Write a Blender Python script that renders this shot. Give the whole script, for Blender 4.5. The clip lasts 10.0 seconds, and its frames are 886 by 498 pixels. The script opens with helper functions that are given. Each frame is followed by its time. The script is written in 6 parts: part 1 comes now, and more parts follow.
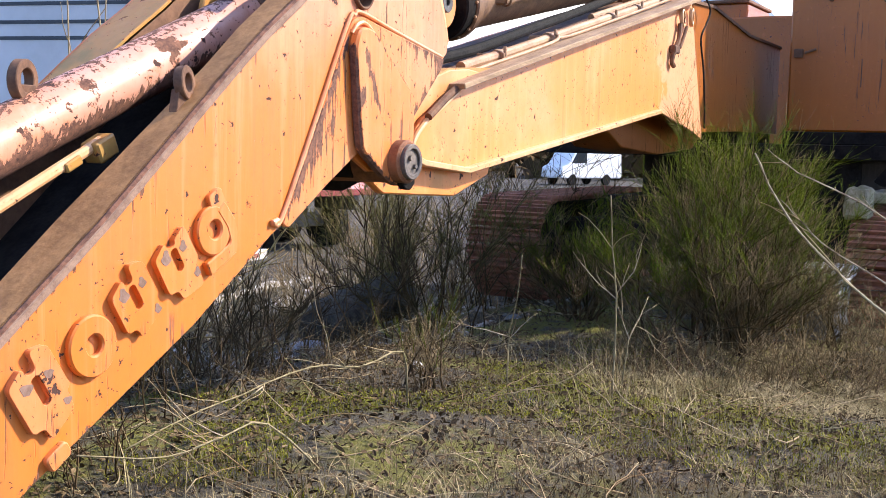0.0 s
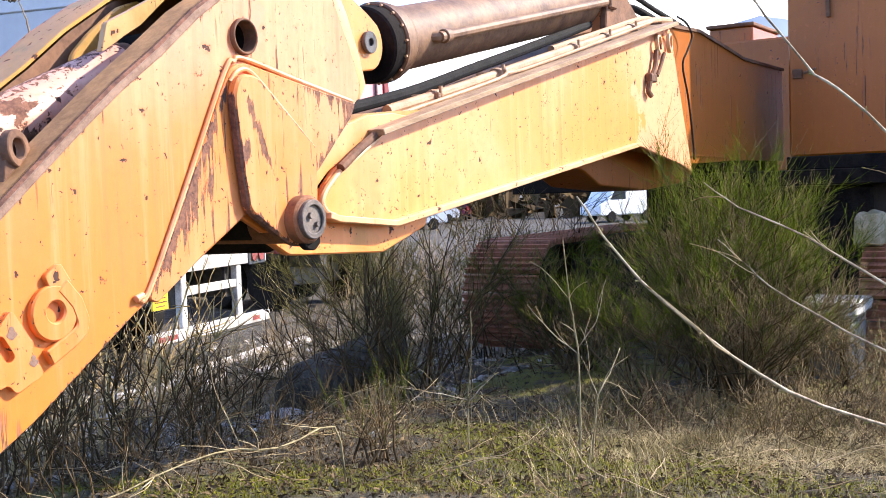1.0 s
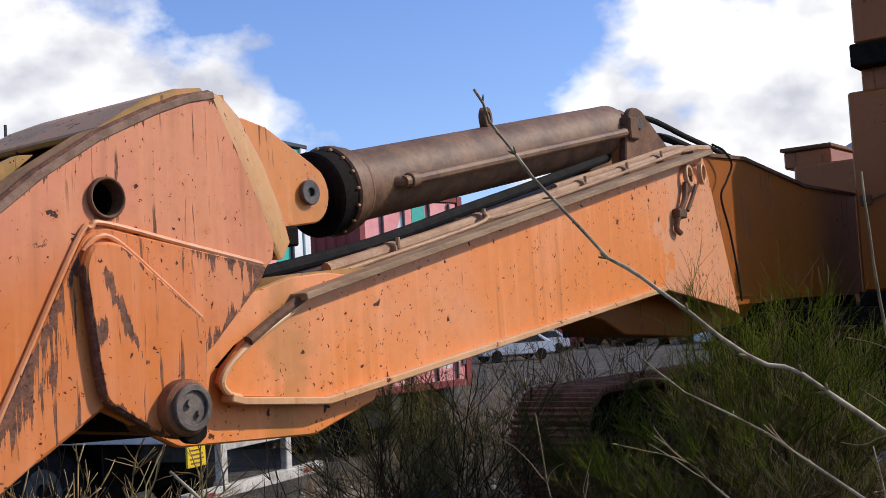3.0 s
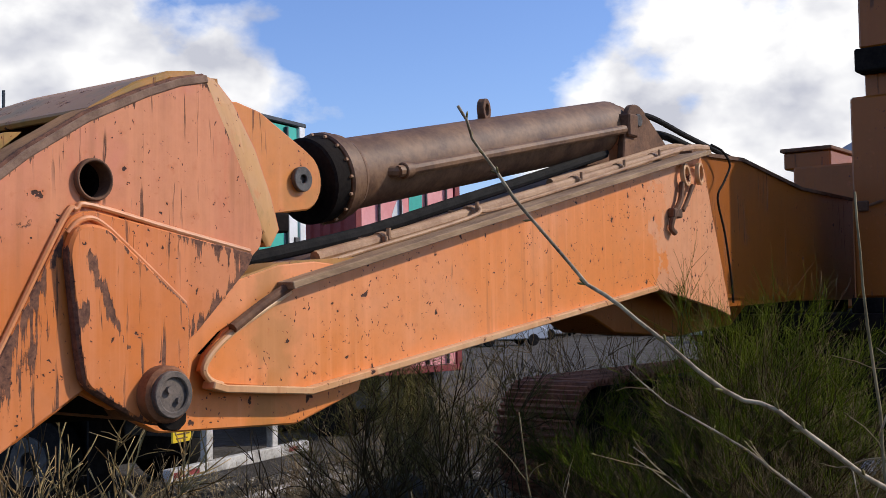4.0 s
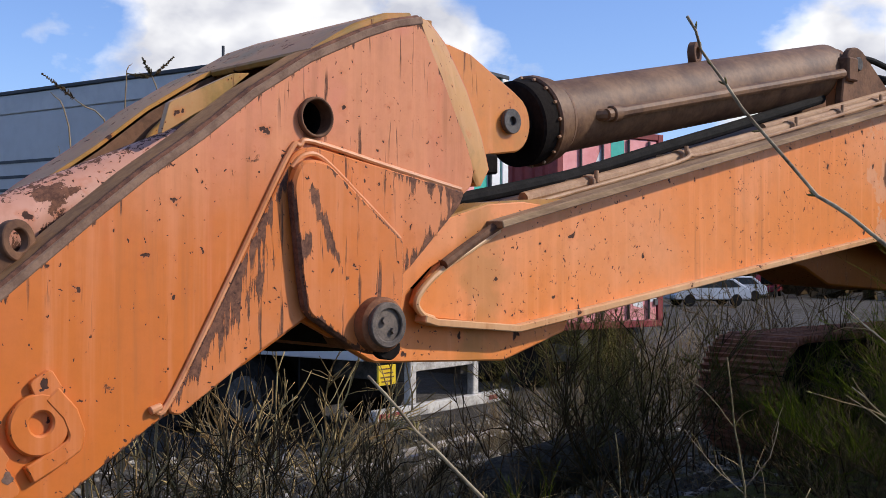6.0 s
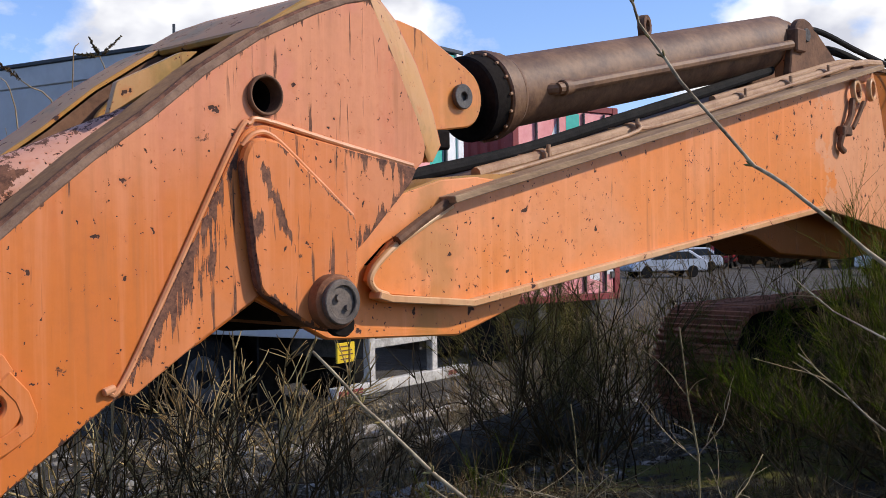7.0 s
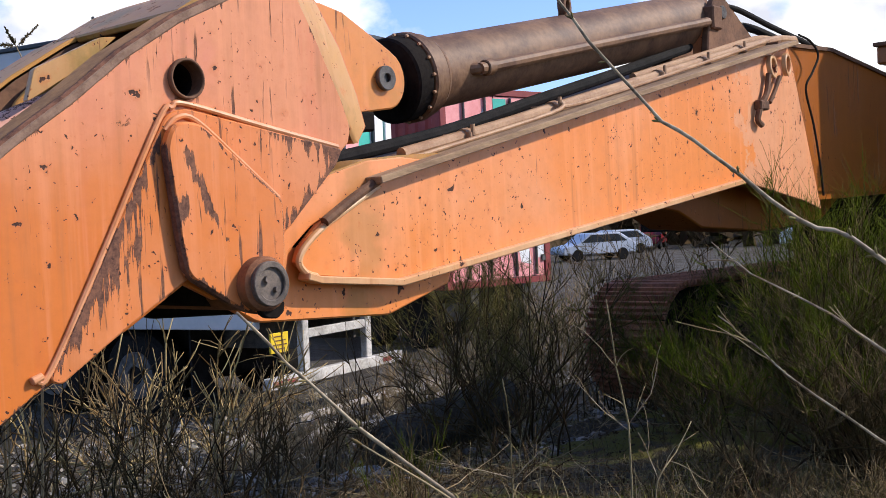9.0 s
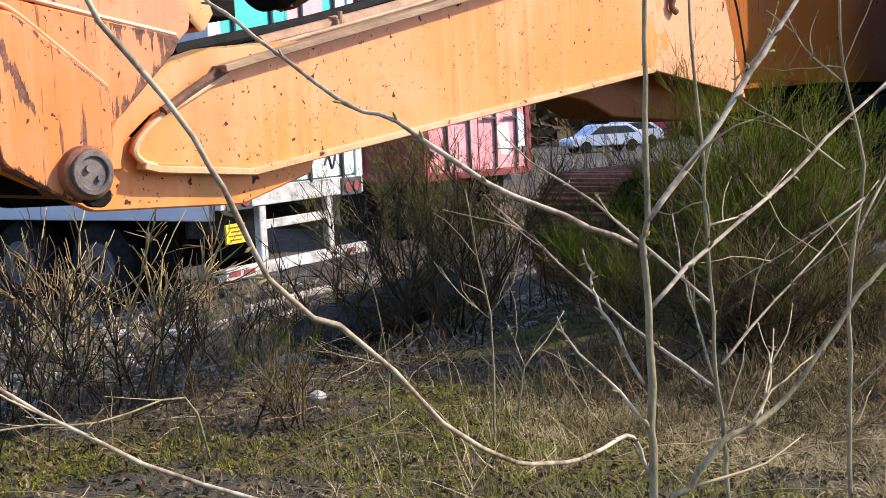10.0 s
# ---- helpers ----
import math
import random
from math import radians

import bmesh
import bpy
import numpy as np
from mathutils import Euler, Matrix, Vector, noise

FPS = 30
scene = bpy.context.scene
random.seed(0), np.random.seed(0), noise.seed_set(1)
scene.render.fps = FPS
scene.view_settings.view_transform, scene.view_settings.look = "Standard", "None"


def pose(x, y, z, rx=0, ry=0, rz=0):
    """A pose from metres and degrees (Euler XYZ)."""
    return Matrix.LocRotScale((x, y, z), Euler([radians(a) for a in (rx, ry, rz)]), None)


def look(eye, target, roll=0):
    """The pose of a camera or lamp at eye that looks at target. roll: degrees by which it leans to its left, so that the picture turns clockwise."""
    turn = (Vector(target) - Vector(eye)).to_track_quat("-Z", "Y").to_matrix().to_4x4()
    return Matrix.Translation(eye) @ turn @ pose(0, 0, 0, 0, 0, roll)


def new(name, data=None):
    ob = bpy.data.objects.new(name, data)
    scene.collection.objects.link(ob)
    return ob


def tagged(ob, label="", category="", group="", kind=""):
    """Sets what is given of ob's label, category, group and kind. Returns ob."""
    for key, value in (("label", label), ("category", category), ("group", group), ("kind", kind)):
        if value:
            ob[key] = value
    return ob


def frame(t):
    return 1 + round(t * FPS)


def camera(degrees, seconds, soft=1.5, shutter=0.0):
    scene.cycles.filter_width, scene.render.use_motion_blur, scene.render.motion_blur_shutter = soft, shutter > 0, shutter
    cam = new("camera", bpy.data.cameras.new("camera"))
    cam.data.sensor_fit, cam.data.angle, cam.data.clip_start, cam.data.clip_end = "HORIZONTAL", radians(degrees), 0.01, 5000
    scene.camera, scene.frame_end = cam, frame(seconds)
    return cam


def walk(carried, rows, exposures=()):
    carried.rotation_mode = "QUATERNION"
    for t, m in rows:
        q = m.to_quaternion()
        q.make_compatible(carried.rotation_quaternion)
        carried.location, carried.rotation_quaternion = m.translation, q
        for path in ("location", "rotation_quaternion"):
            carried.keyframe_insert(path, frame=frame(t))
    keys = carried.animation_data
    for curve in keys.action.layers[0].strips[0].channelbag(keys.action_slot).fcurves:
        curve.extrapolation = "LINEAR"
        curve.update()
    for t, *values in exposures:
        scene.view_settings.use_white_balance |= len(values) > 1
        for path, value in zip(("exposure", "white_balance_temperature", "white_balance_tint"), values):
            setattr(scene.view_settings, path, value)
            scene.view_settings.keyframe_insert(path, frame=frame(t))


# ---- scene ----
cam = camera(42.3, 10.0, 0.72)
PATH = [
    (0, (-0.0033, 0.0078, 2.2034), (1.7408, 0.9692, 2.019), 1.32),
    (0.1, (0.0947, 0.0078, 2.2004), (1.8801, 0.8943, 2.0377), 0.82),
    (0.2, (0.1907, 0.0048, 2.1974), (1.9961, 0.8433, 2.0033), 0.42),
    (0.3, (0.2857, -0.0042, 2.1954), (2.1026, 0.8092, 2.0022), -0.08),
    (0.4, (0.3787, -0.0202, 2.1934), (2.1647, 0.8588, 2.0), -0.48),
    (0.5, (0.4667, -0.0462, 2.1924), (2.2062, 0.9209, 1.9949), -0.98),
    (0.7, (0.6347, -0.1312, 2.2044), (2.3596, 0.8705, 2.058), -1.58),
    (0.8, (0.7147, -0.1822, 2.2134), (2.441, 0.8206, 2.0941), -1.78),
    (1, (0.8707, -0.2712, 2.2244), (2.5739, 0.7719, 2.1184), -2.08),
    (1.2, (1.0231, -0.3233, 2.223), (2.7392, 0.7011, 2.1472), -1.76),
    (1.3, (1.1008, -0.3358, 2.2218), (2.8279, 0.6706, 2.1576), -1.55),
    (1.5, (1.2592, -0.3479, 2.2204), (3.0097, 0.618, 2.1697), -1.34),
    (1.6, (1.3389, -0.3575, 2.2293), (3.096, 0.5972, 2.1979), -1.43),
    (1.8, (1.4993, -0.3836, 2.2759), (3.2208, 0.6333, 2.3246), -1.41),
    (2, (1.6567, -0.4257, 2.3275), (3.357, 0.6219, 2.4348), -1.59),
    (2.5, (1.9928, -0.5176, 2.354), (3.6245, 0.6315, 2.4843), -4.63),
    (2.7, (2.0519, -0.5246, 2.3626), (3.6506, 0.6687, 2.504), -4.43),
    (3.8, (2.1574, -0.5351, 2.4473), (3.7555, 0.6652, 2.5223), -1.16),
    (4, (2.1585, -0.535, 2.4509), (3.7499, 0.673, 2.541), -0.86),
    (4.5, (2.1748, -0.4815, 2.4519), (3.7273, 0.776, 2.5428), -0.87),
    (5, (2.0978, -0.5, 2.4061), (3.5531, 0.8694, 2.4886), -0.03),
    (5.2, (2.0929, -0.507, 2.3923), (3.4965, 0.9159, 2.462), -0.02),
    (6.3, (2.0882, -0.5419, 2.366), (3.4519, 0.9211, 2.3701), 0.35),
    (6.5, (2.0893, -0.547, 2.3661), (3.4799, 0.8905, 2.3571), 0.36),
    (6.7, (2.0924, -0.5507, 2.3653), (3.5004, 0.8695, 2.3408), 0.17),
    (7, (2.0966, -0.5609, 2.365), (3.5096, 0.8543, 2.3416), -0.83),
    (7.2, (2.0911, -0.573, 2.3679), (3.5675, 0.7757, 2.3309), -1.44),
    (7.5, (2.0805, -0.5862, 2.3719), (3.5865, 0.7298, 2.3731), -1.35),
    (8, (2.0664, -0.5525, 2.3627), (3.5898, 0.743, 2.3876), -1.16),
    (8.5, (2.0257, -0.5046, 2.339), (3.5705, 0.7656, 2.322), -1.14),
    (8.7, (2.0303, -0.5174, 2.3315), (3.5913, 0.731, 2.2627), -1.53),
    (9, (2.0801, -0.6037, 2.3153), (3.5733, 0.7261, 2.2706), -2.61),
    (9.2, (2.1386, -0.7374, 2.288), (3.6197, 0.6057, 2.2389), -2.48),
    (9.5, (2.2745, -0.9641, 2.2574), (3.7115, 0.4215, 2.1351), -1.79),
    (9.6, (2.3356, -1.0181, 2.2586), (3.7946, 0.3416, 2.1082), -2.26),
    (9.7, (2.3977, -1.065, 2.2597), (3.8551, 0.2912, 2.0675), -2.93),
    (9.8, (2.4676, -1.1171, 2.2576), (3.9369, 0.2303, 2.0969), -2.46),
    (9.9, (2.5459, -1.1653, 2.2604), (4.0196, 0.1717, 2.0592), -2.58),
    (10, (2.6251, -1.2126, 2.2643), (4.0757, 0.145, 2.0344), -2.71),
]
EXPO = [(0.0, 0.98), (0.5, 1.28), (1.0, 1.26), (1.5, 1.12), (2.0, 0.40), (2.5, -0.2), (4.0, -0.58), (5.0, -0.6), (6.5, -0.42), (8.0, -0.34), (8.5, -0.26), (9.0, -0.1), (9.5, 0.05), (10.0, 0.6)]
walk(cam, [(t, look(eye, target, roll)) for t, eye, target, roll in PATH], EXPO)

# ---- light ----
SUN_WAY = Vector((0.56, -0.575, 0.595)).normalized()   # towards the sun
sun = new("sun", bpy.data.lights.new("sun", "SUN"))
sun.data.energy, sun.data.angle, sun.data.color = 5.6, radians(0.53), (1.0, 0.915, 0.82)
sun.matrix_world = look((30, -30, 30), Vector((30, -30, 30)) - SUN_WAY)

world = bpy.data.worlds.new("sky")
scene.world = world
world.use_nodes = True
wt = world.node_tree
wt.nodes.clear()
w_out = wt.nodes.new("ShaderNodeOutputWorld")
w_bg = wt.nodes.new("ShaderNodeBackground")
w_sky = wt.nodes.new("ShaderNodeTexSky")
w_sky.sky_type, w_sky.sun_disc = "NISHITA", False
w_sky.sun_elevation = math.asin(SUN_WAY.z)
w_sky.sun_rotation = math.atan2(SUN_WAY.x, SUN_WAY.y)
w_sky.air_density, w_sky.dust_density, w_sky.ozone_density = 1.0, 0.6, 2.0
w_co = wt.nodes.new("ShaderNodeTexCoord")
w_map = wt.nodes.new("ShaderNodeMapping")
w_map.inputs["Scale"].default_value = (1.0, 1.0, 1.5)
w_map.inputs["Location"].default_value = (0.35, 0.1, 0.0)
w_n = wt.nodes.new("ShaderNodeTexNoise")
w_n.inputs["Scale"].default_value, w_n.inputs["Detail"].default_value, w_n.inputs["Roughness"].default_value = 5.2, 9.0, 0.52
w_n.inputs["Distortion"].default_value = 0.0
w_r = wt.nodes.new("ShaderNodeValToRGB")
w_r.color_ramp.elements[0].position, w_r.color_ramp.elements[1].position = 0.575, 0.665
w_mix = wt.nodes.new("ShaderNodeMix")
w_mix.data_type = "RGBA"
w_n2 = wt.nodes.new("ShaderNodeTexNoise")
w_n2.inputs["Scale"].default_value, w_n2.inputs["Detail"].default_value = 11.0, 7.0
w_r2 = wt.nodes.new("ShaderNodeValToRGB")
w_r2.color_ramp.elements[0].position, w_r2.color_ramp.elements[1].position = 0.35, 0.6
w_r2.color_ramp.elements[0].color, w_r2.color_ramp.elements[1].color = (7.4, 7.6, 8.6, 1), (14.0, 13.9, 13.8, 1)
wt.links.new(w_co.outputs["Generated"], w_map.inputs["Vector"])
wt.links.new(w_map.outputs[0], w_n.inputs["Vector"])
wt.links.new(w_map.outputs[0], w_n2.inputs["Vector"])
# broad banks of cumulus low in the sky, with open blue between and above
w_sum = w_n.outputs["Fac"]
for way, lo, hi, gain in (((0.49, 0.85, 0.165), 0.986, 0.9985, 0.085), ((0.40, 0.90, 0.18), 0.984, 0.9985, 0.10), ((0.576, 0.791, 0.175), 0.986, 0.9985, 0.10), ((0.645, 0.739, 0.175), 0.989, 0.9985, 0.07),
                          ((0.875, 0.45, 0.15), 0.988, 0.9985, 0.09), ((0.913, 0.365, 0.155), 0.985, 0.9985, 0.12), ((0.95, 0.26, 0.15), 0.985, 0.9985, 0.12),
                          ((0.55, 0.62, 0.50), 0.93, 1.0, -0.12)):
    w_dot = wt.nodes.new("ShaderNodeVectorMath")
    w_dot.operation = "DOT_PRODUCT"
    w_dot.inputs[1].default_value = Vector(way).normalized()
    wt.links.new(w_co.outputs["Generated"], w_dot.inputs[0])
    w_range = wt.nodes.new("ShaderNodeMapRange")
    w_range.interpolation_type = "SMOOTHSTEP"
    w_range.inputs["From Min"].default_value, w_range.inputs["From Max"].default_value, w_range.inputs["To Max"].default_value = lo, hi, gain
    wt.links.new(w_dot.outputs["Value"], w_range.inputs["Value"])
    w_add = wt.nodes.new("ShaderNodeMath")
    wt.links.new(w_sum, w_add.inputs[0])
    wt.links.new(w_range.outputs[0], w_add.inputs[1])
    w_sum = w_add.outputs[0]
wt.links.new(w_sum, w_r.inputs["Fac"])
wt.links.new(w_n2.outputs["Fac"], w_r2.inputs["Fac"])
wt.links.new(w_r.outputs["Color"], w_mix.inputs["Factor"])
w_gain = wt.nodes.new("ShaderNodeVectorMath")
w_gain.operation = "MULTIPLY"
w_gain.inputs[1].default_value = (1.40, 1.58, 2.16)
wt.links.new(w_sky.outputs["Color"], w_gain.inputs[0])
wt.links.new(w_gain.outputs[0], w_mix.inputs[6])
wt.links.new(w_r2.outputs["Color"], w_mix.inputs[7])
wt.links.new(w_mix.outputs[2], w_bg.inputs["Color"])
w_bg.inputs["Strength"].default_value = 0.118
wt.links.new(w_bg.outputs[0], w_out.inputs[0])

# ---- materials ----
class Net:
    """A small wrapper to wire node materials."""

    def __init__(self, name):
        self.mat = bpy.data.materials.new(name)
        self.mat.use_nodes = True
        self.t = self.mat.node_tree
        self.bsdf = self.t.nodes["Principled BSDF"]
        self.co = self.t.nodes.new("ShaderNodeTexCoord").outputs["Object"]

    def put(self, node, key, value):
        if value is None:
            return
        if isinstance(value, bpy.types.NodeSocket):
            self.t.links.new(value, node.inputs[key])
        else:
            node.inputs[key].default_value = value

    def mapped(self, scale=(1, 1, 1), turn=(0, 0, 0), shift=(0, 0, 0)):
        n = self.t.nodes.new("ShaderNodeMapping")
        self.t.links.new(self.co, n.inputs["Vector"])
        n.inputs["Scale"].default_value, n.inputs["Rotation"].default_value, n.inputs["Location"].default_value = scale, turn, shift
        return n.outputs[0]

    def noise(self, scale, detail=4.0, rough=0.55, co=None, distort=0.0):
        n = self.t.nodes.new("ShaderNodeTexNoise")
        self.put(n, "Vector", co or self.co)
        n.inputs["Scale"].default_value, n.inputs["Detail"].default_value = scale, detail
        n.inputs["Roughness"].default_value, n.inputs["Distortion"].default_value = rough, distort
        return n.outputs["Fac"]

    def cells(self, scale, co=None, feature="F1"):
        n = self.t.nodes.new("ShaderNodeTexVoronoi")
        n.feature = feature
        self.put(n, "Vector", co or self.co)
        n.inputs["Scale"].default_value = scale
        return n.outputs["Distance"], n.outputs.get("Color")

    def ramp(self, fac, lo, hi, a=0.0, b=1.0):
        n = self.t.nodes.new("ShaderNodeMapRange")
        n.interpolation_type = "SMOOTHSTEP"
        self.put(n, "Value", fac)
        n.inputs["From Min"].default_value, n.inputs["From Max"].default_value = lo, hi
        n.inputs["To Min"].default_value, n.inputs["To Max"].default_value = a, b
        return n.outputs[0]

    def calc(self, op, a, b=None):
        n = self.t.nodes.new("ShaderNodeMath")
        n.operation = op
        n.use_clamp = op in ("ADD", "MAXIMUM", "MULTIPLY")
        self.put(n, 0, a)
        self.put(n, 1, b)
        return n.outputs[0]

    def mix(self, fac, a, b):
        n = self.t.nodes.new("ShaderNodeMix")
        n.data_type = "RGBA"
        self.put(n, "Factor", fac)
        for key, v in ((6, a), (7, b)):
            self.put(n, key, (*v, 1) if isinstance(v, tuple) else v)
        return n.outputs[2]

    def done(self, colour, rough=0.6, metal=0.0, bump=None, depth=0.01, strength=0.6):
        self.put(self.bsdf, "Base Color", (*colour, 1) if isinstance(colour, tuple) else colour)
        self.put(self.bsdf, "Roughness", rough)
        self.put(self.bsdf, "Metallic", metal)
        if bump is not None:
            n = self.t.nodes.new("ShaderNodeBump")
            n.inputs["Distance"].default_value, n.inputs["Strength"].default_value = depth, strength
            self.put(n, "Height", bump)
            self.t.links.new(n.outputs[0], self.bsdf.inputs["Normal"])
        return self.mat


def old_paint(name, base, faded, rust_share=0.5, streaks=0.5, moss=0.0, fleck=1.0, bleach=None, touched=None, stain=None):
    """Sun-bleached machine paint with rust flecks, runs and grime.
    bleach: heights between which it fades; touched: a later paler coat past a slanted line; stain: a green-brown run at x."""
    n = Net(name)
    sep = n.t.nodes.new("ShaderNodeSeparateXYZ")
    n.t.links.new(n.co, sep.inputs[0])
    big = n.noise(0.9, 5, 0.6)
    if bleach:
        big = n.calc("ADD", n.calc("MULTIPLY", big, 0.6), n.ramp(sep.outputs["Z"], bleach[0], bleach[1], 0.0, 0.42))
    big = n.ramp(big, 0.38, 0.64)
    fine = n.noise(14, 6, 0.7)
    col = n.mix(big, base, faded)
    if bleach:
        # chalky pink blooms and redder patches where the top coat has gone
        bloom = n.calc("MULTIPLY", n.ramp(n.noise(2.3, 5, 0.62, n.mapped((1, 1, 0.6), (0, 0, 0), (5, 2, 7))), 0.44, 0.66), n.ramp(sep.outputs["Z"], bleach[0] + 0.6, bleach[1], 0.1, 0.85))
        col = n.mix(bloom, col, (0.60, 0.185, 0.115))
        col = n.mix(n.ramp(n.noise(1.0, 5, 0.6, n.mapped((7, 7, 0.9), (0, 0, 0), (1, 4, 2))), 0.54, 0.72, 0.0, 0.32), col, (0.56, 0.115, 0.035))
    if touched:
        line = n.calc("SUBTRACT", n.calc("SUBTRACT", sep.outputs["X"], touched[0]), n.calc("MULTIPLY", sep.outputs["Z"], touched[1]))
        line = n.calc("ADD", line, n.ramp(n.noise(5.0, 6, 0.65), 0.2, 0.8, -0.34, 0.34))
        col = n.mix(n.ramp(line, 0.0, 0.04), col, touched[2])
    col = n.mix(n.ramp(fine, 0.35, 0.75, 0.0, 0.22), col, tuple(v * 0.62 for v in base))
    pale = n.noise(1.0, 4, 0.6, n.mapped((13, 13, 0.55), (0, 0, 0), (3, 1, 0)))
    col = n.mix(n.ramp(pale, 0.5, 0.72, 0.0, 0.42), col, tuple(min(1, v * 1.16 + 0.008) for v in faded))
    runs = n.noise(1.0, 5, 0.6, n.mapped((11, 11, 0.75)))
    grime = n.calc("MULTIPLY", n.ramp(runs, 0.52, 0.76, 0.0, 0.55), n.ramp(n.noise(1.7, 3), 0.35, 0.6))
    col = n.mix(grime, col, (0.34, 0.115, 0.032))
    if moss:
        col = n.mix(n.ramp(n.noise(3.2, 6, 0.65), 0.5, 0.68, 0.0, moss), col, (0.17, 0.14, 0.035))
    if stain:
        away = n.calc("ABSOLUTE", n.calc("SUBTRACT", n.calc("SUBTRACT", sep.outputs["X"], n.ramp(n.noise(4, 4), 0.2, 0.8, -0.12, 0.12)), stain))
        col = n.mix(n.ramp(away, 0.02, 0.15, 0.42, 0.0), col, (0.27, 0.15, 0.028))
    # ragged dark flecks, large and small, thick in some places and sparse in others
    push = n.t.nodes.new("ShaderNodeTexNoise")
    push.inputs["Scale"].default_value, push.inputs["Detail"].default_value = 26.0, 3.0
    n.t.links.new(n.co, push.inputs["Vector"])
    bent = n.t.nodes.new("ShaderNodeVectorMath")
    bent.operation = "MULTIPLY_ADD"
    n.t.links.new(push.outputs["Color"], bent.inputs[0])
    bent.inputs[1].default_value = (0.085, 0.085, 0.085)
    n.t.links.new(n.co, bent.inputs[2])
    crowd = n.ramp(n.noise(1.5, 3, 0.6), 0.36, 0.64, -0.02, 0.20)
    rust = None
    for scale, share, size in ((8.0, 0.25, 0.22), (17.0, 0.25, 0.26), (40.0, 0.26, 0.32)):
        dist, shade = n.cells(scale, bent.outputs[0])
        one = n.t.nodes.new("ShaderNodeSeparateColor")
        n.t.links.new(shade, one.inputs[0])
        pick = n.ramp(n.calc("ADD", one.outputs[0], crowd), 1.06 - share * fleck, 1.16, 0.0, size)
        spot = n.ramp(n.calc("SUBTRACT", dist, pick), -0.01, 0.02, 1.0, 0.0)
        spot = n.calc("MULTIPLY", spot, n.ramp(pick, 0.002, 0.01))
        rust = spot if rust is None else n.calc("MAXIMUM", rust, spot)
        specks = rust
        halo = n.calc("MULTIPLY", n.ramp(n.calc("SUBTRACT", dist, pick), 0.0, 0.22, 0.4, 0.0), n.ramp(pick, 0.002, 0.02))
        col = n.mix(halo, col, (0.50, 0.13, 0.03))
    flakes = n.ramp(n.calc("ADD", n.calc("MULTIPLY", n.noise(5.5, 8, 0.72), 0.8), n.calc("MULTIPLY", runs, 0.2)), 0.67 - 0.17 * rust_share, 0.685 - 0.17 * rust_share)
    thin = n.noise(1.0, 4, 0.65, n.mapped((26, 26, 1.6)))
    runs2 = n.calc("MULTIPLY", n.ramp(thin, 0.60, 0.66), n.ramp(n.noise(1.3, 3), 0.62 - 0.25 * streaks, 0.72 - 0.25 * streaks))
    # worn zones along edges and welds, broken up by grain and downward runs
    worn = n.t.nodes.new("ShaderNodeAttribute")
    worn.attribute_name = "wear"
    edge = n.calc("ADD", n.calc("MULTIPLY", worn.outputs["Fac"], 0.60), n.calc("ADD", n.calc("MULTIPLY", n.noise(11.0, 9, 0.75), 0.26), n.calc("MULTIPLY", n.ramp(n.noise(1.0, 6, 0.7, n.mapped((30, 30, 1.9))), 0.30, 0.70), 0.44)))
    edge = n.ramp(edge, 0.69, 0.71)
    rust = n.calc("MAXIMUM", n.calc("MAXIMUM", rust, flakes), n.calc("MAXIMUM", runs2, edge))
    rusty = n.mix(n.ramp(n.noise(24, 7, 0.75), 0.3, 0.7), (0.060, 0.025, 0.016), (0.225, 0.098, 0.055))
    col = n.mix(rust, col, rusty)
    col = n.mix(n.calc("MULTIPLY", specks, 0.8), col, (0.040, 0.017, 0.012))
    rough = n.ramp(rust, 0, 1, 0.40, 0.9)
    h = n.calc("SUBTRACT", n.calc("MULTIPLY", fine, 0.25), n.calc("MULTIPLY", rust, 0.6))
    n.bsdf.inputs["Specular IOR Level"].default_value = 0.4
    return n.done(col, rough, 0.0, h, 0.004, 0.8)


def plain(name, a, b, scale=8.0, rough=0.7, metal=0.0, depth=0.004, detail=6.0, stretch=(1, 1, 1), spec=0.4):
    n = Net(name)
    n.bsdf.inputs["Specular IOR Level"].default_value = spec
    co = n.mapped(stretch)
    f = n.noise(scale, detail, 0.65, co)
    g = n.noise(scale * 7, 4, 0.6, co)
    col = n.mix(n.ramp(n.calc("ADD", n.calc("MULTIPLY", f, 0.7), n.calc("MULTIPLY", g, 0.3)), 0.32, 0.68), a, b)
    return n.done(col, rough, metal, g, depth, 0.6)


def varied(name, a, b, c, rough=0.92, spec=0.06):
    """For plant matter: each piece of the mesh takes its own tone."""
    n = Net(name)
    geo = n.t.nodes.new("ShaderNodeNewGeometry").outputs["Random Per Island"]
    f = n.noise(2.1, 3)
    col = n.mix(geo, a, b)
    col = n.mix(n.ramp(f, 0.45, 0.65), col, c)
    n.bsdf.inputs["Specular IOR Level"].default_value = spec
    return n.done(col, rough)


M_ORANGE = old_paint("orange_paint", (0.585, 0.156, 0.020), (0.62, 0.230, 0.098), 0.15, 0.55, bleach=(1.9, 3.3))
M_BOOM = old_paint("boom_paint", (0.72, 0.222, 0.044), (0.73, 0.278, 0.108), 0.02, 0.10, 0.05, 1.2, None, (8.65, 0.42, (0.70, 0.315, 0.155)), 5.80)
M_STREAK = old_paint("streaked_orange_paint", (0.62, 0.170, 0.026), (0.61, 0.215, 0.082), 0.14, 0.7, fleck=1.4)
M_LUG = old_paint("ochre_lug_paint", (0.60, 0.215, 0.045), (0.61, 0.25, 0.09), 0.12, 0.35, 0.25)
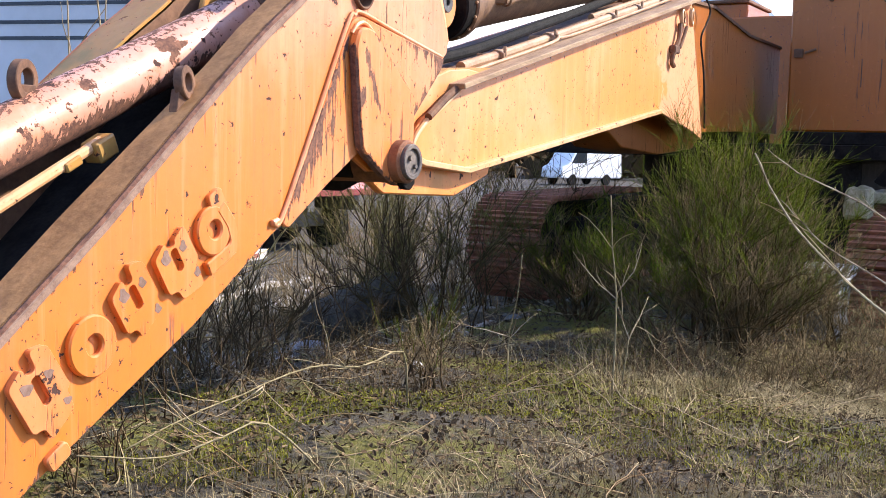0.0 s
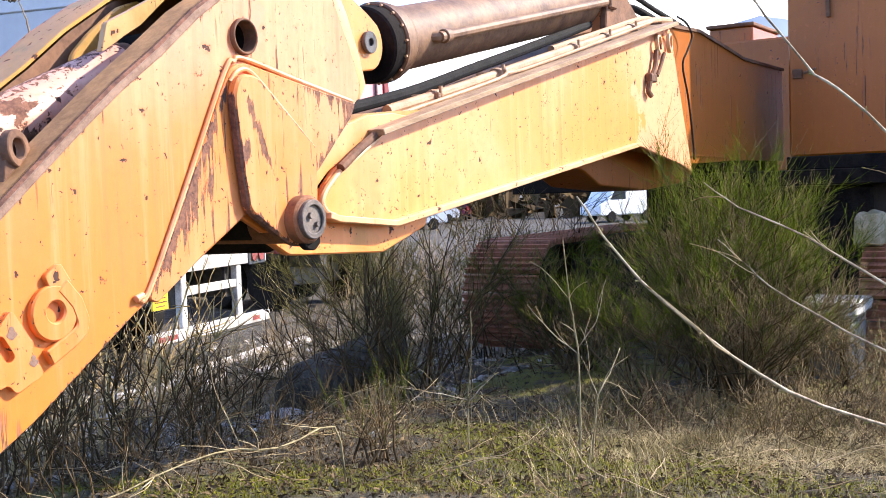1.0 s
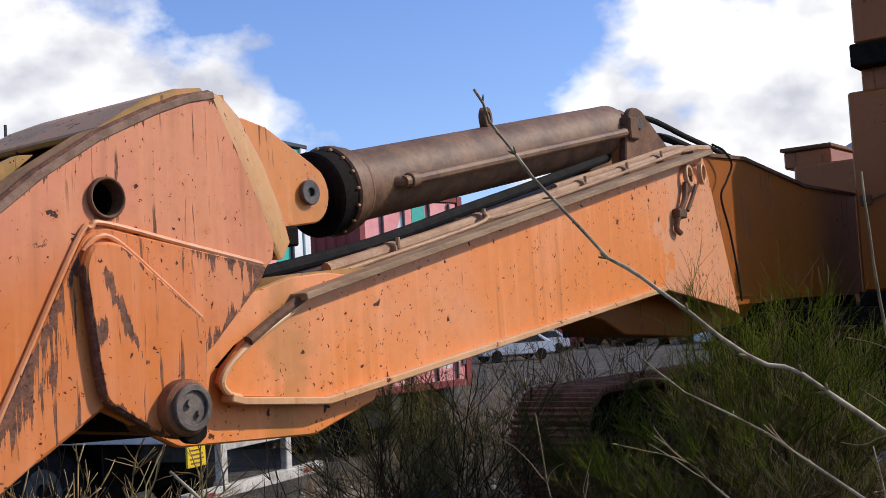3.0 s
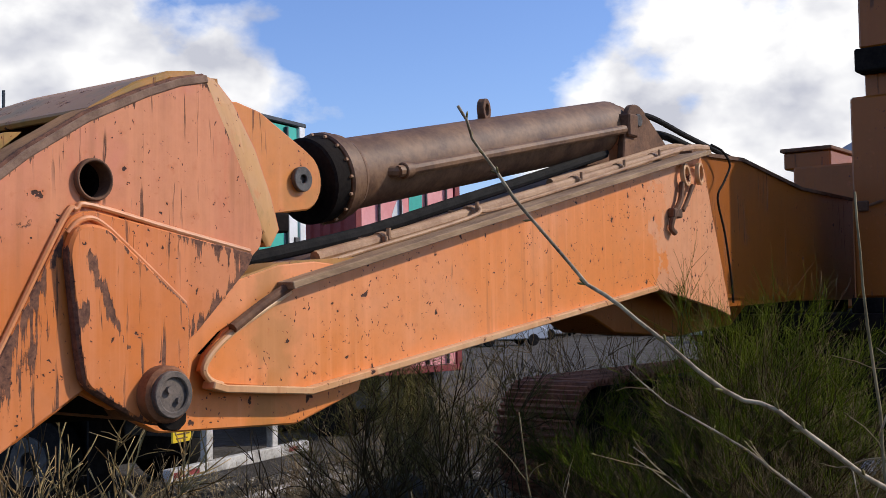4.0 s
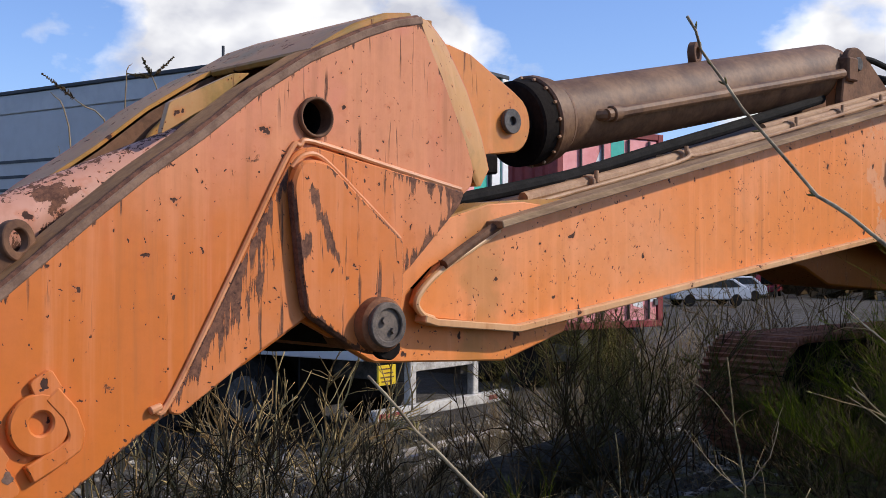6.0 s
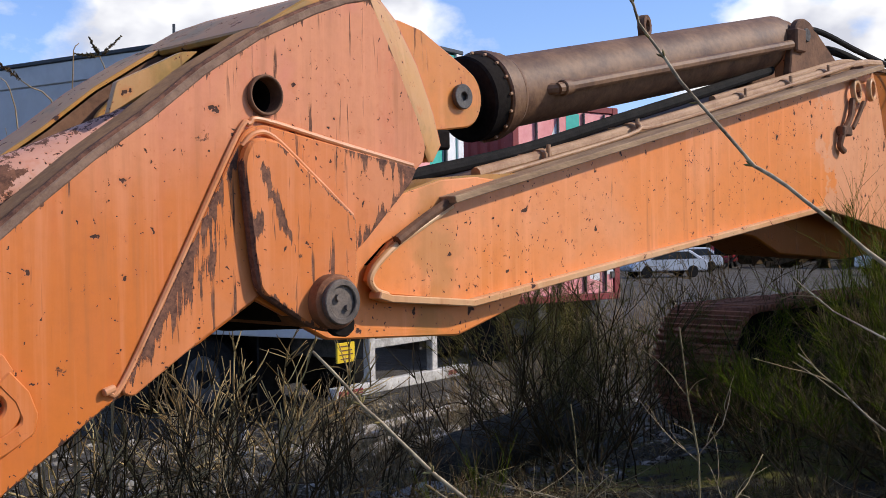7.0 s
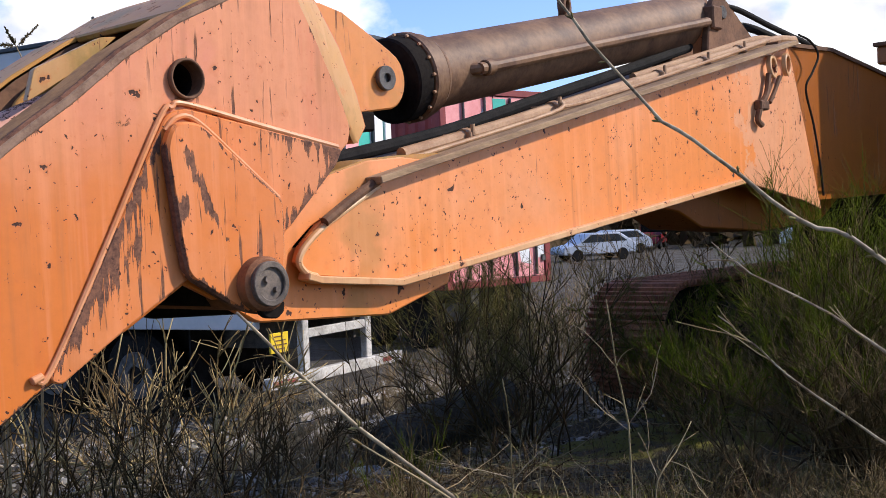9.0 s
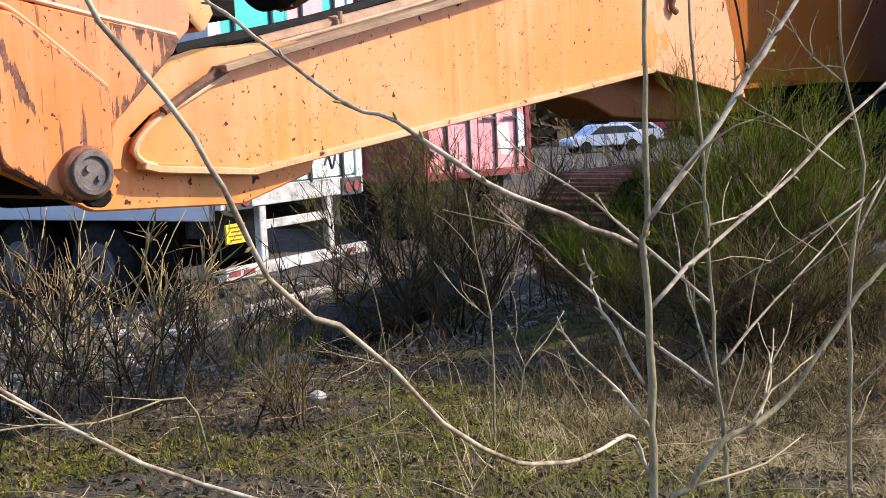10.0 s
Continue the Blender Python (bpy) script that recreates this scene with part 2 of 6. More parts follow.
# machine orange darkened: the shade on house and boom root put into it
M_SHADE_ORANGE = old_paint("shaded_body_paint", (0.31, 0.084, 0.003), (0.27, 0.074, 0.004), 0.02, 0.6)
M_PALE = old_paint("pale_edge_paint", (0.58, 0.29, 0.12), (0.62, 0.39, 0.21), 0.35, 0.1)
M_PINK = old_paint("faded_pink_paint", (0.56, 0.23, 0.12), (0.60, 0.31, 0.22), 0.62, 0.4, fleck=1.6)
M_BEAD = old_paint("weld_bead_paint", (0.62, 0.225, 0.075), (0.63, 0.30, 0.15), 0.12, 0.1)
M_MOSSY = old_paint("mossy_paint", (0.46, 0.215, 0.045), (0.40, 0.205, 0.06), 0.4, 0.4, 0.65)
M_YELLOWED = old_paint("yellowed_paint", (0.50, 0.245, 0.055), (0.50, 0.27, 0.11), 0.25, 0.5, 0.6)
M_PINRUST = plain("orange_brown_rust", (0.12, 0.045, 0.019), (0.28, 0.108, 0.042), 9, 0.8)
M_CAP = plain("rusty_pin_steel", (0.055, 0.044, 0.037), (0.17, 0.13, 0.10), 12, 0.7)
M_TOP = plain("brown_olive_grime", (0.26, 0.115, 0.036), (0.50, 0.235, 0.078), 5, 0.8)
M_WELD = plain("grey_brown_weld", (0.15, 0.085, 0.055), (0.27, 0.165, 0.11), 16, 0.85)
M_FLANGE = plain("weathered_flange", (0.18, 0.105, 0.055), (0.38, 0.245, 0.135), 5, 0.75, stretch=(0.4, 2, 2))
M_GREYRUST = plain("grey_brown_rust", (0.13, 0.075, 0.05), (0.24, 0.14, 0.10), 9, 0.85)
M_RUST = plain("brown_rust", (0.075, 0.034, 0.018), (0.20, 0.098, 0.05), 5, 0.85)
M_CYL = plain("brown_barrel_paint", (0.070, 0.031, 0.016), (0.215, 0.115, 0.056), 4.0, 0.62, 0.0, 0.004)
M_STEEL = plain("dark_steel", (0.045, 0.042, 0.04), (0.12, 0.11, 0.10), 9, 0.55, 0.5)
# near-black for grease, and for shade put into hollows and undersides
M_BLACK = plain("grease_and_shade_black", (0.006, 0.005, 0.005), (0.02, 0.016, 0.013), 6, 0.95, spec=0.08)
M_HOSE = plain("black_rubber", (0.007, 0.007, 0.007), (0.02, 0.018, 0.017), 12, 0.85, spec=0.15)
M_TUBE = plain("weathered_tube_paint", (0.26, 0.135, 0.065), (0.43, 0.26, 0.14), 7, 0.6)
M_SHOE = plain("rusty_track_steel", (0.13, 0.045, 0.024), (0.34, 0.135, 0.07), 6, 0.75, 0.1)
M_CAKED = plain("mossy_caked_mud", (0.15, 0.135, 0.05), (0.40, 0.33, 0.22), 9, 0.95, depth=0.02)
M_CONCRETE = plain("weathered_concrete", (0.24, 0.23, 0.20), (0.47, 0.45, 0.40), 7, 0.9, depth=0.015)
M_GLASS = Net("cab_glass")
M_GLASS.bsdf.inputs["Roughness"].default_value = 0.08
M_GLASS = M_GLASS.done((0.06, 0.075, 0.08), 0.08)

# ---- building helpers ----
BACK = {}


def thing(name, at, label, category, group="", kind=""):
    """An Empty at the thing's base. Its parts are given in world metres."""
    ob = new(name)
    ob.location = at
    ob.empty_display_size = 0.2
    BACK[ob.name] = Matrix.Translation(-Vector(at))
    return tagged(ob, label, category, group, kind)


def mesh_of(name, bm, mat, smooth=False):
    bm.normal_update()
    me = bpy.data.meshes.new(name)
    bm.to_mesh(me)
    bm.free()
    for m in mat if isinstance(mat, (list, tuple)) else [mat]:
        me.materials.append(m)
    if smooth:
        me.shade_smooth()
        if smooth is not True:
            me.set_sharp_from_angle(angle=radians(smooth))
    return me


def part(name, bm, mat, parent=None, label="", smooth=35):
    me = bm if isinstance(bm, bpy.types.Mesh) else mesh_of(name, bm, mat, smooth)
    ob = new(name, me)
    if parent is not None:
        ob.parent = parent
        if parent.name in BACK:
            ob.matrix_parent_inverse = BACK[parent.name]
    return tagged(ob, label)


def whole(name, bm, mat, label, category, group="", kind="", smooth=35):
    return tagged(part(name, bm, mat, None, label, smooth), label, category, group, kind)


def join(*bms):
    out = bmesh.new()
    for b in bms:
        me = bpy.data.meshes.new("tmp")
        b.to_mesh(me)
        out.from_mesh(me)
        bpy.data.meshes.remove(me)
        b.free()
    return out


def soften(bm, width, segments=1, limit=30):
    if width > 0:
        edges = [e for e in bm.edges if len(e.link_faces) == 2 and e.calc_face_angle(0) > radians(limit)]
        bmesh.ops.bevel(bm, geom=edges, offset=width, segments=segments, affect="EDGES", clamp_overlap=True)
    return bm


def box(x0, x1, y0, y1, z0, z1, bevel=0.006):
    bm = bmesh.new()
    bmesh.ops.create_cube(bm, size=1.0, matrix=Matrix.Translation(((x0 + x1) / 2, (y0 + y1) / 2, (z0 + z1) / 2)) @ Matrix.Diagonal((x1 - x0, y1 - y0, z1 - z0, 1)))
    return soften(bm, bevel)


def circle(cx, cz, r, n=24):
    return [(cx + r * math.cos(2 * math.pi * k / n), cz + r * math.sin(2 * math.pi * k / n)) for k in range(n)]


def plate(outline, y0, y1, bevel=0.006, holes=()):
    """A plate whose outline lies in x and z, from y0 to y1, with holes through it."""
    bm = bmesh.new()
    for loop in (outline, *holes):
        vs = [bm.verts.new((x, y0, z)) for x, z in loop]
        for a, b in zip(vs, vs[1:] + vs[:1]):
            bm.edges.new((a, b))
    if holes:
        bmesh.ops.triangle_fill(bm, edges=bm.edges[:], use_beauty=True)
    else:
        bm.faces.new(bm.verts[:])
    got = bmesh.ops.extrude_face_region(bm, geom=bm.faces[:])
    bmesh.ops.translate(bm, vec=(0, y1 - y0, 0), verts=[v for v in got["geom"] if isinstance(v, bmesh.types.BMVert)])
    bmesh.ops.recalc_face_normals(bm, faces=bm.faces[:])
    return soften(bm, bevel)


def rounded(points, r, n=4):
    """An outline with its corners rounded by r (one radius, or one for each corner)."""
    out = []
    k = len(points)
    for i, p in enumerate(points):
        p, a, b = Vector(p), Vector(points[i - 1]), Vector(points[(i + 1) % k])
        ri = r[i] if isinstance(r, (list, tuple)) else r
        ri = min(ri, (a - p).length * 0.45, (b - p).length * 0.45)
        if ri <= 0:
            out.append(tuple(p))
            continue
        s, e = p + (a - p).normalized() * ri, p + (b - p).normalized() * ri
        for j in range(n + 1):
            u = j / n
            q = s * (1 - u) ** 2 + p * 2 * u * (1 - u) + e * u * u
            out.append(tuple(q))
    return out


def strip(line, y0, y1, thick, bevel=0.0):
    """A bent plate that follows a line in x and z, its thickness laid below the line (to its right-hand side). y1: one value, or one for each point."""
    bm = bmesh.new()
    rows = []
    for i, p in enumerate(line):
        p = Vector(p)
        a = Vector(line[max(i - 1, 0)])
        b = Vector(line[min(i + 1, len(line) - 1)])
        d = (b - a).normalized()
        nrm = Vector((d.y, -d.x)) * thick
        q = p + nrm
        e = y1[i] if isinstance(y1, (list, tuple)) else y1
        rows.append([bm.verts.new((p.x, y0, p.y)), bm.verts.new((p.x, e, p.y)), bm.verts.new((q.x, e, q.y)), bm.verts.new((q.x, y0, q.y))])
    for a, b in zip(rows, rows[1:]):
        for k in range(4):
            bm.faces.new((a[k], a[(k + 1) % 4], b[(k + 1) % 4], b[k]))
    bm.faces.new(rows[0])
    bm.faces.new(rows[-1][::-1])
    bmesh.ops.recalc_face_normals(bm, faces=bm.faces[:])
    return soften(bm, bevel)


def rod(a, b, r0, r1=None, seg=20, bevel=0.0):
    a, b = Vector(a), Vector(b)
    bm = bmesh.new()
    m = Matrix.Translation((a + b) / 2) @ (b - a).to_track_quat("Z", "Y").to_matrix().to_4x4()
    bmesh.ops.create_cone(bm, cap_ends=True, segments=seg, radius1=r0, radius2=r0 if r1 is None else r1, depth=(b - a).length, matrix=m)
    return soften(bm, bevel, 1, 50)


def ring(centre, axis, r_out, r_in, depth, seg=28, bevel=0.004):
    """A flat ring (a washer or a pipe's end)."""
    bm = bmesh.new()
    m = Matrix.Translation(centre) @ Vector(axis).to_track_quat("Z", "Y").to_matrix().to_4x4()
    rows = []
    for k in range(seg):
        c, s = math.cos(2 * math.pi * k / seg), math.sin(2 * math.pi * k / seg)
        rows.append([bm.verts.new(m @ Vector((c * r, s * r, z))) for r, z in ((r_out, -depth / 2), (r_out, depth / 2), (r_in, depth / 2), (r_in, -depth / 2))])
    for k in range(seg):
        a, b = rows[k], rows[(k + 1) % seg]
        for j in range(4):
            bm.faces.new((a[j], b[j], b[(j + 1) % 4], a[(j + 1) % 4]))
    bmesh.ops.recalc_face_normals(bm, faces=bm.faces[:])
    return soften(bm, bevel, 1, 50)


def add_tube(verts, faces, points, radii, seg=6):
    """Adds a tube along points to a list of vertices and faces."""
    start = len(verts)
    pts = [Vector(p) for p in points]
    side = None
    for i, p in enumerate(pts):
        d = (pts[min(i + 1, len(pts) - 1)] - pts[max(i - 1, 0)]).normalized()
        if side is None:
            side = d.orthogonal().normalized()
        side = (side - d * side.dot(d)).normalized()
        other = d.cross(side)
        for k in range(seg):
            a = 2 * math.pi * k / seg
            verts.append(p + (side * math.cos(a) + other * math.sin(a)) * radii[i])
    for i in range(len(pts) - 1):
        for k in range(seg):
            a, b = start + i * seg + k, start + i * seg + (k + 1) % seg
            faces.append((a, b, b + seg, a + seg))
    faces.append(tuple(start + k for k in reversed(range(seg))))
    end = start + (len(pts) - 1) * seg
    faces.append(tuple(end + k for k in range(seg)))


def smooth_line(points, steps=4):
    """Catmull-Rom through the points."""
    p = [Vector(q) for q in points]
    p = [p[0] * 2 - p[1]] + p + [p[-1] * 2 - p[-2]]
    out = []
    for i in range(1, len(p) - 2):
        for j in range(steps):
            u = j / steps
            out.append(0.5 * (2 * p[i] + (p[i + 1] - p[i - 1]) * u + (2 * p[i - 1] - 5 * p[i] + 4 * p[i + 1] - p[i + 2]) * u * u + (3 * p[i] - p[i - 1] - 3 * p[i + 1] + p[i + 2]) * u ** 3))
    return out + [p[-2]]


def raw(name, verts, faces, mat, smooth=True):
    me = bpy.data.meshes.new(name)
    me.from_pydata([tuple(v) for v in verts], [], faces)
    for m in mat if isinstance(mat, (list, tuple)) else [mat]:
        me.materials.append(m)
    if smooth:
        me.shade_smooth()
    me.update()
    return me


def hose(points, r, seg=8, steps=5):
    v, f = [], []
    line = smooth_line(points, steps)
    add_tube(v, f, line, [r] * len(line), seg)
    bm = bmesh.new()
    vs = [bm.verts.new(p) for p in v]
    for q in f:
        bm.faces.new([vs[k] for k in q])
    bmesh.ops.recalc_face_normals(bm, faces=bm.faces[:])
    return bm


def smoothstep(a, b, x):
    u = min(max((x - a) / (b - a), 0.0), 1.0)
    return u * u * (3 - 2 * u)


def ground_at(x, y):
    """Height of the ground: a low bank by the walker's path that falls to the yard."""
    h = 0.72 - 0.30 * smoothstep(3.5, 10.0, x) - 0.42 * smoothstep(4.2, 8.0, y)
    far = smoothstep(20, 60, math.hypot(x - 5, y - 3))
    h = max(h, 0.0) * (1 - smoothstep(9, 16, y))
    bumps = 0.07 * noise.noise((x * 0.7, y * 0.7, 3.1)) + 0.03 * noise.noise((x * 2.3, y * 2.3, 7.7))
    return h * (1 - far) + bumps * (1 - smoothstep(8, 11, y)) * (1 - far)


def gap_to(p, line):
    """The distance in x and z from p to a line of points."""
    best = 1e9
    for a, b in zip(line, line[1:]):
        a, b = Vector(a), Vector(b)
        u = max(0.0, min(1.0, (p - a).dot(b - a) / max((b - a).length_squared, 1e-9)))
        best = min(best, (p - a.lerp(b, u)).length)
    return best


def worn(bm, size, rule):
    """Refines a plate and stores how worn each vertex is; rule takes its place in x and z."""
    bmesh.ops.triangulate(bm, faces=bm.faces[:])
    for _ in range(9):
        long_ = [e for e in bm.edges if e.calc_length() > size and abs(e.verts[0].co.y - e.verts[1].co.y) < 0.004]
        if not long_:
            break
        bmesh.ops.subdivide_edges(bm, edges=long_, cuts=1)
        bmesh.ops.triangulate(bm, faces=[f for f in bm.faces if len(f.verts) > 3])
    layer = bm.verts.layers.float.new("wear")
    for v in bm.verts:
        v[layer] = max(0.0, min(1.0, rule(Vector((v.co.x, v.co.z)))))
    return bm


def fade(d, reach):
    return math.exp(-d / reach)

# ---- ground ----
def ground_material():
    n = Net("bank_ground")
    a = n.noise(0.8, 6, 0.6)
    b = n.noise(5.0, 8, 0.7)
    c = n.noise(38, 6, 0.75)
    soil = n.mix(c, (0.012, 0.0085, 0.004), (0.07, 0.050, 0.024))
    straw = n.mix(n.noise(60, 4, 0.7, n.mapped((1, 0.25, 1))), (0.042, 0.033, 0.017), (0.14, 0.11, 0.06))
    moss = n.mix(b, (0.045, 0.043, 0.003), (0.23, 0.205, 0.014))
    stone = n.mix(n.cells(26)[0], (0.036, 0.030, 0.022), (0.165, 0.145, 0.112))
    col = n.mix(n.ramp(b, 0.38, 0.62), soil, straw)
    col = n.mix(n.ramp(n.calc("ADD", n.calc("MULTIPLY", a, 0.6), n.calc("MULTIPLY", n.noise(2.6, 5, 0.6), 0.4)), 0.475, 0.55), col, moss)
    sep = n.t.nodes.new("ShaderNodeSeparateXYZ")
    n.t.links.new(n.co, sep.inputs[0])
    yard = n.ramp(n.calc("ADD", n.calc("MULTIPLY", sep.outputs["Y"], 0.1), n.ramp(b, 0, 1, -0.12, 0.12)), 0.55, 0.70)
    rubble = n.mix(n.ramp(b, 0.35, 0.65), stone, n.mix(c, (0.020, 0.014, 0.008), (0.072, 0.053, 0.029)))
    col = n.mix(yard, col, n.mix(n.ramp(a, 0.4, 0.6), rubble, soil))
    return n.done(col, 0.92, 0.0, n.calc("ADD", n.calc("MULTIPLY", c, 0.6), n.calc("MULTIPLY", b, 0.6)), 0.09, 0.9)


def build_ground():
    def steps(lo, hi, near_lo, near_hi, fine, growth=1.35):
        mid = list(np.arange(near_lo, near_hi + 1e-6, fine))
        d, up, v = fine, [], near_hi
        while v < hi:
            d *= growth
            v += d
            up.append(v)
        d, down, v = fine, [], near_lo
        while v > lo:
            d *= growth
            v -= d
            down.append(v)
        return down[::-1] + mid + up

    xs, ys = steps(-2500, 2500, -2, 15, 0.14), steps(-2500, 2500, -4, 12, 0.14)
    verts = [(x, y, ground_at(x, y)) for y in ys for x in xs]
    w = len(xs)
    faces = [(j * w + i, j * w + i + 1, (j + 1) * w + i + 1, (j + 1) * w + i) for j in range(len(ys) - 1) for i in range(w - 1)]
    tagged(new("ground", raw("ground", verts, faces, ground_material())), "rough bank of moss, straw and gravel falling to a yard", "ground", kind="structure")


build_ground()

# ---- excavator ----
NEAR, FAR, MID = 3.15, 4.22, 3.70
digger = thing("excavator", (13.5, MID, 0.35), "large derelict orange crawler excavator with faded rusty paint", "excavator")


def build_stick():
    top = [(2.0, 1.06), (3.08, 1.885), (3.65, 2.36), (3.85, 2.525), (4.05, 2.682), (4.28, 2.842), (4.51, 3.022), (4.77, 3.186), (5.05, 3.32), (5.22, 3.387), (5.37, 3.424)]
    front = [(5.43, 3.31), (5.50, 3.19), (5.59, 3.02), (5.66, 2.89), (5.705, 2.77), (5.69, 2.70), (5.62, 2.64)]
    low = [(5.30, 2.32), (5.10, 2.05), (4.90, 2.05), (4.76, 2.12), (4.49, 1.965), (4.11, 1.775), (3.59, 1.43), (3.12, 1.17), (2.74, 0.96), (2.25, 0.68)]
    hole = circle(4.81, 2.93, 0.074, 28)
    near = worn(plate(top + front + low, NEAR, NEAR + 0.035, 0.008, [hole]), 0.05, lambda p: 0.98 * fade(max(0, gap_to(p, top) - 0.016), 0.034) + 0.75 * fade(gap_to(p, low[4:]), 0.014) + 0.85 * fade(gap_to(p, [(5.37, 3.424)] + front[:5]), 0.014) + 0.5 * fade(max(0, gap_to(p, circle(4.81, 2.93, 0.08, 12))), 0.012))
    stick = part("stick", near, M_ORANGE, digger, "faded orange side plate with rust flecks")
    part("side_plate", plate(top + front + low, FAR - 0.035, FAR, 0.008, [hole]), M_ORANGE, stick)
    part("top_plate", strip(top, NEAR + 0.012, [NEAR + w for w in (0.19, 0.23, 0.17, 0.16, 0.17, 0.18, 0.17, 0.15, 0.14, 0.13, 0.13)], 0.03, 0.004), M_TOP, stick, "rust-brown mossy top plate")
    part("top_plate", strip(top, FAR - 0.27, FAR - 0.012, 0.03, 0.004), M_MOSSY, stick)
    part("inner_web", strip([(x, z - 0.02) for x, z in top[:5]], NEAR + 0.11, NEAR + 0.14, 0.24), M_RUST, stick)
    part("inner_web", strip([(x, z - 0.02) for x, z in top], FAR - 0.27, FAR - 0.25, 0.26), M_RUST, stick)
    # floor in black, the shade under the cylinder put into its colour
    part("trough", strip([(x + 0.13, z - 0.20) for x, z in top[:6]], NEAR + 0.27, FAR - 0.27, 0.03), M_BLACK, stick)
    part("crown_plate", strip([(4.82, 3.212), (5.04, 3.345), (5.21, 3.415), (5.36, 3.438)], NEAR + 0.04, FAR - 0.06, 0.035, 0.008), M_MOSSY, stick, "olive-brown crown plate along the stick's back")
    part("bottom_plate", strip(low[3:][::-1], NEAR + 0.03, FAR - 0.03, -0.03, 0.0), M_RUST, stick)
    # welded brown edge along the top of the side plate
    edge = [(x + 0.012, z - 0.006) for x, z in top]
    part("edge_weld", strip(edge, NEAR - 0.006, NEAR + 0.02, 0.034, 0.005), M_WELD, stick, "grey-brown rusted edge")
    # cross tube through the plates
    part("cross_tube", ring((4.81, NEAR + 0.06, 2.93), (0, 1, 0), 0.082, 0.070, 0.17), M_RUST, stick)
    # bore lined and closed in black, its inner shade put into the colour
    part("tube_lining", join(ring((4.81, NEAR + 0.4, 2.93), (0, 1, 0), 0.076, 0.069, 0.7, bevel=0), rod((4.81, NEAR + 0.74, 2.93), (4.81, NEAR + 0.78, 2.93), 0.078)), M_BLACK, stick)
    # tapering nose plates from the side plates in to the cylinder lugs
    outer = [(5.52, 3.435), (5.63, 3.34), (5.76, 3.15), (5.86, 2.936), (5.905, 2.79), (5.85, 2.71)]
    for y_out, y_in in ((NEAR + 0.002, NEAR + 0.11), (FAR - 0.002, FAR - 0.11)):
        bm = bmesh.new()
        a = [bm.verts.new((x, y_out, z)) for x, z in [(5.37, 3.420)] + front[:5]]
        b = [bm.verts.new((x, y_in, z)) for x, z in outer]
        for k in range(5):
            bm.faces.new((a[k], a[k + 1], b[k + 1], b[k]))
        got = bmesh.ops.extrude_face_region(bm, geom=bm.faces[:])
        bmesh.ops.translate(bm, vec=(-0.03, 0.0, -0.01), verts=[v for v in got["geom"] if isinstance(v, bmesh.types.BMVert)])
        bmesh.ops.recalc_face_normals(bm, faces=bm.faces[:])
        part("nose_plate", soften(bm, 0.006), M_YELLOWED if y_out < MID else M_ORANGE, stick, "yellowed weathered nose plate")
    part("nose_top", strip([(5.36, 3.424), (5.53, 3.436)], NEAR + 0.10, FAR - 0.10, 0.03), M_TOP, stick)
    part("nose_front", strip(outer, NEAR + 0.108, FAR - 0.108, 0.03), M_ORANGE, stick)
    # lugs that hold the cylinder's pin
    lug = [(5.62, 3.40), (5.90, 3.415), (6.05, 3.385), (6.25, 3.285), (6.37, 3.225)]
    lug += [(6.335 + 0.145 * math.cos(a), 3.07 + 0.155 * math.sin(a)) for a in np.radians(range(50, -100, -14))]
    lug += [(6.15, 2.89), (6.02, 2.86), (5.8, 2.9)]
    for y in (3.525, 3.85):
        part("cylinder_lug", plate(lug, y, y + 0.05, 0.008), M_LUG, stick)
    part("cylinder_pin", join(rod((6.315, 3.512, 3.073), (6.315, 3.93, 3.073), 0.058, bevel=0.006), ring((6.315, 3.508, 3.073), (0, 1, 0), 0.064, 0.022, 0.03)), M_STEEL, stick, "round steel pin with a dark bore")
    part("lug_stop", box(6.05, 6.24, 3.52, 3.83, 2.80, 2.90, 0.01), M_BLACK, stick)
    # big triangular doubler with a pale weld bead round it
    dbl = rounded([(4.155, 1.82), (4.70, 2.785), (4.78, 2.815), (5.18, 2.745), (5.62, 2.668), (5.62, 2.655), (5.59, 2.60), (5.30, 2.33), (4.93, 2.10), (4.78, 2.15), (4.50, 1.99), (4.20, 1.80)], [0.04, 0.05, 0.05, 0.0, 0.0, 0.0, 0.02, 0.02, 0.02, 0.02, 0.0, 0.03])
    bead = [(5.22, 2.75), (5.63, 2.68)]
    diag = [(4.18, 1.85), (4.42, 2.26), (4.68, 2.72)]
    part("doubler_plate", worn(plate(dbl, NEAR - 0.022, NEAR + 0.004, 0.006), 0.035, lambda p: 0.95 * fade(gap_to(p, bead), 0.075) * (p.x > 5.19) + 0.72 * fade(gap_to(p, diag), 0.030) + 0.85 * fade(gap_to(p, [(5.63, 2.66), (5.58, 2.58), (5.30, 2.35)]), 0.045) + 0.56 * fade(gap_to(p, [(4.36, 2.04), (4.66, 2.46)]), 0.10)), M_STREAK, stick, "doubler plate streaked with brown rust")
    part("weld_bead", hose([(4.105, NEAR - 0.008, 1.832), (4.165, NEAR - 0.008, 1.85), (4.385, NEAR - 0.008, 2.235), (4.672, NEAR - 0.008, 2.762), (4.735, NEAR - 0.008, 2.815), (4.80, NEAR - 0.008, 2.832), (5.18, NEAR - 0.008, 2.758), (5.61, NEAR - 0.008, 2.678)], 0.012), M_BEAD, stick, "pale weld bead")
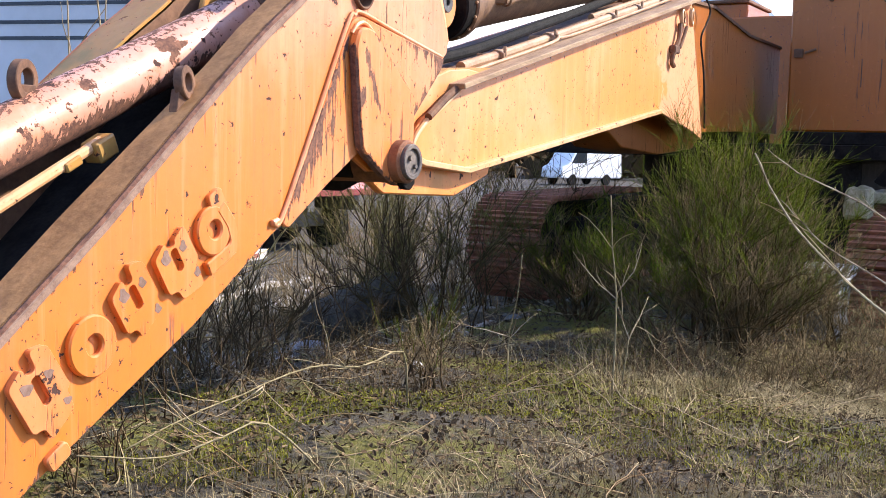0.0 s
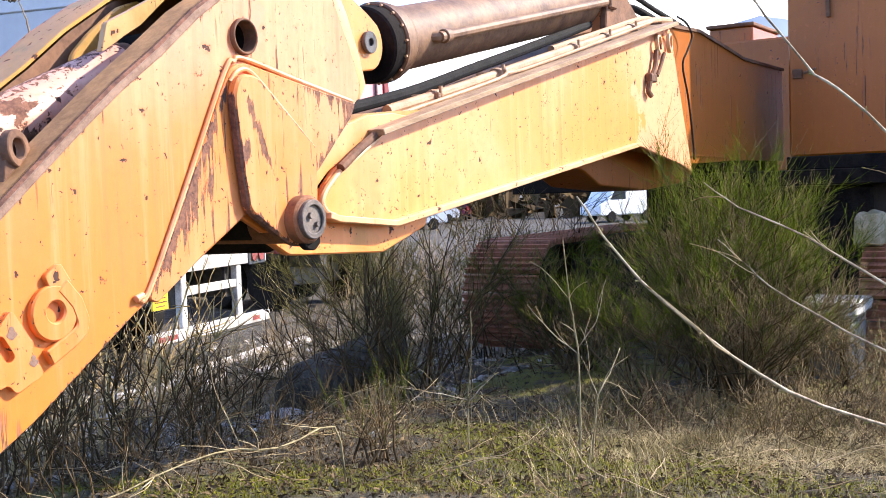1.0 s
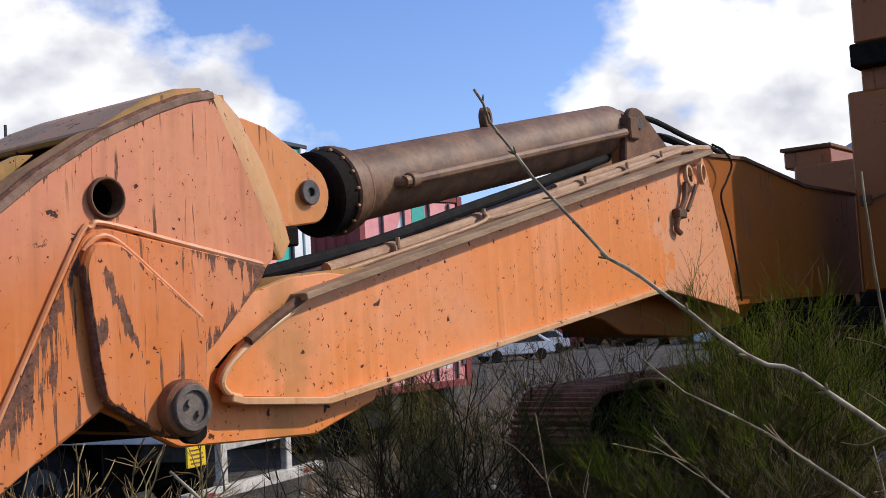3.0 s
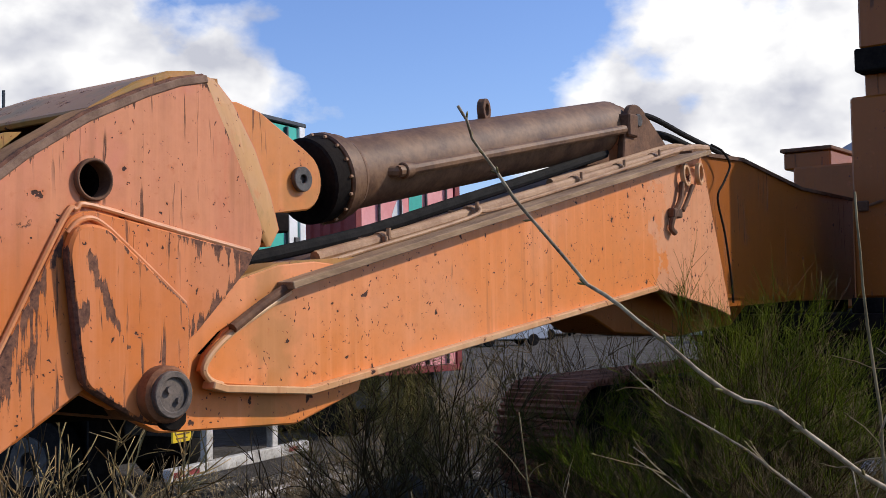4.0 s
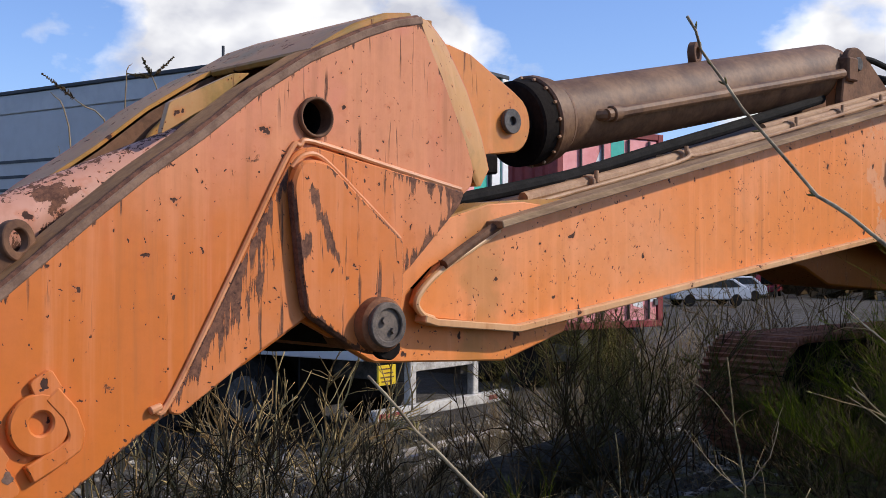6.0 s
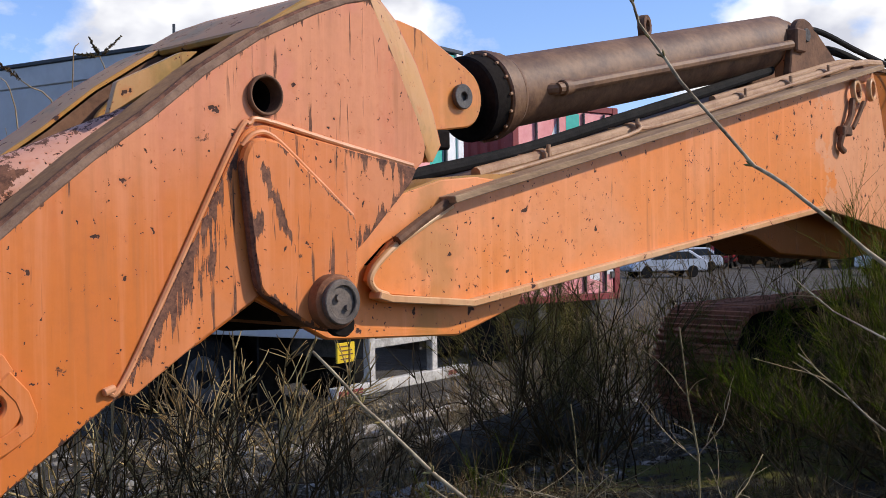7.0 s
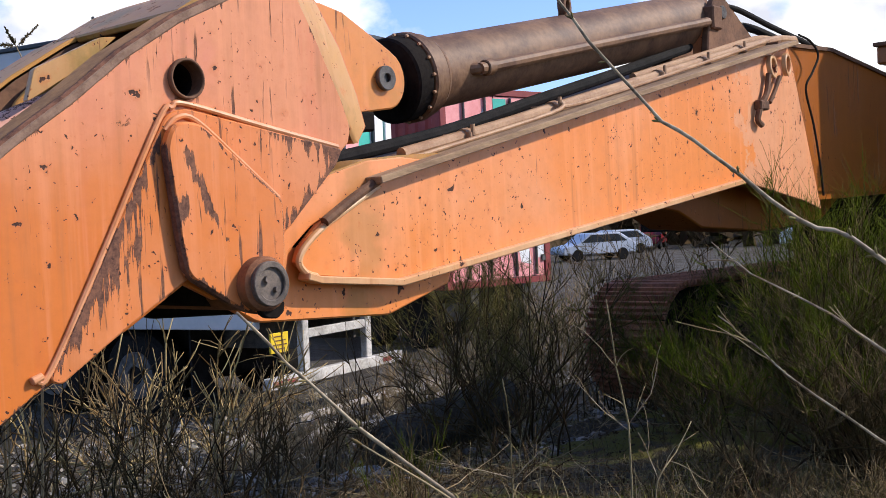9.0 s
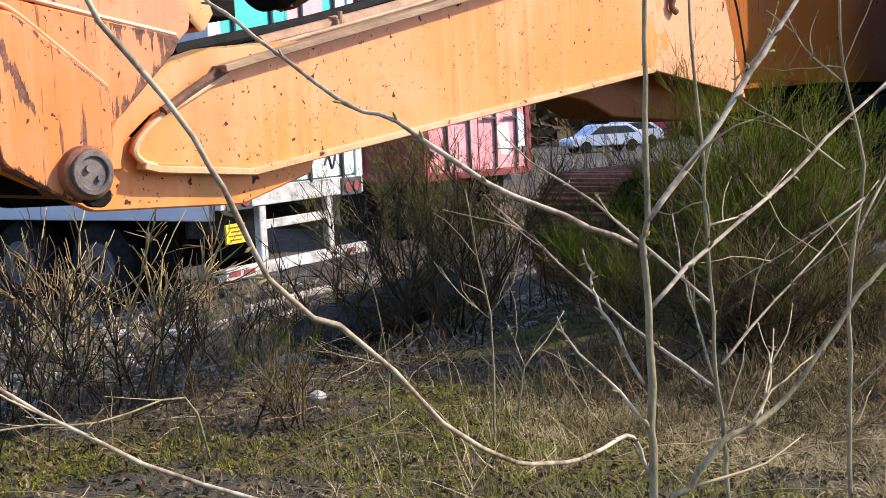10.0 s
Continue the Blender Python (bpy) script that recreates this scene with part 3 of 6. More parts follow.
    # raised ear round the elbow pin
    ear = rounded([(4.655, 2.66), (4.70, 2.755), (4.82, 2.755), (5.225, 2.445), (5.225, 2.24), (5.20, 2.00), (5.10, 1.97), (4.98, 2.00), (4.725, 2.155), (4.70, 2.30)], [0.05, 0.06, 0.05, 0.02, 0.03, 0.09, 0.05, 0.06, 0.05, 0.0])
    part("pin_ear", worn(plate(ear, NEAR - 0.075, NEAR - 0.02, 0.012), 0.03, lambda p: 0.95 * fade(gap_to(p, [(4.655, 2.66), (4.70, 2.30), (4.725, 2.155), (4.98, 2.0), (5.1, 1.97)]), 0.022) + 0.95 * fade(gap_to(p, [(4.745, 2.64), (4.80, 2.52), (4.87, 2.38), (4.92, 2.28)]), 0.022) + 0.7 * fade(gap_to(p, [(5.225, 2.445), (5.225, 2.2)]), 0.02) + 0.6 * fade(gap_to(p, [(4.83, 2.73), (5.22, 2.44)]), 0.018) + 0.9 * fade(gap_to(p, [(4.71, 2.40), (4.73, 2.44)]), 0.03)), M_STREAK, stick, "thick ear plate with dark scrapes")
    part("weld_bead", hose([(4.685, NEAR - 0.028, 2.72), (4.74, NEAR - 0.03, 2.772), (4.83, NEAR - 0.03, 2.765), (5.03, NEAR - 0.03, 2.615), (5.235, NEAR - 0.028, 2.455)], 0.012), M_BEAD, stick)
    part("ear_back", plate([(x, z) for x, z in ear], FAR + 0.02, FAR + 0.07, 0.01), M_ORANGE, stick)
    # elbow pin with a steel cap
    part("elbow_pin", rod((5.067, NEAR - 0.140, 2.103), (5.067, FAR + 0.12, 2.103), 0.112, seg=32, bevel=0.012), M_PINRUST, stick, "rust-stained collar of the elbow pin")
    part("pin_cap", join(ring((5.067, NEAR - 0.147, 2.103), (0, 1, 0), 0.092, 0.066, 0.034, 32), rod((5.067, NEAR - 0.151, 2.103), (5.067, NEAR - 0.135, 2.103), 0.07, seg=28), rod((5.047, NEAR - 0.167, 2.122), (5.047, NEAR - 0.145, 2.122), 0.015, seg=10), rod((5.092, NEAR - 0.167, 2.08), (5.092, NEAR - 0.145, 2.08), 0.012, seg=10)), M_CAP, stick, "brown-grey steel cap with a grease nipple")
    part("grease_drip", plate(rounded([(5.05, 2.01), (5.17, 2.03), (5.17, 1.985), (5.13, 1.955), (5.08, 1.96), (5.05, 1.98)], 0.015), NEAR - 0.115, NEAR - 0.075, 0.012), M_BLACK, stick)
    part("bead_end", rod((4.09, NEAR - 0.012, 1.828), (4.135, NEAR - 0.012, 1.842), 0.016, 0.014, 10, 0.004), M_BEAD, stick)
    return stick


STICK = build_stick()


def build_lettering():
    """Five raised plain shapes welded on the stick, standing for a maker's lettering."""
    d = Vector((0.85, 0.53)).normalized()
    u = Vector((-d.y, d.x))

    def place(origin, pts, s=1.0):
        return [tuple(Vector(origin) + (d * a + u * b) * s) for a, b in pts]

    def tab(cx, cz, w, h):
        return rounded(place((cx, cz), [(-w, -h), (w, -h), (w, h), (-w, h)]), 0.02)

    def hole(cx, cz, w, h):
        return rounded(place((cx, cz), [(-w, -h), (w, -h), (w, h), (-w, h)]), min(w, h) * 0.9, 3)

    def c(at, a, b):
        return tuple(Vector(at) + d * a + u * b)

    y0, y1 = NEAR - 0.028, NEAR + 0.004
    slabs = [((2.785, 1.285), 0.112, 0.155, 0.0), ((3.015, 1.43), 0.105, 0.13, 1.0), ((3.245, 1.565), 0.108, 0.13, 0.0), ((3.475, 1.69), 0.108, 0.13, 0.0), ((3.71, 1.80), 0.115, 0.18, 1.0)]
    for k, (o, w, h, ring_like) in enumerate(slabs):
        step = 0.03 if k % 2 == 0 else -0.02
        paint = M_STREAK if k in (0, 3) else M_ORANGE
        if ring_like:
            # a round slab with a round recess; the last has a tab above and a bent bar with a foot below it
            mid = c(o, -0.012, 0.03) if k == 4 else o
            body = plate(circle(mid[0], mid[1], 0.118 if k == 1 else 0.105, 30), y0, y1, 0.007, [circle(mid[0] + 0.005, mid[1] + 0.004, 0.040, 18)])
            if k == 4:
                tabs = plate(rounded(place(o, [(0.02, 0.09), (0.118, 0.07), (0.118, 0.165), (0.03, 0.168)]), 0.016, 3), y0 + 0.003, y1, 0.006)
                bar = [c(o, q, w2) for q, w2 in ((0.105, 0.10), (0.122, 0.0), (0.105, -0.085), (0.06, -0.13), (-0.02, -0.13), (-0.13, -0.12))]
                body = join(body, tabs, strip(bar, y0 - 0.003, y1, 0.062, 0.006))
            part("raised_shape", body, paint, STICK, "raised round welded slab with a recess and rusty edges")
            continue
        out = rounded(place(o, [(-w, -h * 0.55), (-w * 0.55, -h * 0.6), (-w * 0.5, -h), (w * 0.75, -h + step), (w * 0.8, -h * 0.3), (w, -h * 0.25), (w * 0.95, h), (w * 0.25, h + step), (w * 0.2, h * 0.7), (-w * 0.2, h * 0.72), (-w * 0.25, h), (-w, h - 0.03)]), 0.022, 3)
        holes = [hole(*c(o, 0.0, 0.03), 0.021, h * 0.40)]
        part("raised_shape", plate(out, y0, y1, 0.006, holes), paint, STICK, "raised welded slab with rusty edges")
        # bare patches where the paint has flaked from the slab
        for q, w2, r in ((-0.05, 0.075, 0.026), (0.055, 0.06, 0.020), (0.07, -0.08, 0.018)):
            x, z = c(o, q, w2)
            part("bare_patch", plate([(x + r * math.cos(v) * (1 + 0.3 * math.sin(3 * v + k)), z + r * math.sin(v) * (1 + 0.25 * math.cos(2 * v + k))) for v in [i * math.pi / 8 for i in range(16)]], y0 - 0.0012, y0 + 0.004, 0.0), M_GREYRUST, STICK)
    part("raised_shape", plate(tab(2.85, 1.055, 0.055, 0.032), y0, y1, 0.006), M_STREAK, STICK)


build_lettering()


def barrel(a, b, r, seg=48, rows=6):
    """A tube whose paint is worn off on top and below, where rain stands and drips."""
    d = (b - a).normalized()
    side = Vector((0, -1, 0))
    up = Vector((-d.z, 0, d.x))
    bm = bmesh.new()
    layer = bm.verts.layers.float.new("wear")
    rings = []
    for k in range(rows + 1):
        c = a.lerp(b, k / rows)
        line = []
        for i in range(seg):
            q = 2 * math.pi * i / seg
            v = bm.verts.new(c + (side * math.cos(q) + up * math.sin(q)) * r)
            lift = math.sin(q)
            v[layer] = max(0.0, min(1.0, 0.96 - 1.15 * math.exp(-((lift - 0.38) / 0.56) ** 2)))
            line.append(v)
        rings.append(line)
    for p, q in zip(rings, rings[1:]):
        for i in range(seg):
            bm.faces.new((p[i], p[(i + 1) % seg], q[(i + 1) % seg], q[i]))
    bm.faces.new(rings[0])
    bm.faces.new(rings[-1][::-1])
    bmesh.ops.recalc_face_normals(bm, faces=bm.faces[:])
    return bm


def build_bucket_cylinder():
    a, b = Vector((2.50, MID, 1.918)), Vector((4.60, MID, 2.812))
    d = (b - a).normalized()
    cyl = part("bucket_cylinder", barrel(a, b, 0.130), M_PINK, digger, "faded pink and rusty hydraulic cylinder barrel")
    up = Vector((-d.z, 0, d.x))
    part("end_cap", rod(b - d * 0.02, b + d * 0.07, 0.138, 0.11, 32, 0.012), M_RUST, cyl)
    eye = a + d * 0.84 + up * 0.13
    part("lifting_ring", join(ring(eye + up * 0.05, (0.35, -1, 0), 0.085, 0.048, 0.045), box(eye.x - 0.07, eye.x + 0.04, MID - 0.016, MID + 0.016, eye.z - 0.02, eye.z + 0.03, 0.005)), M_RUST, cyl, "rusty lifting ring")
    part("feed_pipe", hose([(2.30, 3.50, 1.63), (2.62, 3.50, 1.786), (2.90, 3.50, 1.923), (3.29, 3.50, 2.114), (3.42, 3.50, 2.178)], 0.024, 10), M_PALE, cyl)
    part("pipe_bracket", join(plate(rounded([(3.385, 2.085), (3.485, 2.135), (3.45, 2.215), (3.35, 2.165)], 0.012), 3.45, 3.55, 0.010), plate(rounded([(3.22, 2.05), (3.30, 2.09), (3.285, 2.125), (3.205, 2.085)], 0.008), 3.465, 3.535, 0.006)), M_MOSSY, cyl)
    # second ring stands on the stick's top plate
    part("lifting_eye", join(ring((3.655, 3.262, 2.425), (0.35, -1, 0.1), 0.072, 0.040, 0.042), plate(rounded([(3.575, 2.26), (3.72, 2.37), (3.715, 2.40), (3.66, 2.385), (3.60, 2.40)], 0.012), 3.24, 3.285, 0.006)), M_RUST, STICK, "rusty lifting eye on the top plate")
    # upper linkage between the plates, mossy and bent
    part("cylinder_bracket", plate(rounded([(4.353, 2.86), (4.391, 2.992), (4.53, 3.06), (4.69, 3.14), (4.77, 3.15), (4.66, 3.06), (4.588, 3.0), (4.499, 2.95), (4.421, 2.90)], 0.012), 3.545, 3.58, 0.008), M_YELLOWED, STICK, "bent orange bracket plate")
    part("cylinder_bracket", plate(rounded([(4.45, 2.80), (4.72, 2.95), (4.93, 3.10), (4.90, 3.185), (4.76, 3.135), (4.58, 3.00), (4.47, 2.89)], 0.03), 3.86, 3.895, 0.008), M_MOSSY, STICK, "yellowed bracket plate")


build_bucket_cylinder()


def build_boom():
    Y0 = 3.20
    nose = [(5.38, 2.17), (5.41, 2.24), (5.52, 2.335), (5.89, 2.515)]
    face = nose + [(8.1, 3.045), (10.38, 3.56), (10.46, 3.42), (10.90, 2.29), (10.60, 2.36), (9.52, 2.525), (6.0, 2.055), (5.47, 2.11)]
    boom = part("boom", plate(face, Y0, Y0 + 0.035, 0.006), M_BOOM, digger, "long pale orange boom side plate")
    part("side_plate", plate(face, 4.12, 4.15, 0.006), M_BOOM, boom)
    # root in the darker orange, the house's shadow put into its colour
    part("root_plate", plate([(10.2, 3.50), (10.40, 3.57), (11.3, 3.60), (12.7, 3.45), (14.2, 3.44), (14.2, 2.4), (12.4, 2.4), (10.9, 2.36), (10.2, 2.5)], Y0 + 0.05, Y0 + 0.09, 0.006), M_SHADE_ORANGE, boom, "shaded orange boom root")
    part("root_plate", plate([(10.2, 3.50), (10.40, 3.57), (11.3, 3.60), (12.7, 3.45), (14.2, 3.44), (14.2, 2.4), (12.4, 2.4), (10.9, 2.36), (10.2, 2.5)], 4.06, 4.10, 0.006), M_SHADE_ORANGE, boom)
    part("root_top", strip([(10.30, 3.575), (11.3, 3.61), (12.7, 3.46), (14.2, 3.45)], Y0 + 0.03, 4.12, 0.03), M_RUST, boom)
    part("belly_plate", strip([(5.5, 2.12), (5.98, 2.075), (9.5, 2.53), (10.9, 2.44), (12.2, 2.42)], Y0 + 0.03, 4.12, -0.03), M_SHADE_ORANGE, boom)
    part("belly_lug", plate([(8.5, 2.42), (9.2, 2.32), (9.52, 2.20), (10.5, 2.14), (11.6, 2.2), (12.2, 2.5), (9.5, 2.55)], 3.50, 3.95, 0.01), M_SHADE_ORANGE, boom, "shaded lug under the boom")
    # top flange overhangs the side plate
    part("top_flange", strip([(5.85, 2.545), (6.02, 2.585), (8.1, 3.06), (10.40, 3.58)], Y0 - 0.085, Y0 + 0.16, 0.034, 0.004), M_FLANGE, boom, "weathered brown top flange")
    part("top_plate", strip([(6.2, 2.60), (8.1, 3.04), (10.40, 3.575)], Y0 + 0.162, 4.15, 0.03), M_RUST, boom)
    part("nose_flange", hose([(5.905, Y0 - 0.02, 2.535), (5.73, Y0 - 0.02, 2.45), (5.54, Y0 - 0.025, 2.345)], 0.024), M_RUST, boom, "bare rusty rolled edge")
    part("nose_flange", hose([(5.90, Y0 - 0.012, 2.505), (5.72, Y0 - 0.012, 2.415), (5.55, Y0 - 0.012, 2.328), (5.43, Y0 - 0.012, 2.24), (5.39, Y0 - 0.012, 2.175), (5.43, Y0 - 0.012, 2.125), (5.49, Y0 - 0.012, 2.105)], 0.016), M_PALE, boom)
    # bottom flange, pale, from the nose round to the foot
    part("bottom_flange", strip([(5.42, 2.128), (5.49, 2.108), (6.01, 2.062), (9.53, 2.532)], Y0 - 0.05, Y0 + 0.03, 0.035, 0.005), M_PALE, boom, "pale worn bottom flange")
    # elbow knuckle plates in front of the boom's box
    kn = [(5.24, 2.38), (5.38, 2.445), (5.62, 2.555), (5.87, 2.625), (6.10, 2.645), (6.24, 2.635), (6.45, 2.66), (5.87, 2.50), (5.50, 2.33), (5.36, 2.22), (5.34, 2.10), (5.20, 2.10)]
    part("knuckle", plate(kn, Y0 + 0.02, Y0 + 0.06, 0.006), M_BOOM, boom, "orange knuckle plate behind the ear")
    part("knuckle_top", strip([(5.30, 2.42), (5.62, 2.565), (5.87, 2.635), (6.10, 2.655), (6.45, 2.675)], Y0 + 0.03, 3.4, 0.03), M_MOSSY, boom)
    low = rounded([(4.96, 2.05), (5.20, 1.925), (6.0, 1.888), (6.44, 2.01), (6.5, 2.14), (5.3, 2.25)], [0.05, 0.03, 0.03, 0.0, 0.0, 0.0])
    # far lug and core are black: grease and underside shade in one colour
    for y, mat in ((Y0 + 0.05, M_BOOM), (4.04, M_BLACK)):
        part("elbow_lug", plate(low, y, y + 0.05, 0.008), mat, boom, "orange elbow lug in shade" if mat is M_BOOM else "far elbow lug blackened for grease and shade")
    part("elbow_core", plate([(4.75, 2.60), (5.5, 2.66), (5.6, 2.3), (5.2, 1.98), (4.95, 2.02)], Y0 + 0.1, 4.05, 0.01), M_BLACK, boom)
    # hydraulic lines along the top
    lines = part("pipe_run", hose([(6.25, 3.36, 2.67), (7.04, 3.36, 2.84), (8.08, 3.36, 3.08), (9.1, 3.36, 3.31), (10.4, 3.36, 3.60), (10.9, 3.38, 3.66)], 0.034, 10), M_TUBE, boom, "thick weathered hydraulic pipe")
    part("pipe_run", hose([(8.6, 3.46, 3.22), (9.6, 3.46, 3.45), (10.4, 3.46, 3.63), (10.8, 3.46, 3.65)], 0.028, 10), M_TUBE, boom)
    part("thin_pipe", hose([(6.2, 3.26, 2.64), (7.4, 3.26, 2.915), (7.55, 3.29, 2.99), (7.7, 3.27, 2.985), (9.2, 3.26, 3.335), (10.2, 3.26, 3.575)], 0.012, 8), M_TUBE, boom)
    part("rubber_hose", hose([(5.9, 3.6, 2.64), (6.84, 3.60, 2.82), (7.72, 3.60, 3.04), (8.72, 3.60, 3.29), (9.6, 3.60, 3.52)], 0.036, 10), M_HOSE, boom)
    part("rubber_hose", hose([(9.84, 3.52, 3.84), (10.1, 3.46, 3.83), (10.6, 3.42, 3.74), (11.2, 3.40, 3.66), (12.2, 3.38, 3.53), (13.2, 3.36, 3.40)], 0.022, 10), M_HOSE, boom)
    part("rubber_hose", hose([(10.0, 3.56, 3.70), (10.4, 3.52, 3.73), (11.0, 3.5, 3.66), (12.0, 3.5, 3.56), (13.2, 3.5, 3.43)], 0.032, 10), M_HOSE, boom)
    for x, z in ((6.75, 2.815), (7.55, 3.00), (8.75, 3.27), (9.35, 3.405), (9.9, 3.53)):
        part("pipe_clamp", join(box(x - 0.03, x + 0.03, 3.30, 3.50, z - 0.06, z - 0.02, 0.006), ring((x, 3.36, z - 0.045), (1, 0, 0.225), 0.048, 0.034, 0.045, 14, 0.0), rod((x, 3.305, z - 0.04), (x, 3.305, z + 0.02), 0.012, seg=8)), M_TUBE, boom)
    # cable that hangs over the foot
    part("cable", hose([(10.55, 3.18, 3.64), (10.72, 3.16, 3.60), (10.83, 3.15, 3.50), (10.72, 3.155, 3.36), (10.60, 3.16, 3.22), (10.72, 3.16, 2.95), (10.84, 3.17, 2.62), (10.90, 3.18, 2.40)], 0.009, 8), M_HOSE, boom)
    # shackle with two rings by the foot
    part("ring_shackle", join(ring((10.05, Y0 - 0.03, 3.36), (0.15, -1, 0.05), 0.085, 0.058, 0.035), ring((10.25, Y0 - 0.05, 3.385), (0.2, -1, 0), 0.085, 0.060, 0.035)), M_PALE, boom, "pair of steel rings")
    part("hook", join(hose([(9.99, Y0 - 0.03, 3.30), (9.93, Y0 - 0.04, 3.16), (9.83, Y0 - 0.04, 3.06), (9.79, Y0 - 0.03, 2.96), (9.85, Y0 - 0.03, 2.92)], 0.022), box(9.79, 9.93, Y0 - 0.06, Y0 + 0.0, 3.03, 3.10, 0.01), hose([(10.15, Y0 - 0.04, 3.29), (10.05, Y0 - 0.04, 3.17), (9.97, Y0 - 0.04, 3.09)], 0.016)), M_RUST, boom, "rusty hook and link")
    return boom


BOOM = build_boom()


def build_stick_cylinder():
    a, b = Vector((6.58, MID, 3.10)), Vector((9.80, MID, 3.745))
    d = (b - a).normalized()
    cyl = part("stick_cylinder", rod(a + d * 0.1, b, 0.200, seg=48, bevel=0.012), M_CYL, digger, "brown weathered hydraulic cylinder above the boom")
    part("gland", join(rod(a + d * 0.07, a + d * 0.135, 0.248, seg=48, bevel=0.01), rod(a + d * 0.135, a + d * 0.20, 0.232, seg=48, bevel=0.008), rod(a + d * 0.20, a + d * 0.245, 0.228, 0.205, 48, 0.004)), M_CYL, cyl, "wide bolted gland collar")
    part("gland_head", join(rod(a - d * 0.05, a + d * 0.072, 0.232, seg=40, bevel=0.012), rod(a - d * 0.085, a - d * 0.045, 0.14, seg=32, bevel=0.008)), M_BLACK, cyl, "oily black gland head")
    q = d.orthogonal().normalized()
    for k in range(16):
        c = a + d * 0.066 + (q * math.cos(k * math.pi / 8) + d.cross(q) * math.sin(k * math.pi / 8)) * 0.24
        part("gland_bolt", rod(c, c - d * 0.016, 0.009, seg=6), M_TUBE, cyl)
    part("piston_rod", rod((6.33, MID, 3.06), a, 0.075, seg=24), M_STEEL, cyl)
    part("rod_eye", ring((6.335, MID, 3.07), (0, 1, 0), 0.125, 0.06, 0.26), M_BLACK, cyl)
    e = a + d * 1.65 + Vector((0, 0, 0.205))
    part("lifting_ring", join(ring(e + Vector((0, 0, 0.05)), (0.3, -1, 0), 0.075, 0.040, 0.05), box(e.x - 0.05, e.x + 0.05, MID - 0.02, MID + 0.02, e.z - 0.03, e.z + 0.015, 0.005)), M_RUST, cyl, "dark lifting ring")
    s = Vector((0, -0.195, -0.02))
    part("feed_pipe", hose([a + d * 0.42 + s * 0.8, a + d * 0.48 + s * 1.15, a + d * 0.6 + s * 1.2, a + d * 2.0 + s * 1.2, b - d * 0.15 + s * 1.2], 0.034, 10), M_CYL, cyl)
    part("pipe_boss", rod(a + d * 0.50 + s * 1.19, a + d * 0.57 + s * 1.19, 0.046, seg=16, bevel=0.006), M_CYL, cyl)
    part("end_block", join(rod(b - d * 0.05, b + d * 0.16, 0.18, 0.16, 32, 0.02), box(b.x - 0.12, b.x + 0.02, MID - 0.27, MID - 0.15, b.z - 0.10, b.z + 0.07, 0.012)), M_RUST, cyl)
    for y in (MID - 0.24, MID + 0.18):
        part("mount_lug", plate(rounded([(9.62, 3.42), (9.68, 3.76), (9.78, 3.90), (9.92, 3.90), (10.18, 3.74), (10.45, 3.58)], [0.0, 0.06, 0.08, 0.06, 0.02, 0.0]), y, y + 0.06, 0.01), M_RUST, BOOM, "brown mounting lug")
    part("mount_pin", rod((9.86, MID - 0.26, 3.78), (9.86, MID + 0.26, 3.78), 0.05, bevel=0.006), M_STEEL, BOOM)
    part("strut", box(9.66, 9.76, MID - 0.20, MID - 0.10, 3.40, 3.68, 0.008), M_ORANGE, BOOM)


build_stick_cylinder()


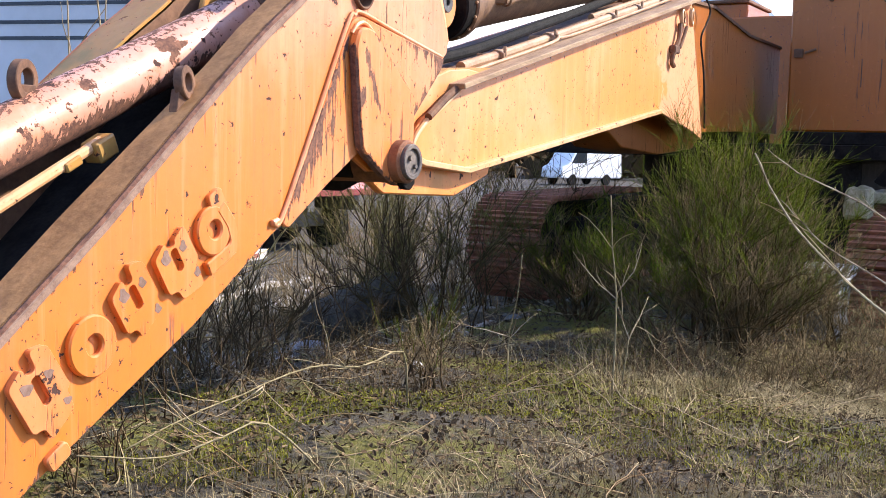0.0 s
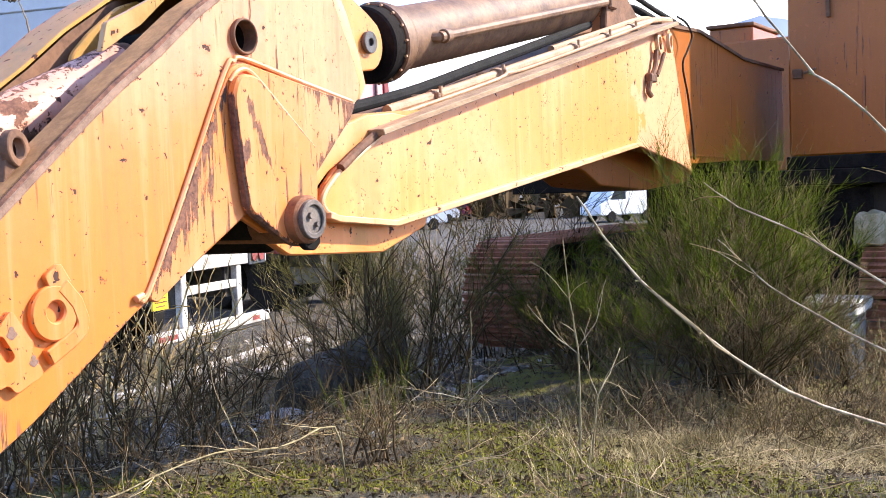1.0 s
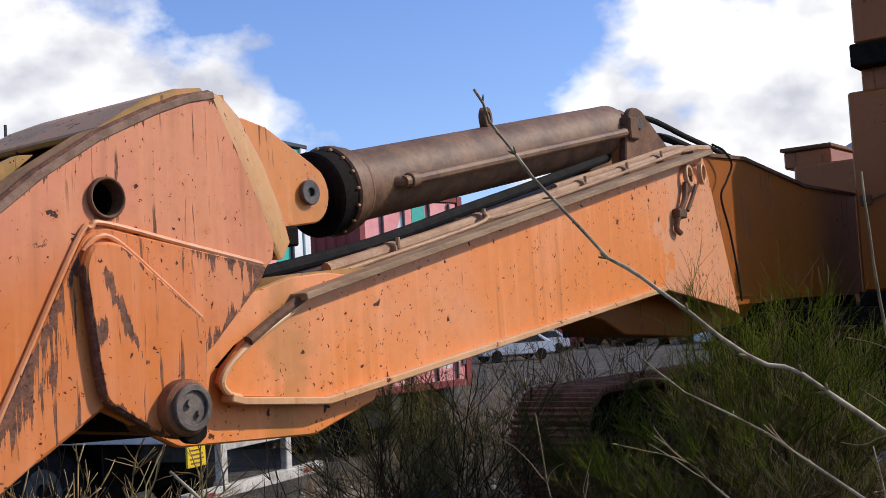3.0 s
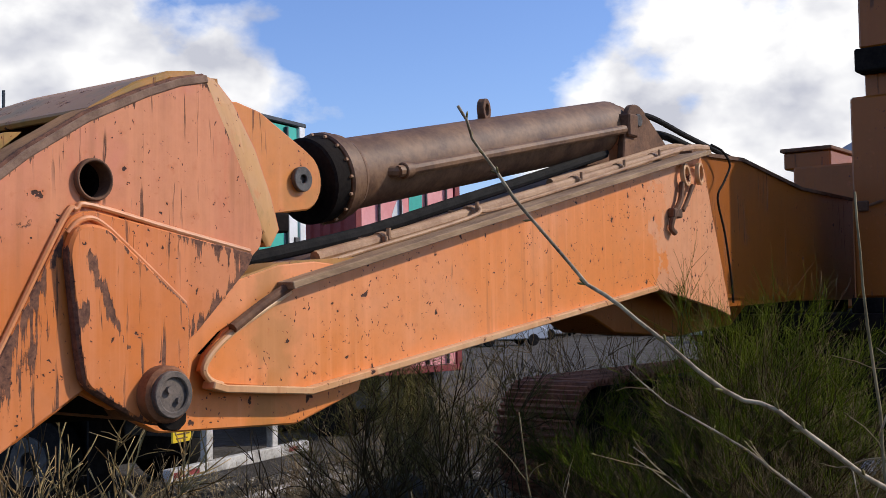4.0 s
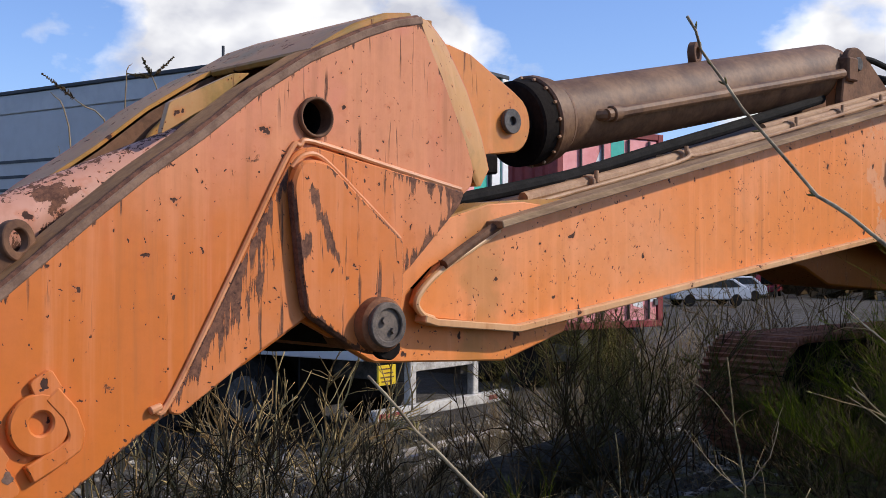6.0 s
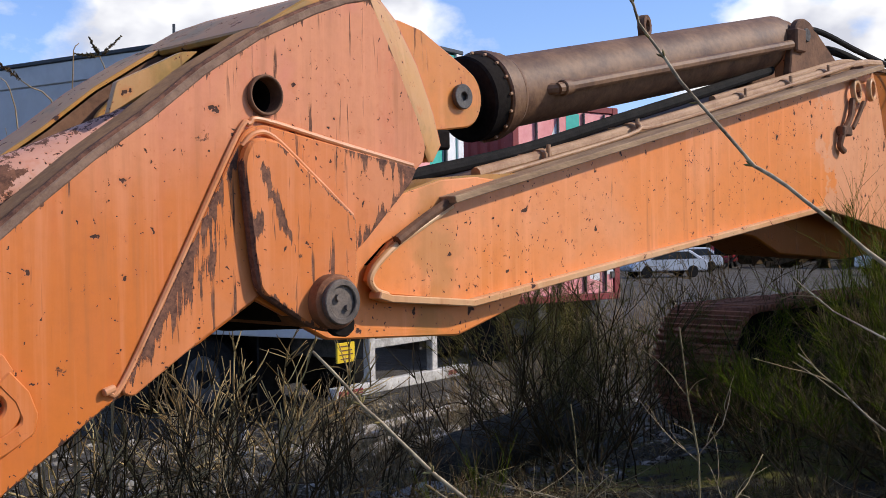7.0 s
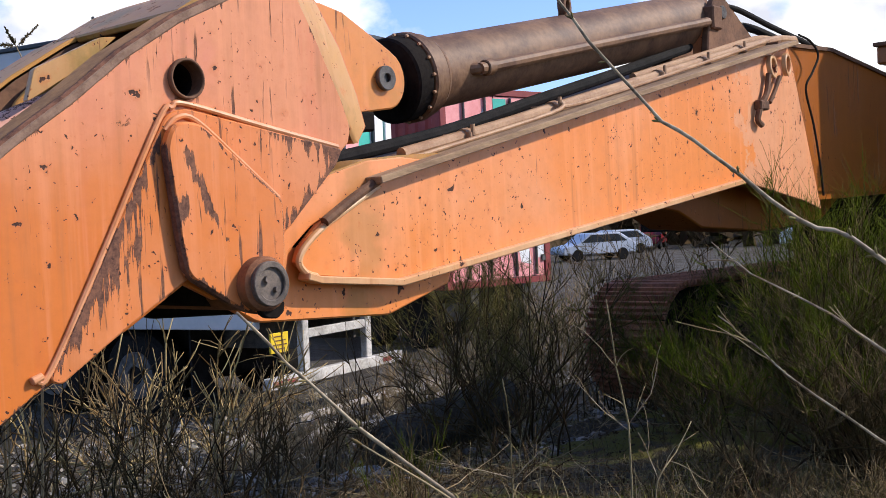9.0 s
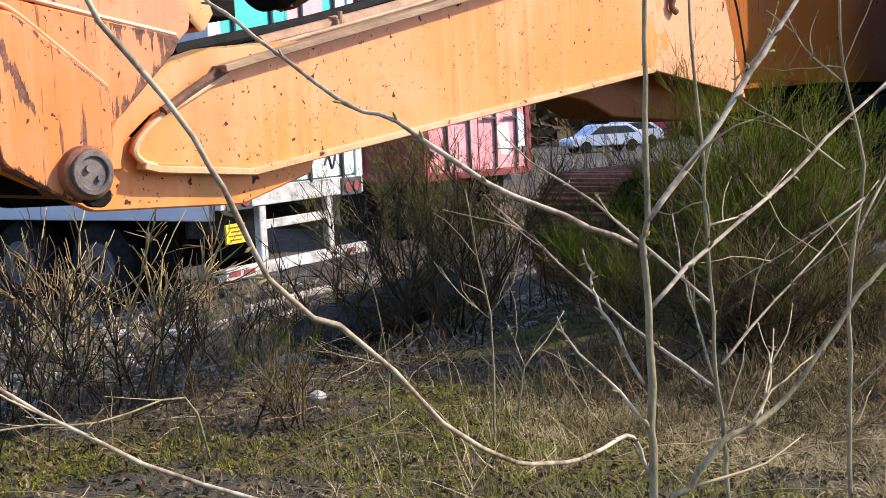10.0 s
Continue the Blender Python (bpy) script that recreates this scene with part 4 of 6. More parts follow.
def build_house():
    X = 13.0
    house = part("house", box(X, 16.4, 1.32, 2.87, 2.42, 4.30, 0.02), M_SHADE_ORANGE, digger, "dark orange machinery house in shade")
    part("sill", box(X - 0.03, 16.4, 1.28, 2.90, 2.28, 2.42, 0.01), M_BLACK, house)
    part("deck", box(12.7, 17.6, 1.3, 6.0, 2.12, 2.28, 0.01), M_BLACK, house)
    part("cab_wall", box(X + 0.12, 15.6, 1.30, 2.76, 4.302, 4.52, 0.01), M_SHADE_ORANGE, house)
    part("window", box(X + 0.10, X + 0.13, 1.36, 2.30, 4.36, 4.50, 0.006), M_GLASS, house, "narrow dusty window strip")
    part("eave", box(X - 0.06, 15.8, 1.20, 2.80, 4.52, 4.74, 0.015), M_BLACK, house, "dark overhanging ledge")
    part("upper_cab", box(X - 0.02, 15.6, 1.24, 2.765, 4.742, 5.5, 0.02), M_SHADE_ORANGE, house)
    for y in (2.45, 1.62):
        part("hinge", join(box(X - 0.05, X + 0.0, y - 0.05, y + 0.05, 4.00, 4.18, 0.01), plate([(X - 0.06, 3.82), (X - 0.0, 3.82), (X - 0.0, 4.02), (X - 0.06, 4.02)], y - 0.02, y + 0.02, 0.006)), M_RUST, house)
    part("latch", join(box(X - 0.04, X, 2.72, 2.82, 3.22, 3.32, 0.01), rod((X - 0.05, 2.70, 3.27), (X - 0.05, 2.58, 3.31), 0.014, seg=8)), M_RUST, house)
    for y in (1.68, 1.90, 2.1):
        part("stain_plate", box(X - 0.004, X + 0.01, y, y + 0.012, 2.9, 3.2, 0.0), M_RUST, house)
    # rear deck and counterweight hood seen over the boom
    part("rear_hood", box(16.6, 19.4, 3.0, 4.75, 2.28, 4.10, 0.03), M_SHADE_ORANGE, house, "orange rear engine hood")
    part("hood_box", box(16.9, 18.2, 4.36, 4.98, 4.102, 4.33, 0.02), M_SHADE_ORANGE, house)
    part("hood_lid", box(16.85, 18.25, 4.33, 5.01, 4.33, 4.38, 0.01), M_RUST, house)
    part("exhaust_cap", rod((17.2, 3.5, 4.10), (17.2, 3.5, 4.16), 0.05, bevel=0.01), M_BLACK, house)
    # black box put where only shade lies between boom and house
    part("shade_box", box(12.7, 14.2, 3.32, 4.04, 2.28, 3.3, 0.02), M_BLACK, house)
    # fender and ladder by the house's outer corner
    part("fender", plate(rounded([(12.9, 2.30), (13.0, 3.25), (13.5, 3.55), (15.5, 3.5), (15.6, 2.30)], [0.05, 0.35, 0.3, 0.1, 0.05], 6), 0.55, 1.31, 0.03), M_SHADE_ORANGE, house, "rounded orange side tank")
    part("walkway_rail", rod((13.2, 0.6, 4.05), (15.6, 0.6, 4.05), 0.03, seg=10), M_PALE, house)
    lad = part("ladder", strip([(12.96, 2.52), (12.96, 4.5)], 1.0, 1.05, 0.10), M_PALE, house, "pale perforated ladder rail leaning on the house")
    lad.matrix_basis = Matrix.Translation((12.9, 1.62, 2.5)) @ Matrix.Rotation(radians(17), 4, "X") @ Matrix.Translation((-12.9, -1.0, -2.5))
    # slew ring and undercarriage
    part("slew_ring", rod((14.2, MID, 1.62), (14.2, MID, 2.13), 1.15, seg=40, bevel=0.02), M_BLACK, digger)
    # undercarriage in black, the shadow under the house put into its colour
    part("car_body", join(box(13.0, 15.6, 2.35, 5.0, 0.95, 1.63, 0.05), box(12.9, 13.4, 1.9, 5.4, 0.9, 1.35, 0.05)), M_BLACK, digger, "undercarriage blackened for the shade under the house")
    # added black block that stands for the deep shadow beneath the deck
    part("underside_shade_box", box(12.95, 15.5, 2.04, 3.2, 1.36, 2.11, 0.03), M_BLACK, digger)
    part("ladder_skirt", plate([(1.90, 1.90), (1.64, 2.21), (1.48, 2.36), (1.30, 2.24), (1.05, 1.98), (0.72, 1.94), (0.72, 1.85), (1.82, 1.85)], 12.84, 12.93, 0.01), M_BLACK, house).matrix_basis = Matrix(((0, 1, 0, 0), (1, 0, 0, 0), (0, 0, 1, 0), (0, 0, 0, 1)))
    # a step plate over the track, caked with mud and moss
    caked = join(box(12.42, 12.86, 0.70, 2.02, 1.69, 1.80, 0.01), box(12.22, 12.50, 1.82, 2.09, 1.52, 1.84, 0.03))
    bmesh.ops.subdivide_edges(caked, edges=caked.edges[:], cuts=5, use_grid_fill=True)
    for v in caked.verts:
        v.co += Vector((0.4, 0.4, 1.0)) * 0.055 * noise.noise(v.co * 7)
    part("step_plate", caked, M_CAKED, digger, "step plate caked with grey mud and moss")


build_house()


def build_tracks():
    x0, x1, r, zc = 12.62, 16.3, 0.56, 0.98
    width, pitch = 0.92, 0.205
    # one shoe with three low ribs
    prof = [(-0.097, 0.0), (-0.097, 0.03), (-0.086, 0.075), (-0.070, 0.075), (-0.058, 0.022), (-0.018, 0.020), (-0.010, 0.066), (0.008, 0.066), (0.018, 0.020), (0.054, 0.022), (0.064, 0.070), (0.082, 0.070), (0.095, 0.020), (0.095, 0.0)]
    bm = bmesh.new()
    vs = [bm.verts.new((x, -width / 2, z)) for x, z in prof]
    f = bm.faces.new(vs)
    got = bmesh.ops.extrude_face_region(bm, geom=[f])
    bmesh.ops.translate(bm, vec=(0, width, 0), verts=[v for v in got["geom"] if isinstance(v, bmesh.types.BMVert)])
    bmesh.ops.recalc_face_normals(bm, faces=bm.faces[:])
    shoe = mesh_of("shoe", bm, M_SHOE)
    straight, arc = x1 - x0, math.pi * r
    total = 2 * straight + 2 * arc
    count = int(total / pitch)
    for yc in (1.55, 2 * MID - 1.55):
        track = part("track", join(box(x0 - 0.1, x1 + 0.1, yc - 0.2, yc + 0.2, zc - 0.49, zc + 0.50, 0.04), box(x0 + 0.4, x1 - 0.4, yc - 0.33, yc + 0.33, zc - 0.1, zc + 0.1, 0.04)), M_BLACK, digger, "crawler track with rusty ribbed shoes")
        for x in (x0, x1):
            part("idler", join(rod((x, yc - 0.1, zc), (x, yc + 0.1, zc), r - 0.06, seg=36, bevel=0.02), rod((x, yc - 0.24, zc), (x, yc + 0.24, zc), 0.16, seg=20, bevel=0.02)), M_RUST, track)
        for k in range(8):
            x = x0 + 0.5 + k * (straight - 1.0) / 7
            part("roller", rod((x, yc - 0.2, zc - 0.38), (x, yc + 0.2, zc - 0.38), 0.13, seg=18, bevel=0.01), M_RUST, track)
        for k in range(count):
            s = (k + 0.5) * total / count
            if s < straight:
                p, a = (x0 + s, zc + r), 0
            elif s < straight + arc:
                a = (s - straight) / r
                p = (x1 + r * math.sin(a), zc + r * math.cos(a))
            elif s < 2 * straight + arc:
                a = math.pi
                p = (x1 - (s - straight - arc), zc - r)
            else:
                a = math.pi + (s - 2 * straight - arc) / r
                p = (x0 + r * math.sin(a), zc + r * math.cos(a))
            ob = part("shoe", shoe, M_SHOE, track)
            ob.matrix_basis = Matrix.Translation((p[0], yc, p[1])) @ Matrix.Rotation(a, 4, "Y")


build_tracks()

# ---- yard behind ----
M_RED = plain("container_red", (0.36, 0.045, 0.04), (0.45, 0.075, 0.065), 2, 0.6)
M_DKRED = plain("dark_red_panel", (0.17, 0.02, 0.02), (0.24, 0.035, 0.03), 2, 0.6)
M_PINKC = plain("faded_red_door", (0.68, 0.22, 0.21), (0.80, 0.36, 0.34), 1.2, 0.6)
M_TEAL = plain("teal_panel", (0.04, 0.36, 0.28), (0.06, 0.46, 0.36), 2, 0.5)
M_FRAME = plain("dirty_white_frame", (0.24, 0.22, 0.19), (0.62, 0.60, 0.56), 5, 0.6)
M_WHITE = plain("white_panel", (0.62, 0.62, 0.60), (0.78, 0.78, 0.76), 3, 0.5)
M_GREY = plain("grey_cladding", (0.44, 0.425, 0.41), (0.54, 0.525, 0.51), 0.6, 0.5)
M_GREYD = plain("dark_cladding_gap", (0.03, 0.035, 0.04), (0.05, 0.055, 0.06), 2, 0.6)
M_LIGHTGREY = plain("pale_fascia", (0.46, 0.45, 0.44), (0.58, 0.57, 0.55), 1.0, 0.5)
M_BLUEGREY = plain("blue_grey_panel", (0.12, 0.18, 0.28), (0.20, 0.26, 0.36), 2, 0.5)
M_YELLOW = plain("yellow_plate", (0.68, 0.47, 0.02), (0.75, 0.53, 0.03), 4, 0.4)
M_TYRE = plain("tyre_rubber", (0.009, 0.008, 0.007), (0.022, 0.020, 0.018), 10, 0.9, spec=0.1)
M_LAMP = plain("red_lamp", (0.15, 0.018, 0.016), (0.30, 0.07, 0.06), 9, 0.5)
M_SILVER = plain("silver_car_paint", (0.45, 0.47, 0.50), (0.55, 0.57, 0.60), 1, 0.25, 0.3)
M_CARRED = plain("red_car_paint", (0.17, 0.015, 0.02), (0.22, 0.025, 0.03), 1, 0.25)
M_DARKGLASS = plain("car_glass", (0.02, 0.025, 0.03), (0.03, 0.035, 0.04), 1, 0.08)


def local(at, turn):
    return Matrix.Translation(at) @ Matrix.Rotation(turn, 4, "Z")


def moved(bm, m):
    bm.transform(m)
    return bm


def corrugated(length, height, pitch=0.28, depth=0.036):
    """A sheet in x and z with upright folds towards -y."""
    bm = bmesh.new()
    xs = []
    x = 0.0
    while x < length - pitch:
        xs += [(x, 0), (x + pitch * 0.35, 0), (x + pitch * 0.5, -depth), (x + pitch * 0.85, -depth)]
        x += pitch
    xs.append((length, 0))
    lo = [bm.verts.new((a, b, 0)) for a, b in xs]
    hi = [bm.verts.new((a, b, height)) for a, b in xs]
    for k in range(len(xs) - 1):
        bm.faces.new((lo[k], lo[k + 1], hi[k + 1], hi[k]))
    got = bmesh.ops.extrude_face_region(bm, geom=bm.faces[:])
    bmesh.ops.translate(bm, vec=(0, 0.04, 0), verts=[v for v in got["geom"] if isinstance(v, bmesh.types.BMVert)])
    bmesh.ops.recalc_face_normals(bm, faces=bm.faces[:])
    return bm


def container(at, turn, paint, side, label, length=6.06, rods=True, art=None, W=2.57, Hh=3.0):
    """A shipping container. Its doors face local -x, its right flank local -y; at: the corner between them."""
    m = local(at, turn)
    box_ = thing("shipping_container", at, label, "container", "containers in the yard")
    part("flank", moved(corrugated(length - 0.3, Hh - 0.24), m @ Matrix.Translation((0.15, 0.03, 0.14))), side, box_)
    part("far_flank", moved(corrugated(length - 0.3, Hh - 0.24), m @ Matrix.Translation((0.15, W - 0.06, 0.14))), side, box_)
    part("roof", moved(box(0.05, length - 0.05, 0.05, W - 0.05, Hh - 0.05, Hh - 0.01, 0.0), m), side, box_)
    part("underside", moved(box(0.05, length - 0.05, 0.05, W - 0.05, 0.02, 0.14, 0.0), m), M_STEEL, box_)
    part("end_wall", moved(box(length - 0.1, length - 0.05, 0.05, W - 0.05, 0.1, Hh - 0.05, 0.0), m), side, box_)
    for x in (0.0, length - 0.15):
        for y in (0.0, W - 0.15):
            part("corner_post", moved(box(x, x + 0.15, y, y + 0.15, 0, Hh, 0.012), m), M_DKRED, box_)
    for z in (0.0, Hh - 0.12):
        for y in (0.0, W - 0.1):
            part("side_rail", moved(box(0.15, length - 0.15, y, y + 0.1, z, z + 0.12, 0.008), m), M_DKRED, box_)
        part("sill_rail", moved(box(0.0, 0.12, 0.15, W - 0.15, z, z + 0.12, 0.008), m), M_DKRED, box_)
    for k in range(2):
        y = 0.15 + k * (W - 0.3) / 2
        door = part("door", moved(box(0.03, 0.075, y + 0.01, y + (W - 0.3) / 2 - 0.01, 0.13, Hh - 0.13, 0.006), m), paint, box_)
        if rods:
            for yy in (y + 0.24, y + 0.78):
                part("lock_rod", moved(rod((0.0, yy, 0.15), (0.0, yy, Hh - 0.15), 0.024, seg=8), m), M_STEEL, door)
                part("handle", moved(box(-0.03, 0.0, yy - 0.02, yy + 0.34, 1.05, 1.09, 0.004), m), M_STEEL, door)
            for z in (0.4, 1.3, 2.2):
                part("door_hinge", moved(box(-0.005, 0.05, y + (0.0 if k == 0 else (W - 0.3) / 2 - 0.1), y + (0.09 if k == 0 else (W - 0.3) / 2 - 0.01), z, z + 0.12, 0.004), m), M_STEEL, door)
    for outline, mat in art or ():
        bm = bmesh.new()
        bm.faces.new([bm.verts.new((0.026, y, z)) for y, z in outline])
        part("painted_shape", moved(bm, m), mat, box_)
    return box_


def build_containers():
    # doors towards the sun; the far one stands behind and looks over its shoulder
    spots = (((19.9, 12.5, 1.12), radians(83.4), 2.7, 3.62), ((26.0, 17.4, 1.1), radians(80), 2.55, 4.05))
    container(*spots[0][:2], M_PINKC, M_DKRED, "faded pink and red shipping container with lock rods and painted shapes", 7.2, True,
              [([(1.02, 1.75), (1.36, 1.75), (1.36, 3.45), (1.02, 3.45)], M_TEAL),
               ([(1.40, 1.5), (1.62, 1.4), (1.80, 2.9), (1.55, 3.4)], M_WHITE),
               ([(0.25, 2.6), (0.85, 2.3), (0.85, 2.5), (0.25, 2.9)], M_WHITE),
               ([(0.10, 0.5), (0.40, 0.45), (0.44, 1.2), (0.16, 1.1)], M_WHITE),
               ([(0.52, 0.35), (0.78, 0.4), (0.9, 0.9), (0.6, 1.0)], M_WHITE)], spots[0][2], spots[0][3])
    container(*spots[1][:2], M_RED, M_RED, "weathered red shipping container behind another", 8.0, True, (), spots[1][2], spots[1][3])
    for at, turn, wide, high in spots:
        m = local((at[0], at[1], 0), turn)
        ch = thing("container_trailer", (at[0], at[1], 0.0), "dark skeletal trailer under a container", "trailer", "container trailers")
        for y in (0.5, 1.85):
            part("beam", moved(box(0.1, 6.5, y, y + 0.2, 0.82, at[2], 0.01), m), M_STEEL, ch)
        for x in (1.2, 2.5):
            for y in (0.05, 2.12):
                part("wheel", moved(rod((x, y, 0.5), (x, y + 0.36, 0.5), 0.5, seg=26, bevel=0.04), m), M_TYRE, ch)
            part("axle", moved(rod((x, 0.3, 0.5), (x, 2.3, 0.5), 0.07, seg=10), m), M_STEEL, ch)
            part("hanger", moved(box(x - 0.1, x + 0.1, 0.5, 2.05, 0.45, 0.82, 0.01), m), M_STEEL, ch)
        part("support_leg", moved(box(5.5, 5.7, 0.5, 2.05, 0.0, 0.82, 0.01), m), M_STEEL, ch)


build_containers()


def build_trailer():
    """A tall grey box trailer with its painted doors at the rear."""
    turn = math.atan2(0.62, 2.88)
    m = local((10.66, 9.85, 0.0), turn)      # local x along the rear, local y forwards along the flank
    tr = thing("box_trailer", (10.66, 9.85, 0.0), "tall grey box trailer with painted rear doors", "trailer")
    L, W, top = 14.0, 2.95, 4.92
    part("bumper_bar", moved(box(0.0, W, -0.02, 0.10, 0.44, 0.58, 0.008), m), M_FRAME, tr, "white underrun bar with red flashes")
    for x in (0.05, 0.32, 2.45):
        part("reflector", moved(box(x, x + 0.2, -0.026, -0.018, 0.48, 0.54, 0.0), m), M_LAMP, tr)
    for x in (0.72, 2.12):
        part("upright", moved(box(x, x + 0.13, 0.02, 0.12, 0.58, 1.28, 0.01), m), M_FRAME, tr)
    part("cross_bar", moved(box(0.85, 2.12, 0.03, 0.11, 0.98, 1.09, 0.008), m), M_FRAME, tr)
    part("chassis", moved(join(box(0.75, 0.95, 0.14, L, 0.85, 1.27, 0.01), box(2.0, 2.2, 0.14, L, 0.85, 1.27, 0.01)), m), M_STEEL, tr)
    part("rear_frame", moved(box(0.0, W, 0.0, 0.14, 1.28, 1.52, 0.01), m), M_FRAME, tr)
    part("box_body", moved(box(0.0, W, 0.16, L, 1.30, top - 0.35, 0.02), m), M_GREY, tr, "grey panelled flank")
    part("side_rail", moved(box(-0.03, 0.08, 0.16, L, 1.16, 1.40, 0.01), m), M_LIGHTGREY, tr)
    part("top_band", moved(box(-0.015, W + 0.015, 0.15, L, top - 0.35, top - 0.06, 0.01), m), M_LIGHTGREY, tr)
    part("roof_edge", moved(box(-0.04, W + 0.04, 0.0, L, top - 0.06, top, 0.012), m), M_GREYD, tr)
    for z in (3.40, 3.60, 3.83):
        part("groove", moved(box(-0.012, 0.002, 0.34, L, z - 0.02, z + 0.025, 0.0), m), M_GREYD, tr)
    part("corner_post", moved(box(-0.01, 0.14, 0.0, 0.20, 1.5, top - 0.06, 0.01), m), M_LIGHTGREY, tr)
    part("corner_post", moved(box(W - 0.14, W + 0.01, 0.0, 0.20, 1.5, top - 0.06, 0.01), m), M_WHITE, tr)
    for k in range(2):
        x0 = 0.15 + k * (W - 0.3) / 2
        x1 = x0 + (W - 0.3) / 2 - 0.01
        door = part("rear_door", moved(box(x0, x1, 0.03, 0.10, 1.53, top - 0.08, 0.008), m), M_TEAL if k else M_WHITE, tr, "painted rear door")
        for xx in (x0 + 0.3, x1 - 0.3):
            part("lock_rod", moved(rod((xx, 0.0, 1.5), (xx, 0.0, top - 0.1), 0.026, seg=8), m), M_GREYD, door)
        for z in (2.0, 3.2, 4.4):
            part("door_hinge", moved(box(x0 if not k else x1 - 0.1, x0 + 0.1 if not k else x1, 0.0, 0.03, z, z + 0.14, 0.004), m), M_STEEL, door)

    def art(pts, mat):
        bm = bmesh.new()
        bm.faces.new([bm.verts.new((x, 0.026, z)) for x, z in rounded(pts, 0.12, 4)])
        part("painted_shape", moved(bm, m), mat, tr)

    art([(0.25, 3.0), (1.45, 2.95), (1.45, 3.75), (0.9, 4.05), (0.25, 3.7)], M_TEAL)
    art([(0.3, 3.85), (0.85, 4.15), (1.45, 3.85), (1.45, 4.6), (0.3, 4.6)], M_PINKC)
    art([(1.52, 3.3), (2.1, 3.2), (2.3, 3.9), (1.9, 4.5), (1.52, 4.4)], M_PINKC)
    art([(0.16, 1.54), (1.46, 1.54), (1.46, 2.5), (0.7, 2.7), (0.16, 2.5)], M_WHITE)
    art([(1.49, 1.54), (2.79, 1.54), (2.79, 2.6), (1.9, 2.8), (1.49, 2.6)], M_WHITE)
    art([(2.45, 2.9), (2.78, 2.9), (2.78, 4.5), (2.45, 4.5)], M_WHITE)
    rng = random.Random(11)
    for k in range(9):
        x, z = rng.uniform(0.2, 2.6), rng.uniform(1.6, 2.6)
        part("scrawl", moved(hose([(x, 0.02, z), (x + 0.1, 0.02, z + rng.uniform(0.05, 0.3)), (x + 0.17, 0.02, z - 0.05), (x + 0.26, 0.02, z + 0.12)], 0.018, 5), m), M_GREYD, tr)
    part("yellow_plate", moved(box(0.14, 0.48, 0.06, 0.09, 0.86, 1.10, 0.004), m), M_YELLOW, tr, "yellow plate with dark bars")
    for z, x0, x1 in ((0.90, 0.20, 0.40), (0.95, 0.18, 0.44), (1.0, 0.22, 0.42), (1.05, 0.18, 0.36)):
        part("plate_bar", moved(box(x0, x1, 0.054, 0.061, z, z + 0.014, 0.0), m), M_RUST, tr)
    for x in (0.12, W - 0.5):
        part("lamp_box", moved(box(x - 0.04, x + 0.44, -0.02, 0.0, 1.26, 1.50, 0.01), m), M_GREYD, tr)
        for dx in (0.10, 0.30):
            part("tail_lamp", moved(rod((x + dx, -0.04, 1.38), (x + dx, -0.015, 1.38), 0.075, seg=16), m), M_LAMP, tr)
    for y in (2.2, 3.7, 5.2):
        for x in (0.10, W - 0.45):
            w = part("wheel", moved(rod((x, y, 0.56), (x + 0.36, y, 0.56), 0.56, seg=28, bevel=0.05), m), M_TYRE, tr)
            part("rim", moved(ring((x - 0.005 if x < 1 else x + 0.365, y, 0.56), (1, 0, 0), 0.30, 0.12, 0.05), m), M_STEEL, w)
    # added black boxes, a solid fill for the shade below the trailer
    part("underbody_dark_fill", moved(join(box(0.55, W - 0.55, 1.6, 6.2, 0.42, 0.86, 0.03), box(0.62, W - 0.62, 1.3, 12.0, 0.80, 1.28, 0.02)), m), M_BLACK, tr, "black boxes filling the space under the trailer with shade")
    part("battery_box", moved(box(0.06, 0.5, 9.7, 11.2, 0.45, 1.2, 0.02), m), M_BLACK, tr)
    part("mudflap", moved(box(0.08, 0.55, 1.25, 1.28, 0.2, 1.2, 0.0), m), M_TYRE, tr)
    part("skirt_panel", moved(box(-0.01, 0.02, 6.4, 9.4, 0.42, 1.12, 0.006), m), M_BLUEGREY, tr, "blue and white skirt panel")
    part("skirt_stripe", moved(box(-0.018, -0.008, 6.5, 9.3, 0.55, 0.72, 0.0), m), M_WHITE, tr)
    for k in range(5):
        part("plain_bar", moved(box(-0.018, -0.008, 6.7 + 0.5 * k, 7.05 + 0.5 * k, 0.86, 1.0, 0.0), m), M_WHITE, tr)
    part("mudguard", moved(ring((0.28, 5.2, 0.60), (1, 0, 0), 0.66, 0.62, 0.4), m), M_WHITE, tr)
    part("landing_leg", moved(box(0.4, 0.6, 12.0, 12.2, 0.0, 1.0, 0.01), m), M_STEEL, tr)
    part("roof_aerial", moved(rod((0.3, 2.85, top), (0.3, 2.85, top + 0.30), 0.02, seg=6), m), M_GREYD, tr)


build_trailer()


